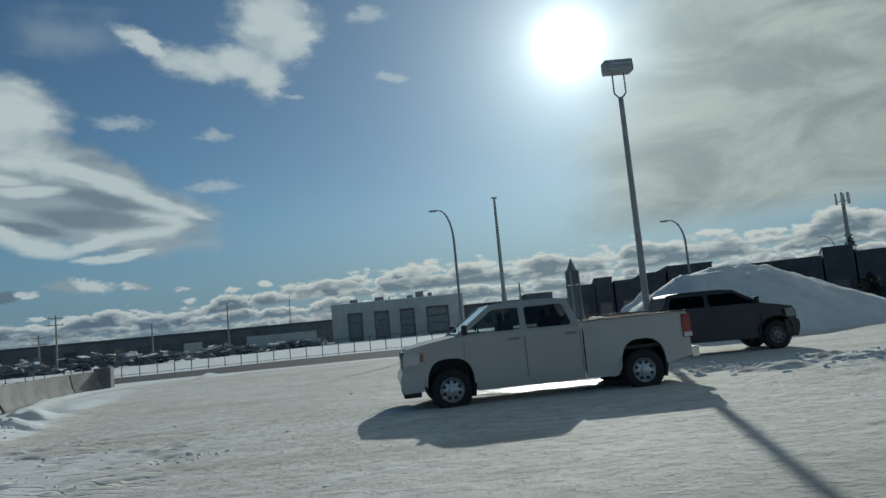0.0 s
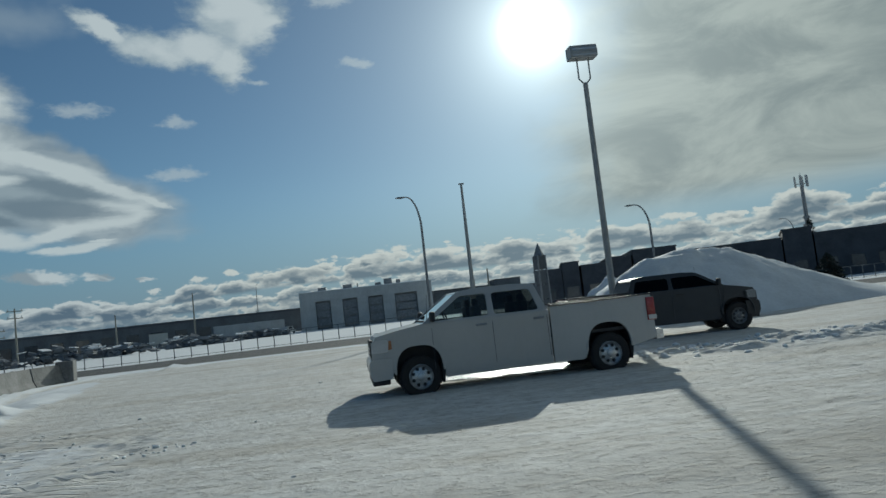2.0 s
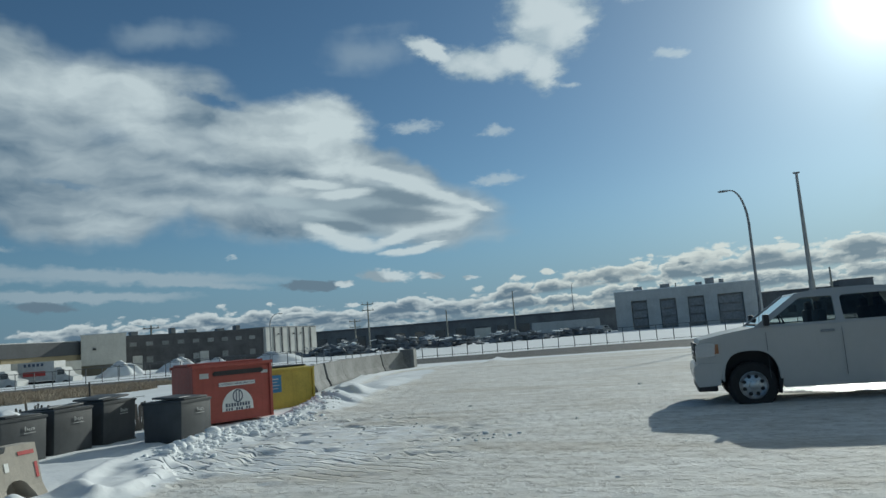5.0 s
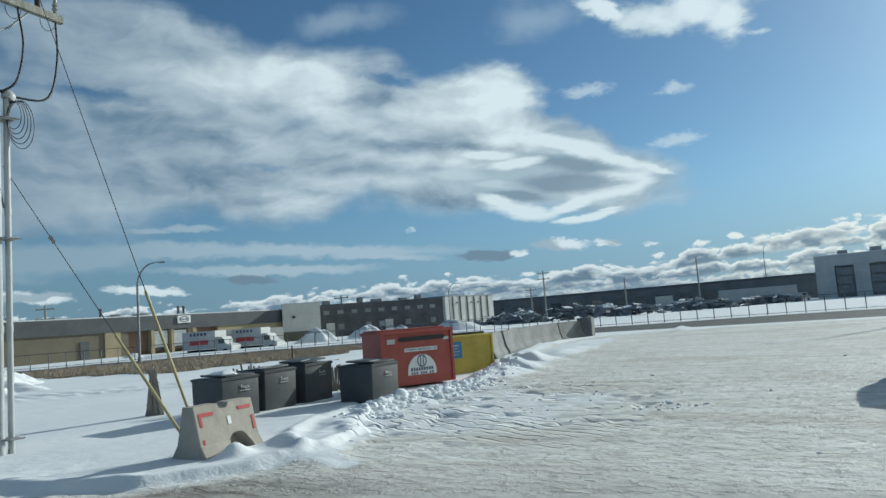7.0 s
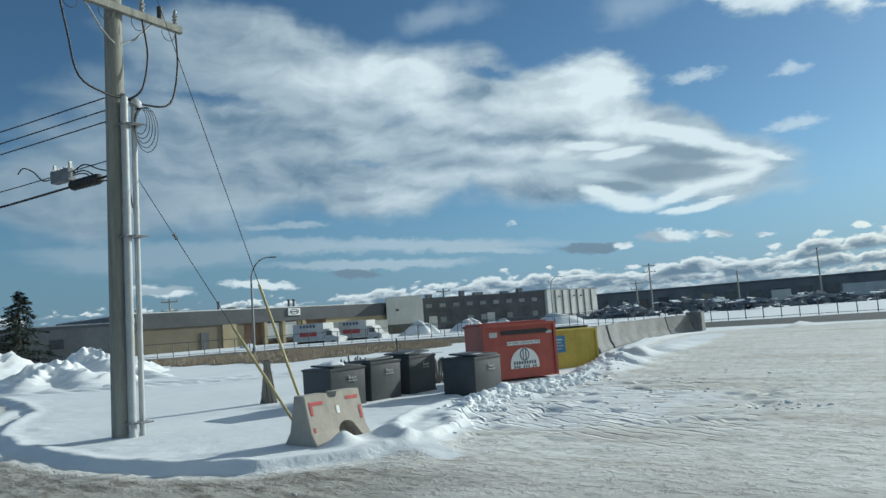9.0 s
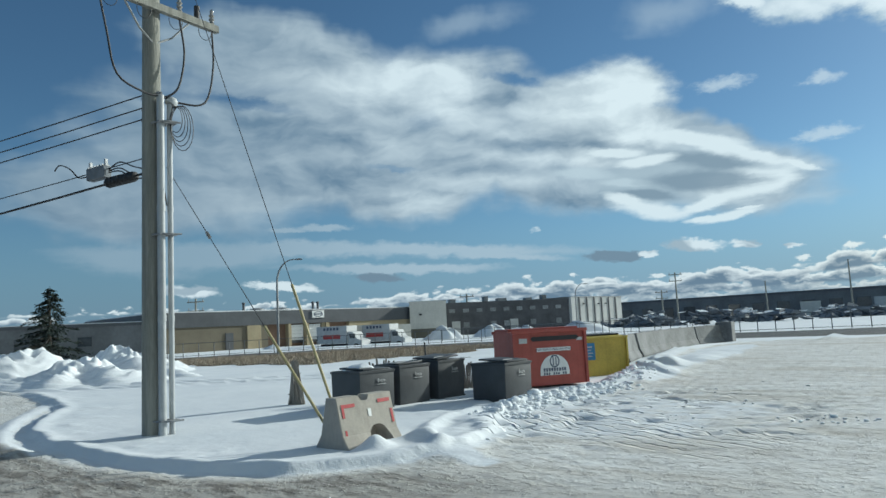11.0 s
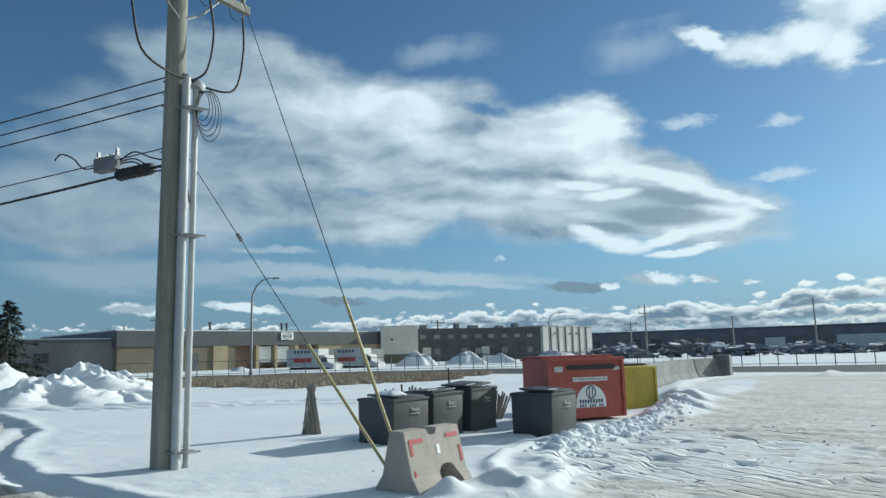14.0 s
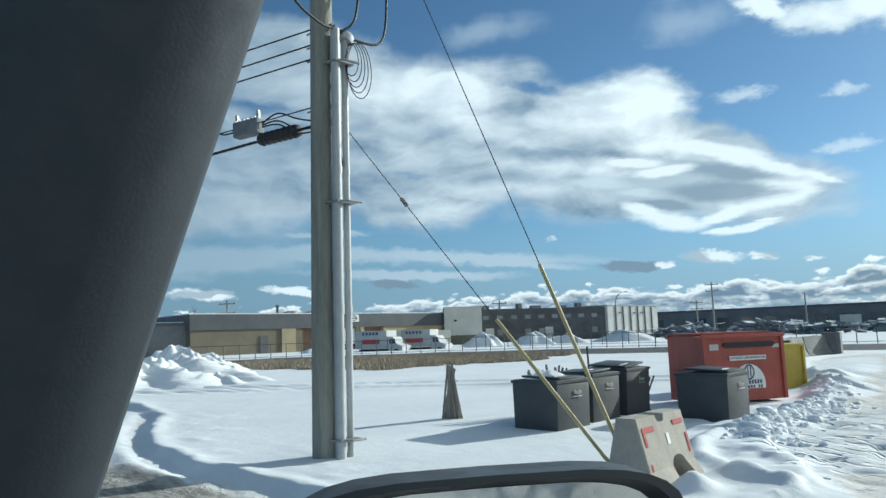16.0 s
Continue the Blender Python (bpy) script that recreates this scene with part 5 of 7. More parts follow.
    sweep(bm, [(ws - 0.55 + 0.06 * math.sin(a), 0.42 + 0.19 * math.cos(a), belt + 0.02 + 0.18 * math.sin(a)) for a in [2 * math.pi * i / 20 for i in range(21)]], 0.014, 6)
    part("steering_wheel", bm, M["trim"], dash)
    # grille and bumpers
    bm = B()
    box(bm, fx + 0.01, 0, 0.96 + lift * 0.5, 0.05, 1.16, 0.34, 0.02)
    grille = part("grille", bm, M["trim"], top, smooth=40)
    for z in (0.85, 0.93, 1.01):
        bm = B()
        box(bm, fx + 0.035, 0, z, 0.02, 1.04, 0.022)
        part("grille_bar", bm, M["chrome"], grille)
    bump = M["chrome"] if kind == "silver" else M["trim"]
    bm = B()
    prism(bm, [(fx - 0.34, 0.42), (fx + 0.03, 0.40), (fx + 0.08, 0.52), (fx + 0.09, 0.70), (fx + 0.06, 0.78), (fx - 0.05, 0.82), (fx - 0.36, 0.80)], -0.975, 0.975, "y")
    soften(bm, 0.02, 2, 40)
    for v in bm.verts:
        v.co.y *= (1 - 0.09 * (max(0, v.co.x - (fx - 0.4)) / 0.5) ** 2)
    part("front_bumper", bm, paint if kind == "silver" else bump, top, smooth=40)
    bm = B()
    box(bm, fx - 0.12, 0, 0.38, 0.34, 1.70, 0.14, 0.03)
    part("air_dam", bm, M["trim"], top)
    for s in (-1, 1):
        bm = B()
        box(bm, fx + 0.03, s * 0.70, 0.62, 0.12, 0.26, 0.10, 0.03)
        part("fog_lamp", bm, M["trim"], top)
    bm = B()
    prism(bm, [(rear - 0.17, 0.56), (rear - 0.02, 0.56), (rear - 0.02, 0.76), (rear - 0.17, 0.76)], -0.95, 0.95, "y")
    soften(bm, 0.02, 2, 40)
    part("rear_bumper", bm, M["chrome"], top, smooth=40)
    # underside
    bm = B()
    for s in (-0.42, 0.42):
        box(bm, wb / 2 - 0.1, s, 0.50, wb + 1.2, 0.09, 0.14)
    box(bm, wb / 2, 0, 0.55, wb - 1.0, 1.5, 0.08)
    part("frame", bm, M["trim"], top)
    for ax in (0.0, wb):
        bm = B()
        rod(bm, (ax, -0.80, 0.40), (ax, 0.80, 0.40), 0.05)
        rod(bm, (ax, -0.16, 0.40), (ax, 0.16, 0.40), 0.15, seg=14)
        part("axle", bm, M["trim"], top)
    bm = B()
    sweep(bm, [(0.4, -0.3, 0.46), (-0.3, -0.5, 0.50), (-0.75, -0.72, 0.44), (-1.0, -0.85, 0.42)], 0.035, 8)
    part("tailpipe", bm, M["galv"], top)
    bm = B()
    sweep(bm, [(ws - 0.1, 0.80, 1.30), (ws - 0.16, 0.86, 1.95)], [0.006, 0.003], 5)
    part("aerial", bm, M["trim"], top)
    tyre, rim, holes, nuts = wheel_meshes(kind)
    for ax, steer in ((0.0, 0), (wb, 4)):
        for s in (-1, 1):
            w = share("tyre", tyre, top, pose(ax, s * 0.84, 0.395, 0, 0, steer + (0 if s > 0 else 180)))
            share("rim", rim, w)
            for i in range(8):
                share("rim_hole", holes, w, Matrix.Rotation(2 * math.pi * (i + 0.5) / 8, 4, "Y"))
                share("wheel_nut", nuts, w, Matrix.Rotation(2 * math.pi * i / 8, 4, "Y"))
    return top


pickup(pose(4.02, 14.86, -0.08, 0, 0, 184.5), M["silver"], "silver", "silver-beige crew-cab pickup truck parked on packed snow")
pickup(pose(6.05, 21.15, 0.0, 0, 0, -3), M["black_paint"], "dark", "black crew-cab pickup truck parked before the snow heap", 3.78, 1.82, 0.02, 0.60, 0.62, 0.30, -1.1)


def ice_patch():
    """Thawed and frozen strip under the parked truck."""
    bm = B()
    n, q = 44, 20
    grid = []
    for j in range(q + 1):
        for i in range(n + 1):
            u, v = i / n * 2 - 1, j / q * 2 - 1
            w = 1 + 0.25 * noise.noise((u * 2.5, v * 2.5, 7.0))
            x, y = 2.3 * u * w, 0.85 * v * w
            e = max(0.0, max(abs(u), abs(v)) - 0.8) / 0.2
            z = 0.022 + 0.018 * noise.noise((x * 4, y * 6, 2.0)) + 0.008 * noise.noise((x * 11, y * 15, 5.0)) - 0.07 * e * e
            grid.append(bm.verts.new((x, y, z)))
    for j in range(q):
        for i in range(n):
            a = j * (n + 1) + i
            bm.faces.new((grid[a], grid[a + 1], grid[a + n + 2], grid[a + n + 1]))
    single("ice_patch", bm, M["ice"], pose(2.55, 15.55, 0.0, 0, 0, -14), "glinting patch of wet refrozen ice under the truck", "ice", smooth=60)


ice_patch()


# ---- utility pole with cables ----
PX, PY = -11.92, 4.70


def utility_pole():
    top = root("utility_pole", pose(PX, PY, -0.05), "weathered wooden utility pole with crossarm, conduits and cables", "utility pole")
    bm = B()
    sweep(bm, [(0.0, 0, 0), (0.0, 0.0, 1.5), (0.01, 0.0, 4), (0.02, 0.0, 7), (0.02, 0.0, 10.2)], [0.170, 0.165, 0.155, 0.143, 0.125], 20)
    shaft = part("shaft", bm, M["old_wood"], top, smooth=50)
    arm_way = Vector((-0.20, 0.98, 0)).normalized()
    out = Vector((0.98, 0.20, 0))
    base = Vector((0.02, 0, 7.22)) + out * 0.20
    turn = math.degrees(math.atan2(arm_way.y, arm_way.x))
    bm = B()
    box(bm, 0, 0, 0, 2.45, 0.10, 0.13, 0.008)
    arm = part("crossarm", bm, M["old_wood"], top)
    arm.matrix_basis = pose(base.x, base.y, base.z, 0, 0, turn)
    for s in (-1, 1):
        bm = B()
        a = base + arm_way * (0.62 * s) - Vector((0, 0, 0.07))
        sweep(bm, [a, a.lerp(Vector((0.12, 0, 6.62)), 0.5) - Vector((0, 0, 0.10)), (0.14, 0.02 * s, 6.60)], 0.018, 6)
        part("arm_brace", bm, M["pole_steel"], top)
    # insulators and cut-outs on the arm
    spots = (-1.15, -0.45, 0.42, 0.78, 1.10)
    for i, u in enumerate(spots):
        c = base + arm_way * u
        bm = B()
        if i % 2 == 0:
            prof = [(0.028, 0.05), (0.05, 0.09), (0.03, 0.12), (0.055, 0.16), (0.03, 0.19), (0.055, 0.23), (0.03, 0.26), (0.035, 0.32)]
            part("insulator", lathe(bm, prof, 12, at=c), M["porcelain"], top, smooth=50)
        else:
            rod(bm, c + Vector((0, 0, 0.06)), c + Vector((0, 0, 0.30)), 0.05, 0.05, 12)
            part("arrester", bm, M["trim"], top, smooth=50)
    head = Vector((0.27, 0.05, 5.66))
    for u, drop in ((-1.05, 0.30), (0.42, 0.15), (1.10, 0.55)):
        a = base + arm_way * u + Vector((0, 0, -0.05))
        low = Vector((a.x * 0.55 + head.x * 0.45 + 0.12, a.y * 0.75 + head.y * 0.25, 5.95 - drop * 0.45))
        pts = [a + Vector((0, 0, 0.4)), a, a.lerp(low, 0.5) + arm_way * (0.10 if u > 0 else -0.02), low, head.lerp(low, 0.4) - Vector((0, 0, 0.08)), head]
        bm = B()
        sweep(bm, bezier_run(pts), 0.018, 8)
        part("riser_cable", bm, M["wire"], top, smooth=60)
    for i in range(4):
        c = base + arm_way * (-0.9 + 0.6 * i) + Vector((0.06, 0, 0))
        bm = B()
        sweep(bm, [c + Vector((0.03, 0.12 * math.cos(t), -0.16 - 0.16 * math.sin(t))) for t in [math.pi * j / 8 - 0.2 for j in range(10)]], 0.006, 5)
        part("jumper_loop", bm, M["wire"], top)
    # conduits with clamps and weatherhead
    for name, x, y, h, r in (("wide_conduit", 0.27, 0.045, 5.66, 0.062), ("narrow_conduit", 0.245, 0.21, 5.54, 0.045), ("ground_conduit", 0.215, 0.03, 3.8, 0.03)):
        bm = B()
        rod(bm, (x, y, 0), (x, y, h), r, r, 14)
        for z in (0.05, 1.9, 3.7):
            if z < h:
                rod(bm, (x, y, z), (x, y, z + 0.10), r * 1.12, r * 1.12, 14)
        part(name, bm, M["pvc"], top, smooth=50)
    bm = B()
    lathe(bm, [(0.03, -0.05), (0.095, -0.045), (0.105, 0.0), (0.095, 0.05), (0.06, 0.085), (0.004, 0.095)], 16)
    bmesh.ops.transform(bm, matrix=pose(0.25, 0.24, 5.58, -28, 0, 0), verts=bm.verts[:])
    part("weatherhead", bm, M["pvc"], top, smooth=60)
    for z in (0.32, 3.32, 5.2):
        bm = B()
        sweep(bm, [(0.16, -0.06, z), (0.34, -0.01, z), (0.42, 0.12, z), (0.42, 0.32, z)], 0.016, 6)
        box(bm, 0.25, 0.13, z, 0.24, 0.30, 0.03)
        part("conduit_clamp", bm, M["galv"], top)
    for i in range(5):
        r = 0.20 + 0.035 * i
        bm = B()
        sweep(bm, [(0.27 + 0.02 * i + 0.02 * math.sin(t), 0.30 + 0.02 * i + r * 0.55 * math.sin(t), 5.53 - r * 1.15 + r * 1.15 * math.cos(t)) for t in [2 * math.pi * j / 20 for j in range(20)]], 0.007, 5)
        part("drip_loop", bm, M["wire"], top)
    for z, y in ((5.72, 0.1), (5.52, 0.1), (5.33, 0.1), (4.62, 0.0), (4.4, 0.0)):
        bm = B()
        rod(bm, (-0.24, -0.06, z), (0.26, 0.06, z), 0.014)
        box(bm, 0.20, 0.06, z, 0.05, 0.08, 0.06)
        part("through_bolt", bm, M["galv"], top)
    bm = B()
    sweep(bm, bezier_run([(0.19, 0.02, 4.9), (0.24, 0.06, 4.55), (0.22, 0.10, 4.2), (0.28, 0.14, 3.8)]), 0.012, 6)
    part("ground_lead", bm, M["wire"], top)
    return top


def bezier_run(pts, n=5):
    """Points of a smooth run through the given ones."""
    pts = [Vector(p) for p in pts]
    out = []
    for i in range(len(pts) - 1):
        p0, p1, p2, p3 = pts[max(i - 1, 0)], pts[i], pts[i + 1], pts[min(i + 2, len(pts) - 1)]
        for j in range(n):
            t = j / n
            out.append(0.5 * ((2 * p1) + (p2 - p0) * t + (2 * p0 - 5 * p1 + 4 * p2 - p3) * t * t + (3 * p1 - p0 - 3 * p2 + p3) * t ** 3))
    out.append(pts[-1])
    return out


utility_pole()

# overhead lines away from the pole
for z, end in ((5.72, 6.3), (5.50, 6.05), (5.30, 5.8)):
    bm = B()
    sweep(bm, arc((PX - 0.15, PY - 0.05, z), (PX - 46, PY - 17.5, end), 0.9, 24), 0.011, 6)
    single("power_line", bm, M["wire"], Matrix.Identity(4), "thin black overhead line hanging from the pole", "cable", "overhead lines")
bm = B()
sweep(bm, arc((PX - 0.15, PY - 0.05, 4.62), (PX - 46, PY - 17.5, 5.2), 1.0, 24), 0.009, 6)
single("messenger_wire", bm, M["guy"], Matrix.Identity(4), "steel messenger wire carrying telephone gear", "cable", "overhead lines")
bm = B()
sweep(bm, arc((PX - 0.15, PY - 0.05, 4.36), (PX - 46, PY - 17.5, 4.9), 1.1, 24), 0.020, 6)
single("telephone_cable", bm, M["wire"], Matrix.Identity(4), "thick black telephone cable below the wires", "cable", "overhead lines")


def line_gear():
    d = Vector((-0.934, -0.357, 0.0))
    t = math.degrees(math.atan2(d.y, d.x))
    case = root("splice_case", pose(PX + d.x * 0.70, PY + d.y * 0.70, 4.32, 0, 3, t), "black cylindrical splice case on the telephone cable", "splice case")
    bm = B()
    lathe(bm, [(0.03, -0.36), (0.075, -0.34), (0.085, -0.30), (0.085, 0.30), (0.075, 0.34), (0.03, 0.36)], 14, "x")
    part("shell", bm, M["wire"], case, smooth=40)
    for i in range(7):
        bm = B()
        lathe(bm, [(0.086, -0.28 + 0.09 * i), (0.095, -0.27 + 0.09 * i), (0.095, -0.24 + 0.09 * i), (0.086, -0.23 + 0.09 * i)], 14, "x")
        part("band", bm, M["wire"], case, smooth=40)
    unit = root("amplifier_box", pose(PX + d.x * 1.25, PY + d.y * 1.25, 4.50, 0, 3, t), "finned grey metal amplifier box hung from the wire", "amplifier")
    bm = B()
    box(bm, 0, 0, 0, 0.44, 0.16, 0.22, 0.02)
    part("case", bm, M["scrap"], unit, smooth=40)
    for i in range(6):
        bm = B()
        box(bm, -0.18 + 0.07 * i, 0, 0.115, 0.012, 0.15, 0.03)
        part("fin", bm, M["galv"], unit)
    bm = B()
    box(bm, -0.19, 0, 0.17, 0.03, 0.05, 0.12)
    box(bm, 0.19, 0, 0.17, 0.03, 0.05, 0.12)
    part("hanger", bm, M["galv"], unit)
    for dz, sag in ((0.0, 0.15), (-0.06, 0.28), (0.05, -0.12)):
        bm = B()
        sweep(bm, bezier_run([(-0.25, 0, dz * 0.5), (-0.55, 0.02, 0.05 - sag * 0.4), (-0.9, 0.0, -0.12 - sag * 0.5), (-1.5, 0.0, -0.24)]), 0.012, 6)
        part("tail_cable", bm, M["wire"], unit)
    bm = B()
    sweep(bm, bezier_run([(0.24, 0, 0.0), (0.5, 0.0, 0.02), (0.72, 0, 0.22), (0.98, 0, 0.34), (1.12, 0, 0.26)]), 0.012, 6)
    part("tail_cable", bm, M["wire"], unit)


line_gear()

# guy wires with yellow guards, both to one anchor by the barrier
ANCHOR = Vector((-8.13, 5.66, 0.02))
for name, head, frac, knot in (("upper", Vector((-11.84, 4.82, 9.40)), 0.237, None), ("lower", Vector((-11.84, 4.92, 4.45)), 0.373, 0.70)):
    foot = ANCHOR + (Vector((0.01, 0.06, 0)) if name == "upper" else Vector((-0.02, -0.04, 0)))
    guy = root("guy_wire", Matrix.Identity(4), "steel guy wire with a yellow plastic guard" + (" and an insulator" if knot else ", reaching the pole top"), "guy wire", "guy wires")
    bm = B()
    sweep(bm, [foot.lerp(head, i / 30) for i in range(31)], 0.0060, 8)
    part("strand", bm, M["guy"], guy, smooth=80)
    bm = B()
    rod(bm, foot, foot.lerp(head, frac), 0.021, 0.021, 10)
    part("guard_sleeve", bm, M["guard"], guy, smooth=50)
    if knot:
        c = foot.lerp(head, knot)
        d = (head - foot).normalized()
        bm = B()
        for i in range(4):
            rod(bm, c + d * (0.035 * i), c + d * (0.035 * i + 0.026), 0.030, 0.018, 8)
        part("strain_insulator", bm, M["porcelain"], guy)
    bm = B()
    rod(bm, foot - Vector((-0.1, 0.02, 0.25)), foot, 0.015)
    part("anchor_rod", bm, M["galv"], guy)


# ---- lamp posts and masts ----
def flood_pole():
    top = root("flood_light_pole", pose(7.18, 23.3, 0.12), "tall grey steel pole with a box floodlight on a yoke", "light pole")
    bm = B()
    sweep(bm, [(0, 0, 0), (0, 0, 4), (0, 0, 8.55)], [0.125, 0.105, 0.085], 12)
    part("shaft", bm, M["pole_steel"], top, smooth=50)
    bm = B()
    rod(bm, (0, 0, 0), (0, 0, 0.30), 0.30, 0.28, 16)
    part("concrete_foot", bm, M["wall_concrete"], top, smooth=40)
    for s in (-1, 1):
        bm = B()
        sweep(bm, [(0.03 * s, 0, 8.5), (0.20 * s, 0, 8.70), (0.20 * s, 0, 9.45)], 0.028, 8)
        part("yoke_arm", bm, M["pole_steel"], top)
    bm = B()
    prism(bm, [(-0.30, 9.38), (0.28, 9.42), (0.34, 9.60), (0.30, 9.86), (-0.26, 9.80), (-0.34, 9.56)], -0.46, 0.46, "x")
    soften(bm, 0.04)
    part("lamp_housing", bm, M["pole_steel"], top, smooth=40)
    bm = B()
    box(bm, 0, -0.31, 9.56, 0.80, 0.02, 0.26, 0.01)
    part("lamp_glass", bm, M["lens"], top)


flood_pole()


def street_lamp(m, h, reach, label):
    """Curved-arm street lamp; the arm reaches along local +x."""
    top = root("street_lamp", m, label, "street lamp", "curved street lamps")
    bm = B()
    pts = [(0, 0, 0), (0, 0, h * 0.3), (0, 0, h * 0.62)] + [(reach * (1 - math.cos(a)) * 0.86, 0, h * 0.74 + h * 0.235 * math.sin(a)) for a in [radians(10 * i) for i in range(0, 10)]]
    pts.append((reach, 0, h * 0.978))
    sweep(bm, pts, [0.095 - 0.06 * i / (len(pts) - 1) for i in range(len(pts))], 10)
    part("mast", bm, M["galv"], top, smooth=60)
    bm = B()
    lathe(bm, [(0.02, -0.1), (0.09, -0.02), (0.13, 0.2), (0.12, 0.42), (0.04, 0.58)], 12, "x")
    bmesh.ops.transform(bm, matrix=Matrix.Translation((reach, 0, h * 0.975)) @ Matrix.Diagonal((1, 1, 0.55, 1)), verts=bm.verts[:])
    part("lamp_head", bm, M["galv"], top, smooth=60)
    bm = B()
    rod(bm, (0, 0, 0), (0, 0, 0.5), 0.17, 0.14, 12)
    part("base_cover", bm, M["galv"], top)
    return top


street_lamp(pose(2.15, 48.0, 0, 0, 0, 180), 9.6, 1.0, "grey steel street lamp with a short curved arm")
street_lamp(pose(19.5, 52.0, 0, 0, 0, 170), 7.9, 1.1, "grey steel street lamp rising behind the snow heap")
street_lamp(pose(-49.0, 29.6, 0, 0, 0, 45), 7.6, 1.5, "grey steel street lamp beside the far road")
street_lamp(pose(-60.6, 86.2, 0, 0, 0, 40), 6.9, 1.3, "grey steel street lamp in a factory yard")
street_lamp(pose(-33.0, 170.0, 0, 0, 0, 90), 12.5, 1.6, "distant grey street lamp over low roofs")
street_lamp(pose(66, 112, 0, 0, 0, 180), 10.2, 1.8, "distant grey street lamp by dark roofs")


def plain_mast():
    top = root("flag_mast", pose(4.9, 45.4, 0), "tall thin grey mast with a small top bracket", "mast")
    bm = B()
    sweep(bm, [(0, 0, 0), (0, 0, 5), (0, 0, 9.4)], [0.15, 0.12, 0.075], 10)
    part("shaft", bm, M["pole_steel"], top, smooth=50)
    bm = B()
    rod(bm, (0, 0, 2.4), (0, 0, 3.2), 0.17, 0.17, 10)
    part("joint_box", bm, M["pole_steel"], top)
    bm = B()
    box(bm, 0, 0, 9.45, 0.36, 0.10, 0.10, 0.01)
    part("top_bracket", bm, M["pole_steel"], top)


plain_mast()


def cell_tower():
    top = root("cell_tower", pose(74.4, 121.8, 0), "slim grey cell tower with panel antennas", "cell tower")
    bm = B()
    sweep(bm, [(0, 0, 0), (0, 0, 9), (0, 0, 17.2)], [0.50, 0.40, 0.28], 12)
    part("mast", bm, M["galv"], top, smooth=50)
    for i in range(3):
        a = 2 * math.pi * i / 3 + 0.4
        for j in (-0.5, 0.5):
            bm = B()
            box(bm, 1.0, j, 17.0, 0.22, 0.36, 2.0, 0.03)
            ob = part("panel_antenna", bm, M["pale_wall"], top)
            ob.matrix_basis = Matrix.Rotation(a, 4, "Z")
        bm = B()
        rod(bm, (0, 0, 16.6), (math.cos(a), math.sin(a), 16.6), 0.06)
        part("antenna_arm", bm, M["galv"], top)
    bm = B()
    rod(bm, (0, 0, 8.6), (0, 0, 9.3), 0.75, 0.75, 10)
    rod(bm, (0, 0, 10.3), (0, 0, 10.7), 0.62, 0.62, 10)
    part("equipment_ring", bm, M["galv"], top)
    bm = B()
    rod(bm, (0, 0, 17), (0, 0, 18.6), 0.03, 0.02)
    part("lightning_rod", bm, M["galv"], top)


cell_tower()


def wood_mast(x, y, h, arms, label):
    top = root("power_pole", pose(x, y, 0, 0, 0, 35), label, "power pole", "distant power poles")
    bm = B()
    rod(bm, (0, 0, 0), (0, 0, h), 0.20, 0.13, 8)
    part("shaft", bm, M["old_wood"], top)
    for i in range(arms):
        bm = B()
        box(bm, 0, 0, h - 0.5 - 1.3 * i, 2.6, 0.14, 0.16)
        arm = part("crossarm", bm, M["old_wood"], top)
        for u in (-1.1, 1.1):
            bm = B()
            rod(bm, (u, 0, h - 0.42 - 1.3 * i), (u, 0, h - 0.05 - 1.3 * i), 0.07, 0.05, 6)
            part("insulator", bm, M["porcelain"], arm)


wood_mast(-70, 135, 10.2, 2, "distant wooden power pole with two crossarms")
wood_mast(-43, 153, 10.6, 0, "distant plain wooden pole beyond the roofs")
wood_mast(-76, 140, 7.0, 2, "short distant power pole with crossarms")
wood_mast(-58, 150, 7.6, 0, "thin distant wooden pole")
wood_mast(-98, 46, 7.4, 2, "distant power pole behind the warehouse")
wood_mast(-88, 92, 7.2, 1, "power pole behind the long dark building")
wood_mast(13, 120, 9.5, 0, "distant plain pole beyond the pale hall")
wood_mast(-10, 185, 10.5, 0, "thin distant pole over the plain")
wood_mast(17, 130, 8.0, 0, "slim distant pole beside a chimney")


# ---- buildings ----
def block(parent, name, x, y, z, sx, sy, sz, mat, label=""):
    bm = B()
    box(bm, x, y, z + sz / 2, sx, sy, sz)
    return part(name, bm, mat, parent, label)


def between(a, b):
    """A frame with x along the wall from a to b, y towards the back, and the wall's length."""
    d = Vector(b) - Vector(a)
    return pose(a[0], a[1], 0, 0, 0, math.degrees(math.atan2(d.y, d.x))), d.length


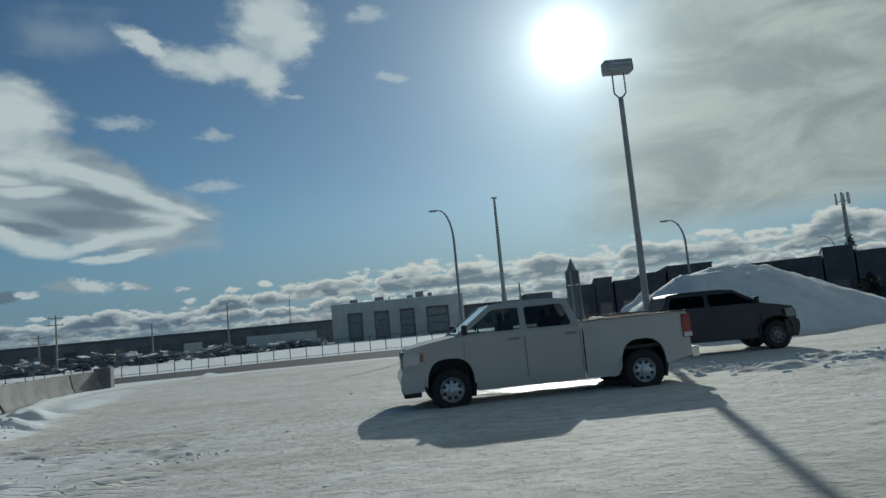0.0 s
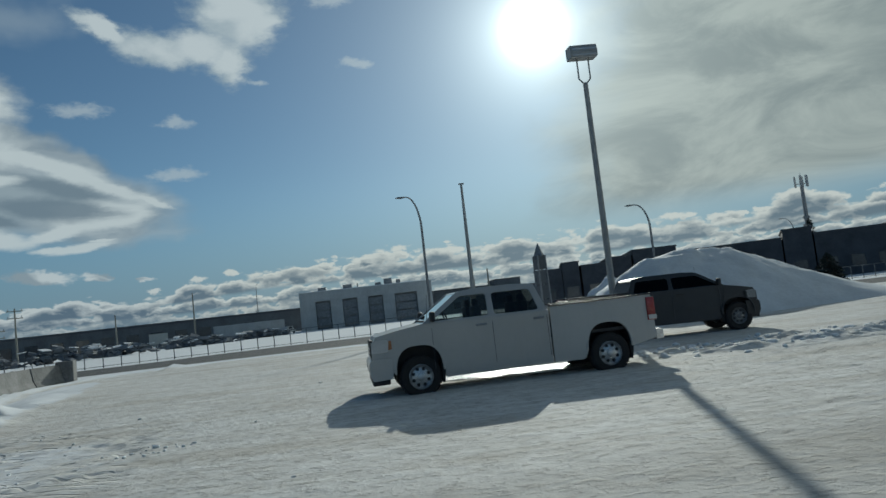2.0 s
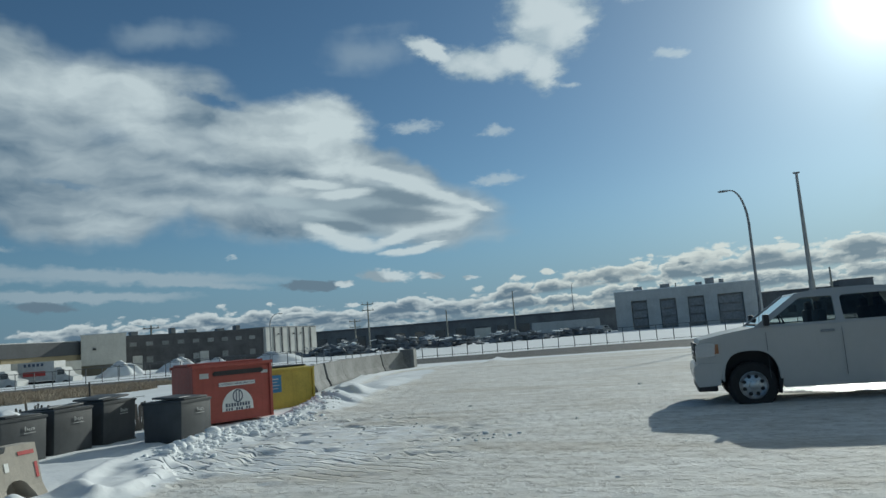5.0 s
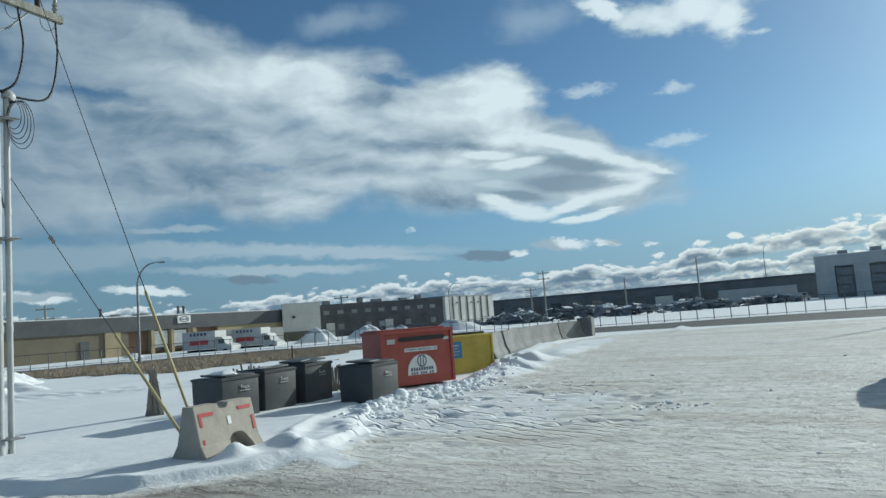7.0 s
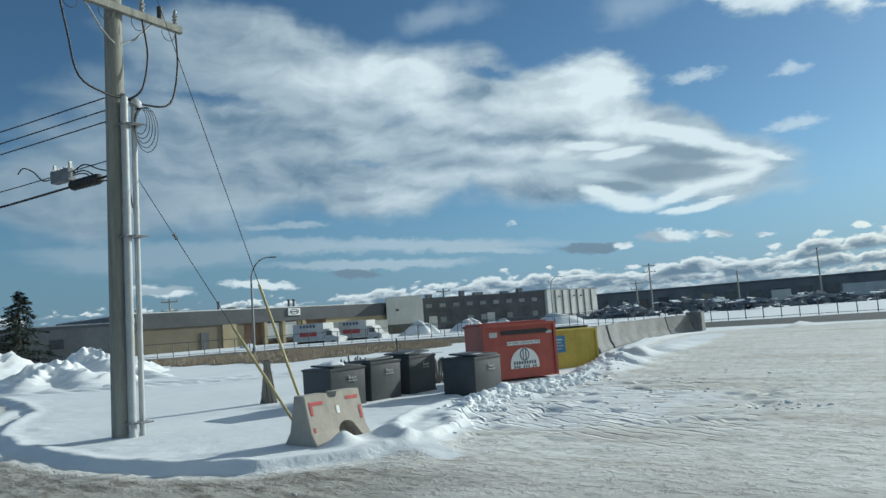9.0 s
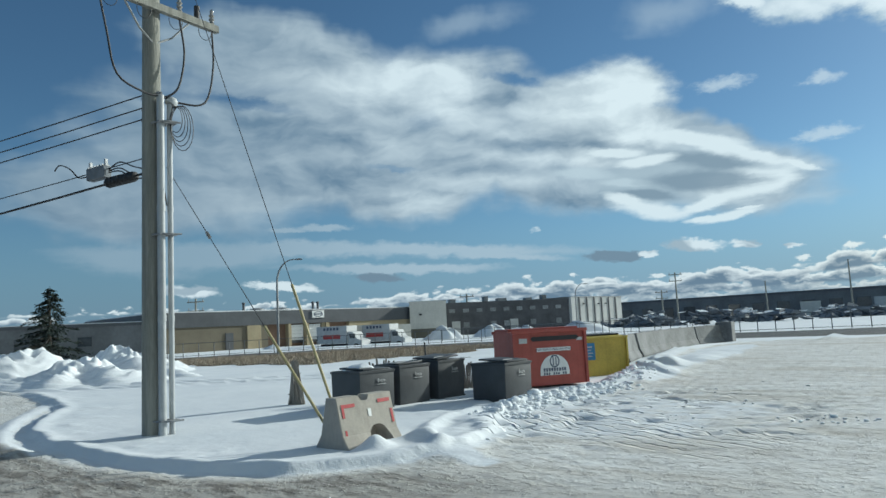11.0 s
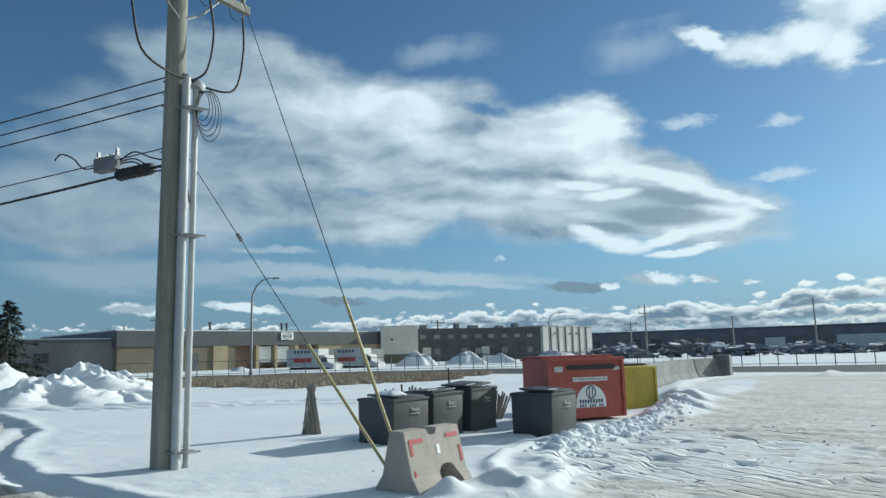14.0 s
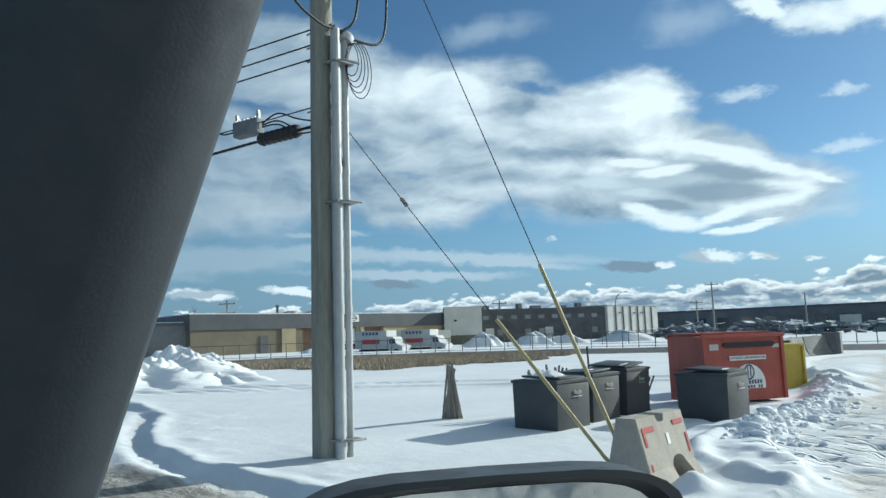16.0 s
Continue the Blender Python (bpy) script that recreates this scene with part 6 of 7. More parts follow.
def warehouse():
    m, L = between((-80.5, 33.0), (-80.0, 71.5))
    top = root("warehouse", m, "low beige warehouse with a dark roof band and loading doors", "building")
    H, D = 4.7, 24
    # wall in bays with real door openings
    doors = [(14.2, 2.9, "brown"), (17.6, 2.0, "white"), (20.3, 2.0, "white"), (23.6, 3.2, "brown")]
    x = 0.0
    for dx, w, kind in doors:
        block(top, "wall", (x + dx) / 2, D / 2, 0, dx - x, D, 2.95, M["tan"] if x == 0 else M["beige"])
        block(top, "door_recess", dx + w / 2, D / 2 + 0.35, 0, w, D - 0.7, 2.95, M["brown"])
        if kind == "white":
            dr = block(top, "loading_door", dx + w / 2, 0.28, 0.75, w - 0.2, 0.10, 2.05, M["white_sheet"], "white sectional loading door")
            for i in range(4):
                block(dr, "door_rib", dx + w / 2, 0.222, 1.15 + 0.46 * i, w - 0.24, 0.02, 0.03, M["pale_wall"])
            block(top, "dock_bumper", dx + w / 2, 0.18, 0.45, w, 0.3, 0.35, M["trim"])
        x = dx + w
    block(top, "wall", (x + L) / 2, D / 2, 0, L - x, D, 2.95, M["beige"])
    block(top, "roof_band", L / 2, D / 2, 2.95, L + 0.3, D + 0.3, H - 2.95, M["dark_band"], "dark grey metal roof band")
    block(top, "roof_snow", L / 2, D / 2 + 0.2, H, L, D - 0.4, 0.14, M["snow"])
    block(top, "corner_wall", 12.2, -0.06, 0, 1.9, 0.2, 2.93, M["beige"])
    for px in (17.2, 19.9, 23.0):
        block(top, "pilaster", px, -0.14, 0, 0.40, 0.30, 2.93, M["beige"])
    bm = B()
    box(bm, 21.6, -0.24, 4.1, 1.9, 0.10, 0.95, 0.03)
    sign = part("roof_sign", bm, M["white_sheet"], top, "white sign with a dark oval mark")
    bm = B()
    n = 20
    for i in range(n):
        a, b = 2 * math.pi * i / n, 2 * math.pi * (i + 1) / n
        prism(bm, [(21.6 + r * 1.9 * math.cos(t), 4.1 + r * math.sin(t)) for r, t in ((0.28, a), (0.28, b), (0.36, b), (0.36, a))], -0.315, -0.292, "y")
    box(bm, 21.6, -0.30, 4.1, 0.9, 0.02, 0.14)
    part("oval_mark", bm, M["print"], sign)
    block(top, "side_door", 8.9, -0.05, 0, 1.0, 0.12, 2.1, M["dark_band"])
    for vx, w in ((15.5, 1.4), (19, 1.8)):
        bm = B()
        lathe(bm, [(w * 0.4, 0), (w * 0.4, 0.25), (w * 0.7, 0.3), (w * 0.7, 0.45), (w * 0.3, 0.6)], 14, at=(vx, 5, H))
        part("roof_vent", bm, M["galv"], top, smooth=40)
    for vx in (13.0, 23.6, 24.4):
        bm = B()
        rod(bm, (vx, 4, H), (vx, 4, H + 1.1), 0.16, 0.16, 10)
        rod(bm, (vx, 4, H + 1.1), (vx, 4, H + 1.3), 0.26, 0.2, 10)
        part("flue", bm, M["dark_band"], top)
    # tall pale end
    m2, L2 = between((-79.3, 70.4), (-75.6, 74.4))
    hall = root("white_annex", m2, "tall off-white annex at the end of the warehouse", "building")
    block(hall, "wall", L2 / 2, 8, 0, L2, 16, 5.4, M["white_wall"])
    block(hall, "parapet", L2 / 2, 8, 5.4, L2 + 0.2, 16.2, 0.12, M["pale_wall"])
    block(hall, "plinth", L2 / 2, -0.06, 0, L2, 0.12, 1.4, M["tan"])
    block(hall, "wall_lamp", 1.6, -0.15, 3.4, 0.4, 0.3, 0.25, M["trim"])
    # lower wing beyond the corner
    m3, L3 = between((-92, 4), (-81.5, 33))
    wing = root("storage_wing", m3, "low grey-brown storage wing with snow on its roof", "building")
    block(wing, "wall", L3 / 2, 8, 0, L3, 16, 3.5, M["grey_wall"])
    block(wing, "roof_edge", L3 / 2, 8, 3.5, L3 + 0.2, 16.2, 0.35, M["dark_band"])
    block(wing, "roof_snow", L3 / 2, 8, 3.85, L3 - 0.4, 15.4, 0.10, M["snow"])
    for wx in (6, 12, 18, 24):
        block(wing, "window", wx, -0.04, 1.4, 1.4, 0.1, 1.0, M["window"])
    bm = B()
    box(bm, 8, 3, 4.5, 2.6, 2.0, 1.0)
    prism(bm, [(6.4, 5.0), (9.6, 5.0), (8, 5.7)], 2, 4, "y")
    part("roof_house", bm, M["grey_wall"], wing)


warehouse()


def long_dark_building():
    m, L = between((-82.6, 80.5), (-72.3, 101.2))
    top = root("long_workshop", m, "long dark brick workshop with small pale windows", "building")
    H = 5.2
    block(top, "wall", L / 2, 9, 0, L, 18, H, M["dark_wall"])
    block(top, "roof_edge", L / 2, 9, H, L + 0.2, 18.2, 0.15, M["dark_band"])
    for i in range(9):
        block(top, "window", 1.6 + 2.4 * i, -0.02, 3.7, 1.0, 0.08, 0.6, M["pale_window"])
    for i in (1, 3, 4, 6, 8):
        block(top, "window", 1.6 + 2.4 * i, -0.02, 1.2, 1.0, 0.08, 0.9, M["pale_window"])
    for i in (2.2, 12.5):
        block(top, "pale_door", i, -0.03, 0, 1.4, 0.1, 2.3, M["pale_wall"])
    for vx, w, h in ((3, 1.0, 0.7), (9, 0.7, 1.0), (12, 1.6, 0.6), (17, 1.2, 0.5), (20, 0.8, 0.9)):
        block(top, "roof_unit", vx, 4, H + 0.15, w, 1.2, h, M["galv"])
    m2, L2 = between((-71.9, 101.0), (-72.3, 117.6))
    hall = root("ribbed_hall", m2, "pale ribbed metal hall with dark ribs", "building")
    block(hall, "wall", L2 / 2, 7, 0, L2, 14, 5.5, M["pale_wall"])
    for i in range(6):
        block(hall, "rib", 2.4 + 2.4 * i, -0.08, 0.2, 0.25, 0.16, 5.2, M["dark_band"])
    for i in (1, 3, 4):
        block(hall, "wall_lamp", 1.3 + 2.4 * i, -0.14, 4.2, 0.3, 0.25, 0.2, M["trim"])
    block(hall, "roof_edge", L2 / 2, 7, 5.5, L2 + 0.2, 14.2, 0.10, M["galv"])


long_dark_building()


def far_sheds():
    m, L = between((-104, 158), (-21, 170))
    top = root("rail_sheds", m, "very long low dark shed along the horizon", "building")
    block(top, "wall", L / 2, 10, 0, L, 20, 4.9, M["grey_wall"])
    block(top, "roof", L / 2, 10, 4.9, L + 0.4, 20.4, 0.5, M["dark_band"])
    for i in range(14):
        block(top, "bay_door", 8 + 5.2 * i, -0.04, 0.3, 2.6, 0.12, 3.0, M["window"])
    block(top, "pale_bay", L - 14, -0.10, 0.0, 16, 0.2, 3.2, M["pale_wall"])
    block(top, "pale_bay", L - 34, -0.10, 0.0, 4, 0.2, 3.0, M["white_wall"])
    m, L = between((-190, 120), (-106, 158))
    top = root("rail_sheds", m, "low dark shed on the horizon beyond the road", "building")
    block(top, "wall", L / 2, 10, 0, L, 20, 4.2, M["grey_wall"])
    block(top, "roof", L / 2, 10, 4.2, L + 0.4, 20.4, 0.4, M["dark_band"])


far_sheds()


def pale_hall():
    m, L = between((-18.9, 138.7), (6.9, 139.8))
    top = root("pale_hall", m, "pale industrial hall with tall recessed bays", "building")
    H, D = 7.4, 20
    bays = [3.0, 8.2, 13.2, 18.4]
    x = 0.0
    for b in bays:
        w = 2.9 if b < 18 else 4.4
        block(top, "wall", (x + b) / 2, D / 2, 0, b - x, D, H - 1.9, M["pale_wall"])
        block(top, "bay", b + w / 2, D / 2 + 0.6, 0, w, D - 1.2, H - 1.9, M["pale_window"])
        for j in range(3):
            block(top, "bay_window", b + w / 2, 0.55, 0.8 + 1.5 * j, w - 0.3, 0.14, 1.3, M["bay_glass"])
        x = b + w
    block(top, "wall", (x + L) / 2, D / 2, 0, L - x, D, H - 1.9, M["pale_wall"])
    block(top, "upper_wall", L / 2, D / 2, H - 1.9, L, D, 1.9, M["pale_wall"])
    block(top, "roof_snow", L / 2, D / 2, H, L + 0.2, D + 0.2, 0.12, M["snow"])
    for vx, w, h in ((4.2, 1.6, 0.8), (9.3, 1.8, 0.9), (15.5, 1.2, 0.7), (17.5, 1.6, 1.3), (19.6, 0.8, 0.9)):
        block(top, "roof_unit", vx, 5, H + 0.12, w, 1.4, h, M["galv"])


pale_hall()


def dark_block(name, x, y, yaw, pieces, label, mat="grey_wall"):
    """A dark building of stepped pieces: (offset, width, depth, height)."""
    top = root(name, pose(x, y, 0, 0, 0, yaw), label, "building")
    for i, (o, w, d, h) in enumerate(pieces):
        block(top, "wall", o + w / 2, d / 2, 0, w, d, h, M[mat])
        block(top, "parapet", o + w / 2, d / 2, h, w + 0.2, d + 0.2, 0.18, M["dark_band"])
        n = max(1, int(w / 3))
        for j in range(n):
            wb = block(top, "window", o + (j + 0.5) * w / n, -0.03, 1.1, 1.5, 0.1, 1.4, M["window"])
    return top


dark_block("shop_block", 18.4, 93.2, -12, [(0, 3.6, 14, 4.9), (3.7, 2.2, 14, 5.6), (6.2, 3.2, 14, 5.0), (9.7, 3.0, 14, 5.6), (13.0, 5.5, 14, 6.2), (18.7, 7, 12, 5.4)], "dark stepped shop block with flat parapets", "dark_wall")
dark_block("mall_block", 43, 92, -28, [(0, 8, 14, 5.6), (8.2, 3.4, 14, 6.6), (11.8, 9, 14, 5.7), (21, 26, 14, 6.2)], "long dark flat-roofed shopping block", "dark_wall")
dark_block("low_store", 8, 160, 0, [(0, 14, 12, 5.5), (14.2, 6, 12, 6.6), (21, 12, 12, 4.8)], "low dark store on the far side of the plain")


def spire():
    top = root("clock_spire", pose(12.75, 61.5, 0, 0, 0, 20), "slender pale sign tower with a pointed top", "tower")
    for sx in (-0.42, 0.42):
        for sy in (-0.42, 0.42):
            bm = B()
            rod(bm, (sx, sy, 0), (sx * 0.9, sy * 0.9, 5.2), 0.09, 0.08, 6)
            part("corner_post", bm, M["galv"], top)
    for z in (0.1, 1.4, 2.7, 4.0):
        bm = B()
        box(bm, 0, 0, z + 0.6, 0.80, 0.80, 1.22, 0.02)
        part("sign_panel", bm, M["grey_wall"], top)
    bm = B()
    rod(bm, (0, 0, 5.15), (0, 0, 6.3), 0.56, 0.03, 4)
    part("pointed_cap", bm, M["galv"], top)


spire()


# ---- box trucks, yard heaps and scrap ----
def box_truck(m, label):
    top = root("box_truck", m, label, "box truck", "parked box trucks")
    block(top, "cargo_box", -0.4, 0, 0.85, 3.9, 2.2, 1.9, M["box_paint"])
    st = block(top, "side_stripe", -0.4, -1.115, 1.35, 2.2, 0.02, 0.46, M["red_band"], "red stripe")
    for i in range(5):
        block(top, "lettering", -1.3 + 0.42 * i, -1.118, 2.3, 0.26, 0.02, 0.30, M["print"])
    bm = B()
    prism(bm, [(1.6, 0.5), (3.3, 0.5), (3.35, 1.1), (2.7, 1.3), (2.2, 2.05), (1.6, 2.1)], -0.95, 0.95, "y")
    soften(bm, 0.06)
    cab = part("cab", bm, M["box_paint"], top, smooth=40)
    block(cab, "cab_window", 2.15, -0.965, 1.35, 0.7, 0.02, 0.5, M["window"])
    tyre = wheel_meshes("dark")[0]
    for ax in (-1.4, 2.6):
        for s in (-1, 1):
            share("wheel", tyre, top, pose(ax, s * 0.85, 0.395, 0, 0, 0 if s > 0 else 180))
    block(top, "chassis", 0.3, 0, 0.5, 5.2, 0.8, 0.3, M["trim"])
    return top


box_truck(pose(-65.2, 47.3, -0.55, 0, 0, 22), "white box truck with a red stripe, parked in the yard")
box_truck(pose(-64.0, 52.4, -0.55, 0, 0, 22), "white box truck with red stripe beside a snow mound")
for x, y, w, h in ((-64.5, 56.0, 1.6, 2.1), (-66.5, 50.4, 1.4, 2.2)):
    bm = B()
    box(bm, 0, 0, h / 2, w, 1.8, h, 0.03)
    single("utility_trailer", bm, M["white_wall"], pose(x, y, 0, 0, 0, 240), "small enclosed pale cargo trailer", "trailer", "yard trailers")
for x, y, rx, ry, h, s in ((-62.5, 61.0, 3.0, 2.4, 1.7, 1), (-59.5, 66.5, 3.6, 2.6, 1.6, 2), (-57.5, 70, 3, 2.2, 1.2, 5), (-53, 76, 5, 3, 1.3, 6), (24.0, 78.0, 4.0, 3.0, 2.9, 7), (-70.5, 42.0, 1.6, 1.2, 0.5, 9)):
    single("snow_mound", heap(B(), rx, ry, h, 12, 0.3, s), M["old_snow"], pose(x, y, 0), "mound of ploughed snow in the yard", "snow mound", "yard snow mounds", smooth=60)


def scrap_heap(x, y, w, d, h, seed):
    rng = random.Random(seed)
    top = root("scrap_heap", pose(x, y, 0, 0, 0, rng.uniform(0, 180)), "low heap of dark steel scrap dusted with snow", "scrap heap", "scrap heaps")
    bm = B()
    for i in range(46):
        a = Vector((rng.gauss(0, w * 0.30), rng.gauss(0, d * 0.3), 0))
        z = max(0.15, h * (1 - (abs(a.x) / w + abs(a.y) / d)) * rng.uniform(0.3, 1.0))
        box(bm, 0, 0, 0, rng.uniform(0.6, 3.0), rng.uniform(0.2, 1.2), rng.uniform(0.1, 0.5), 0, pose(a.x, a.y, z, rng.uniform(-25, 25), rng.uniform(-25, 25), rng.uniform(0, 180)))
    part("scrap", bm, M["scrap"], top, kind="stuff")
    bm = B()
    for i in range(9):
        a = (rng.gauss(0, w * 0.28), rng.gauss(0, d * 0.28))
        box(bm, 0, 0, 0, rng.uniform(0.6, 1.8), rng.uniform(0.4, 1.2), 0.10, 0.02, pose(a[0], a[1], h * rng.uniform(0.5, 0.9), rng.uniform(-14, 14), rng.uniform(-14, 14), rng.uniform(0, 180)))
    part("snow_patch", bm, M["snow"], top, kind="stuff")


for i, q in enumerate(((-52, 92, 7, 3, 1.9), (-45, 96, 8, 3, 2.2), (-38, 100, 8, 3, 1.8), (-60, 100, 7, 3, 1.8), (-30, 108, 9, 3, 1.6), (-47, 112, 9, 3, 2.4), (-36, 120, 9, 3, 2.0), (-64, 116, 6, 3, 2.2), (-24, 122, 8, 3, 1.4))):
    scrap_heap(*q, seed=i)


def parked_car(x, y, yaw, mat, label):
    top = root("parked_car", pose(x, y, 0, 0, 0, yaw), label, "car", "cars in the far yard")
    bm = B()
    prism(bm, [(-2.1, 0.35), (2.1, 0.35), (2.15, 0.75), (1.2, 0.9), (0.6, 1.4), (-1.1, 1.42), (-1.9, 0.95), (-2.15, 0.85)], -0.85, 0.85, "y")
    soften(bm, 0.06)
    part("body", bm, mat, top, smooth=40)
    block(top, "side_windows", -0.25, 0, 0.95, 1.5, 1.72, 0.36, M["window"])
    tyre = TYRE
    for ax in (-1.3, 1.3):
        for s in (-1, 1):
            share("wheel", tyre, top, pose(ax, s * 0.75, 0.33, 0, 0, 0 if s > 0 else 180) @ Matrix.Diagonal((0.82, 0.82, 0.82, 1)))
    return top


TYRE = wheel_meshes("dark")[0]
for i, (x, y, c) in enumerate(((-40, 128, "pale_wall"), (-33, 130, "white_wall"), (-52, 126, "black_paint"), (-26, 131, "dark_band"), (-60, 124, "white_wall"), (-21, 134, "pale_wall"))):
    parked_car(x, y, 15 * i, M[c], "parked car far off in the works yard")


# ---- fences ----
def rail_fence(pts, h, gap, label):
    top = root("road_fence", Matrix.Identity(4), label, "fence")
    bm = B()
    rod(bm, (0, 0, -0.1), (0, 0, h), 0.035, 0.035, 6)
    me = finish(bm, "post", M["fence_steel"])
    for z, r in ((h, 0.028), (h * 0.12, 0.020)):
        bm = B()
        sweep(bm, [(x, y, ground_z(x, y) * 0 + z) for x, y in pts], r, 6)
        part("rail", bm, M["fence_steel"], top)
    for (ax, ay), (bx, by) in zip(pts, pts[1:]):
        d = math.hypot(bx - ax, by - ay)
        n = max(1, round(d / gap))
        for i in range(n):
            share("post", me, top, pose(ax + (bx - ax) * i / n, ay + (by - ay) * i / n, 0))
    return top


rail_fence([(62, 64), (30, 60.5), (5, 57.8), (-13.5, 55.4), (-22.5, 52.2), (-34, 50.6), (-44, 47.5), (-51, 42.5), (-57, 34), (-62, 25)], 1.22, 1.25, "long dark steel railing along the far side of the road")
rail_fence([(-31, 62), (-40, 61), (-50, 58), (-57, 52)], 1.3, 2.6, "second steel railing around the works yard")


def field_rails():
    top = root("timber_fence", pose(30, 40, 0, 0, 0, 20), "dark two-rail timber fence in the snow", "fence")
    for i in range(6):
        block(top, "post", 2.4 * i, 0, 0, 0.12, 0.12, 1.0, M["dark_wall"])
    for z in (0.45, 0.85):
        block(top, "rail", 6, 0, z, 12.2, 0.06, 0.12, M["dark_wall"])


field_rails()


# ---- trees and grass ----
def spruce(m, h, r, label, seed):
    """Trunk, limbs, and drooping sprays of needles."""
    rng = random.Random(seed)
    top = root("spruce_tree", m, label, "tree", "spruce trees")
    bm = B()
    rod(bm, (0, 0, 0), (0, 0, h), r * 0.07, 0.01, 8)
    part("trunk", bm, M["bark"], top)
    verts, faces = [], []
    limbs = B()
    z = h * 0.06
    while z < h * 0.98:
        u = z / h
        reach = r * (1 - u) ** 0.85 * rng.uniform(0.75, 1.12) + 0.08
        a = rng.uniform(0, 6.283)
        way = Vector((math.cos(a), math.sin(a), 0))
        tip = Vector((0, 0, z)) + way * reach + Vector((0, 0, -reach * 0.28 + 0.12 * reach * rng.uniform(-1, 1)))
        root_pt = Vector((0, 0, z))
        rod(limbs, root_pt, tip, 0.012 + 0.02 * (1 - u), 0.004, 4, False)
        n = int(14 + reach * 24)
        side = Vector((-way.y, way.x, 0))
        for i in range(n):
            t = rng.uniform(0.15, 1.0)
            c = root_pt.lerp(tip, t) + side * rng.gauss(0, 0.10 * reach + 0.04) + Vector((0, 0, rng.gauss(-0.05, 0.05)))
            s = rng.uniform(0.10, 0.22) * (0.6 + 0.5 * r / 3)
            d = (way + side * rng.uniform(-0.9, 0.9) + Vector((0, 0, rng.uniform(-0.9, 0.1)))).normalized()
            p = d.cross(Vector((rng.uniform(-1, 1), rng.uniform(-1, 1), 1))).normalized()
            k = len(verts)
            verts += [c - p * s * 0.35, c + d * s * 1.3, c + p * s * 0.35]
            faces.append((k, k + 1, k + 2))
        z += h * 0.0085 * (1 - 0.3 * u) + 0.01
    part("limbs", limbs, M["bark"], top, kind="stuff")
    me = bpy.data.meshes.new("crown")
    me.from_pydata([tuple(v) for v in verts], [], faces)
    me.materials.append(M["needles"])
    share("crown", me, top)
    return top


spruce(pose(-58.0, 15.9, 0, 0, 0, 0), 6.0, 3.3, "dark green spruce tree beside the snow banks", 3)
spruce(pose(32.6, 51.6, 0, 0, 0, 0), 2.6, 1.7, "dark spruce tree beyond the snow heap", 5)
spruce(pose(62, 101, 0, 0, 0, 0), 9.0, 2.6, "tall dark spruce behind the shopping block", 8)
spruce(pose(34.4, 54.0, 0, 0, 0, 0), 1.9, 1.3, "small dark spruce by the timber fence", 9)


def bare_tree(x, y, h, seed):
    rng = random.Random(seed)
    bm = B()

    def grow(p, d, l, r, depth):
        q = p + d * l
        rod(bm, p, q, r, r * 0.65, 4, False)
        if depth:
            for _ in range(rng.choice((2, 3, 3))):
                grow(p.lerp(q, rng.uniform(0.55, 1.0)), (d + Vector((rng.gauss(0, 0.42), rng.gauss(0, 0.42), rng.uniform(0.0, 0.35)))).normalized(), l * rng.uniform(0.55, 0.8), r * 0.6, depth - 1)
    grow(Vector((0, 0, 0)), Vector((0, 0, 1)), h * 0.32, h * 0.022, 4)
    return single("bare_tree", bm, M["twig"], pose(x, y, 0), "leafless grey-brown tree far across the plain", "tree", "bare trees")


for i in range(26):
    rng = random.Random(100 + i)
    az = radians(-34 + i * 2.05 + rng.uniform(-0.8, 0.8))
    rr = rng.uniform(175, 215)
    bare_tree(rr * math.sin(az), rr * math.cos(az), rng.uniform(4.5, 8.0), i)
for i, (x, y, h) in enumerate(((-96, 40, 8.5), (-94, 44, 7), (-86, 118, 8))):
    bare_tree(x, y, h, 60 + i)


def dry_grass():
    rng = random.Random(4)
    verts, faces = [], []
    xs, ys = np.random.RandomState(6).uniform(-64, -27, 200000), np.random.RandomState(7).uniform(16, 42, 200000)
    keep = inside(xs, ys, MEADOW) & (to_line(xs, ys, MEADOW + MEADOW[:1]) > 1.2 + 2.6 * fbm(xs * 0.5, ys * 0.5, 3, 43)) & (to_line(xs, ys, ROAD) > 7.6) & (fbm(xs * 0.35, ys * 0.35, 3, 41) > -0.32)
    xs, ys = xs[keep][:60000], ys[keep][:60000]
    zs = ground_height(xs, ys)
    for x, y, z in zip(xs.tolist(), ys.tolist(), zs.tolist()):
        h, a = rng.uniform(0.06, 0.26) * (0.5 + rng.random()), rng.uniform(0, 6.283)
        w = 0.026
        dx, dy = math.cos(a), math.sin(a)
        k = len(verts)
        verts += [(x - dx * w, y - dy * w, z), (x + dx * w, y + dy * w, z), (x + rng.gauss(0, 0.14), y + rng.gauss(0, 0.14), z + h)]
        faces.append((k, k + 1, k + 2))
    me = bpy.data.meshes.new("dry_grass")
    me.from_pydata(verts, [], faces)
    me.materials.append(M["straw"])
    tagged(new("dry_grass", me), "strip of tall dry straw-coloured grass along the road", "grass", kind="stuff")


dry_grass()


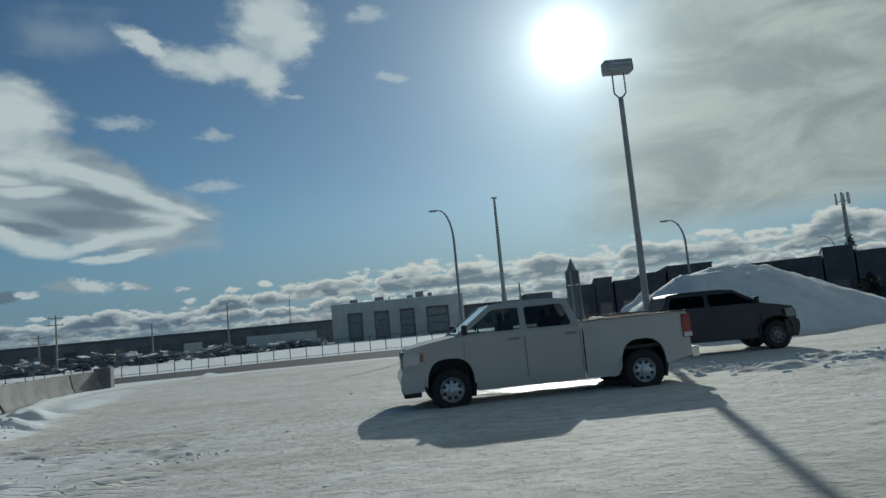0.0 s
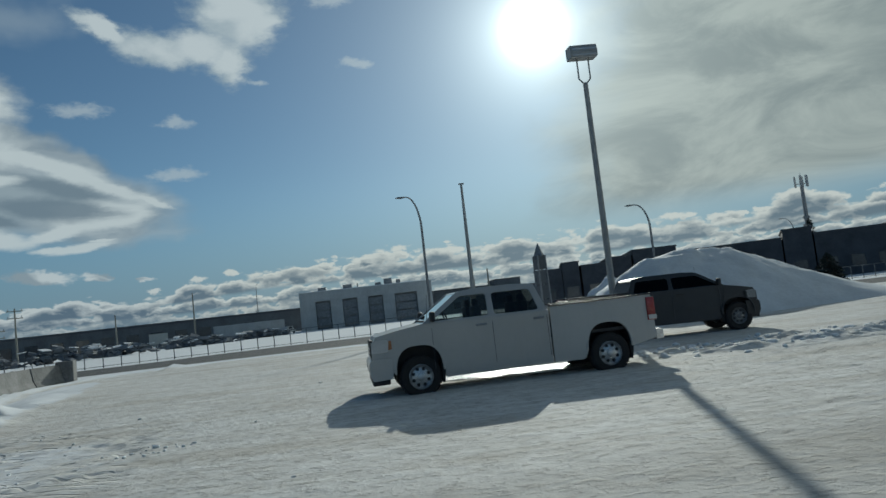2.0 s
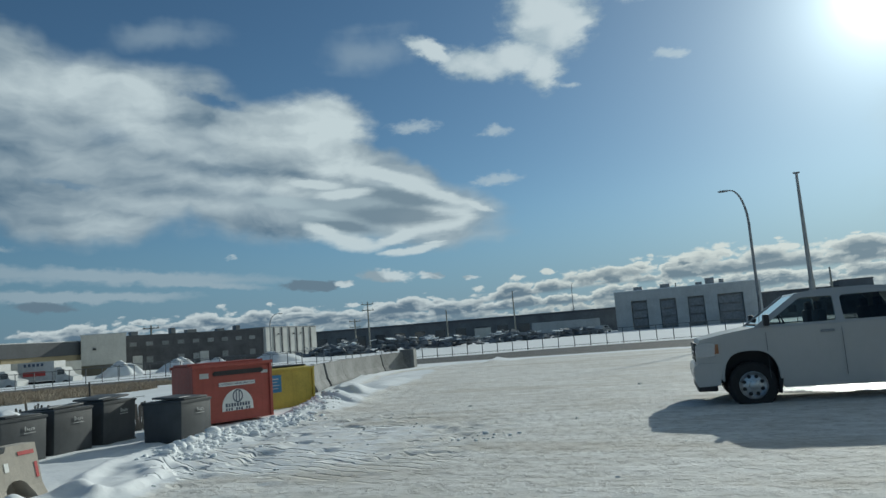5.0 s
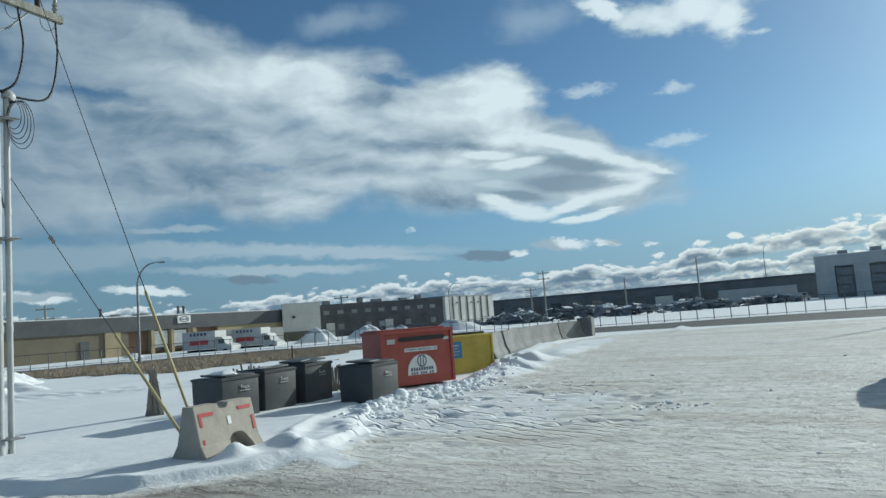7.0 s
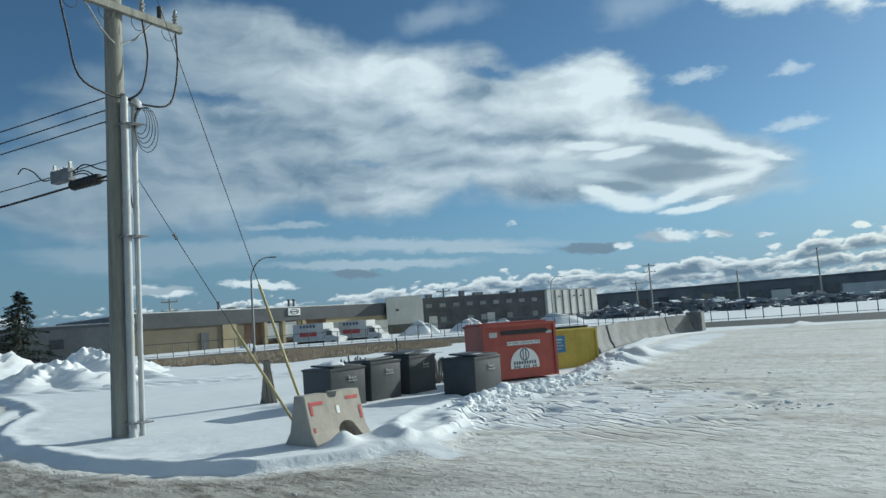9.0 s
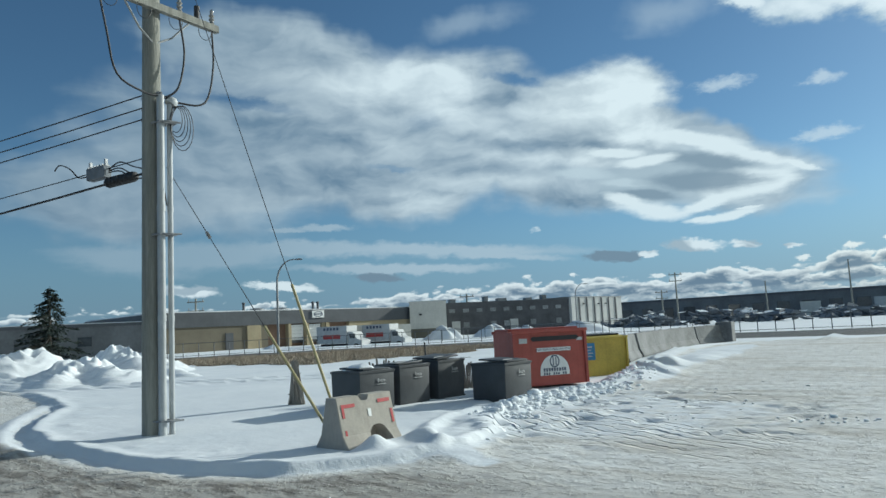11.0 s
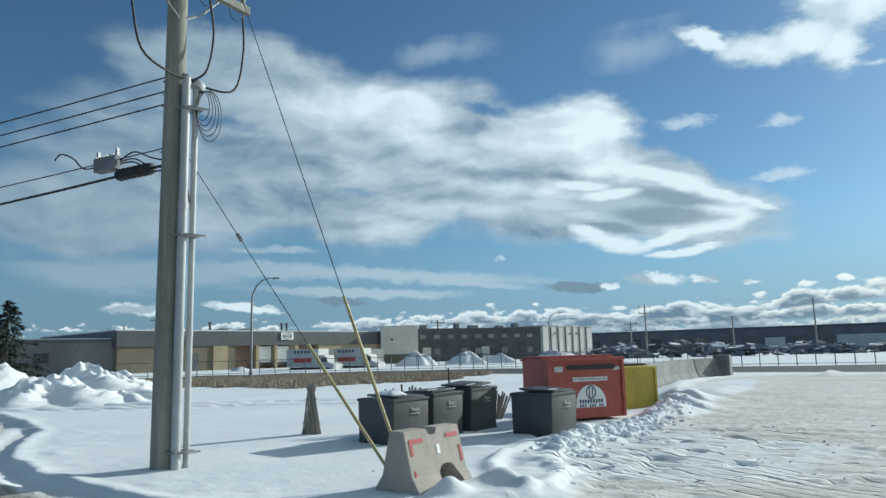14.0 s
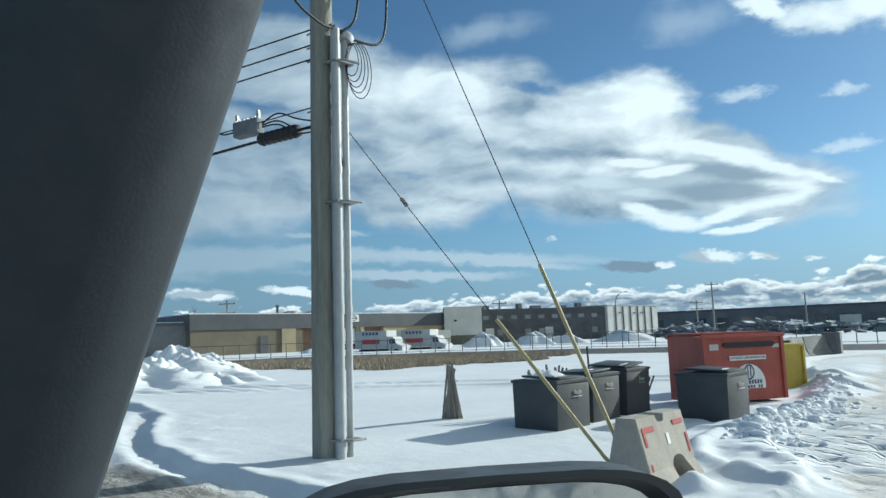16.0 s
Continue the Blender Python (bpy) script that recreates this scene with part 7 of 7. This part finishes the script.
# ---- loose snow ----
def snow_lumps():
    rng = random.Random(11)
    verts, faces = [], []
    base = bmesh.new()
    bmesh.ops.create_icosphere(base, subdivisions=2, radius=1.0)
    bv = [v.co.copy() for v in base.verts]
    bf = [[v.index for v in f.verts] for f in base.faces]
    base.free()
    pts = BANK[2:7]
    spots = []
    for i in range(620):
        s = rng.randrange(len(pts) - 1)
        t = rng.random()
        x = pts[s][0] + (pts[s + 1][0] - pts[s][0]) * t + rng.gauss(0.0, 0.20)
        y = pts[s][1] + (pts[s + 1][1] - pts[s][1]) * t + rng.gauss(0, 0.20)
        spots.append((x, y, abs(rng.gauss(0, 0.026)) + 0.012))
    for i in range(50):
        spots.append((rng.gauss(-6.0, 2.2), rng.gauss(11.0, 3.0), abs(rng.gauss(0, 0.012)) + 0.008))
    for i in range(150):
        spots.append((rng.uniform(5.2, 11), rng.gauss(15.6, 0.8), abs(rng.gauss(0, 0.035)) + 0.012))
    for i in range(16):
        spots.append((rng.gauss(-3.7, 0.35), rng.gauss(10.6, 0.3), abs(rng.gauss(0, 0.016)) + 0.012))
    xs, ys = np.array([s[0] for s in spots]), np.array([s[1] for s in spots])
    zs = ground_height(xs, ys)
    for (x, y, r), z in zip(spots, zs):
        k = len(verts)
        o = rng.uniform(0, 90)
        sx, sy, sz = rng.uniform(0.8, 1.7), rng.uniform(0.7, 1.2), rng.uniform(0.5, 0.9)
        for v in bv:
            f = r * (1 + 0.45 * noise.noise(v * 1.6 + Vector((o, 0, 0))))
            verts.append((x + v.x * f * sx, y + v.y * f * sy, z + v.z * f * sz + r * 0.15))
        faces += [[k + j for j in f] for f in bf]
    me = bpy.data.meshes.new("snow_lumps")
    me.from_pydata(verts, [], faces)
    me.polygons.foreach_set("use_smooth", [True] * len(faces))
    me.materials.append(M["snow"])
    tagged(new("snow_lumps", me), "broken lumps of ploughed snow along the lot's edge", "snow", kind="stuff")


snow_lumps()


# ---- front corner of the passenger car, as it stands at the end of its way ----
def car_corner():
    m = pose(-4.2, -0.46, 0, 0, 0, 193)          # x forwards, y to the car's left
    top = root("passenger_car", m, "dark passenger car, front corner with pillar and wing mirror", "car")
    # windscreen pillar with its inner lining, leaning back towards the roof
    foot, neck, head = Vector((0.735, -0.362, 1.14)), Vector((0.503, -0.372, 1.601)), Vector((0.295, -0.385, 2.02))
    bm = B()
    rings = []
    inward = Vector((0.52, 0.86, -0.05)).normalized()
    for i in range(13):
        t = i / 12
        p = foot.lerp(neck, t * 2) if t < 0.5 else neck.lerp(head, t * 2 - 1)
        w = 0.20 - 0.02 * t
        d = (head - foot).normalized()
        depth = inward.cross(d).normalized()
        prof = [(0.004, 0.0), (0.012, 0.022), (0.05, 0.042), (w * 0.55, 0.055), (w * 0.9, 0.045), (w, 0.01), (w, -0.05), (w * 0.5, -0.075), (0.03, -0.05), (0.005, -0.02)]
        rings.append([bm.verts.new(p + inward * a - depth * b) for a, b in prof])
    for a, b in zip(rings, rings[1:]):
        for j in range(len(a)):
            bm.faces.new((a[j], a[(j + 1) % len(a)], b[(j + 1) % len(a)], b[j]))
    bm.faces.new(rings[0])
    bm.faces.new(rings[-1][::-1])
    part("windscreen_pillar", bm, M["cab_trim"], top, "dark soft-touch pillar lining", smooth=60)
    # wing mirror on the door
    bm = B()
    n = 28
    outline = []
    for i in range(n):
        a = 2 * math.pi * i / n
        c, s = math.cos(a), math.sin(a)
        outline.append((0.25 * math.copysign(abs(c) ** 0.5, c), 0.105 * math.copysign(abs(s) ** 0.5, s)))
    rings = []
    for depth, f in ((-0.05, 0.93), (-0.045, 1.0), (0.02, 1.0), (0.07, 0.86), (0.10, 0.55)):
        rings.append([bm.verts.new((u * f, depth, v * f)) for u, v in outline])
    for a, b in zip(rings, rings[1:]):
        for j in range(n):
            bm.faces.new((a[j], a[(j + 1) % n], b[(j + 1) % n], b[j]))
    bm.faces.new(rings[-1])
    inner = [bm.verts.new((u * 0.86, -0.03, v * 0.84)) for u, v in outline]
    for j in range(n):
        bm.faces.new((rings[0][j], rings[0][(j + 1) % n], inner[(j + 1) % n], inner[j]))
    shell = part("mirror_shell", bm, M["black_paint"], top, "glossy dark mirror shell", smooth=50)
    turn = pose(0.472, -0.792, 1.250, 0, 0, 0) @ Matrix.Rotation(radians(200), 4, "Z") @ Matrix.Rotation(radians(90), 4, "Z") @ Matrix.Rotation(radians(-65), 4, "Z")
    shell.matrix_basis = turn
    bm = B()
    bm.faces.new([bm.verts.new((u * 0.86, -0.032, v * 0.84)) for u, v in outline])
    mat = bpy.data.materials.get("mirror_silver") or material("mirror_silver", (0.85, 0.87, 0.87), 0.12, 1.0, vary=0.02)
    part("mirror_glass", bm, mat, shell)
    bm = B()
    sweep(bm, [(0.56, -0.60, 1.12), (0.54, -0.70, 1.17), (0.51, -0.78, 1.22)], [0.05, 0.045, 0.04], 8)
    part("mirror_foot", bm, M["trim"], top, smooth=60)
    # door, wing and wheel below the window
    bm = B()
    prism(bm, [(-0.35, 0.32), (0.90, 0.30), (0.92, 0.95), (0.78, 1.10), (-0.35, 1.10)], -0.66, -0.58, "y")
    soften(bm, 0.02)
    door = part("door_panel", bm, M["black_paint"], top, smooth=40)
    bm = B()
    box(bm, 0.2, -0.565, 0.85, 0.7, 0.03, 0.10, 0.01)
    part("armrest", bm, M["cab_trim"], door)
    bm = B()
    prism(bm, [(0.94, 0.32), (1.00, 0.32)] + arch(1.42, 0.34, 0.38, 178, 2, 12) + [(2.05, 0.36), (2.10, 0.66), (1.95, 0.84), (0.94, 0.98)], -0.68, -0.50, "y")
    soften(bm, 0.02)
    part("front_wing", bm, M["black_paint"], top, smooth=40)
    bm = B()
    prism(bm, [(0.95, 0.92), (1.95, 0.80), (2.08, 0.66), (2.02, 0.60), (0.95, 0.80)], -0.495, 0.85, "y")
    soften(bm, 0.03)
    part("bonnet", bm, M["black_paint"], top, smooth=40)
    bm = B()
    box(bm, 0.84, 0.10, 0.86, 0.16, 1.15, 0.28, 0.05)
    part("dashboard", bm, M["cab_trim"], top, smooth=40)
    w = share("tyre", TYRE, top, pose(1.42, -0.55, 0.335, 0, 0, 180) @ Matrix.Diagonal((0.84, 0.84, 0.84, 1)))
    return top


car_corner()
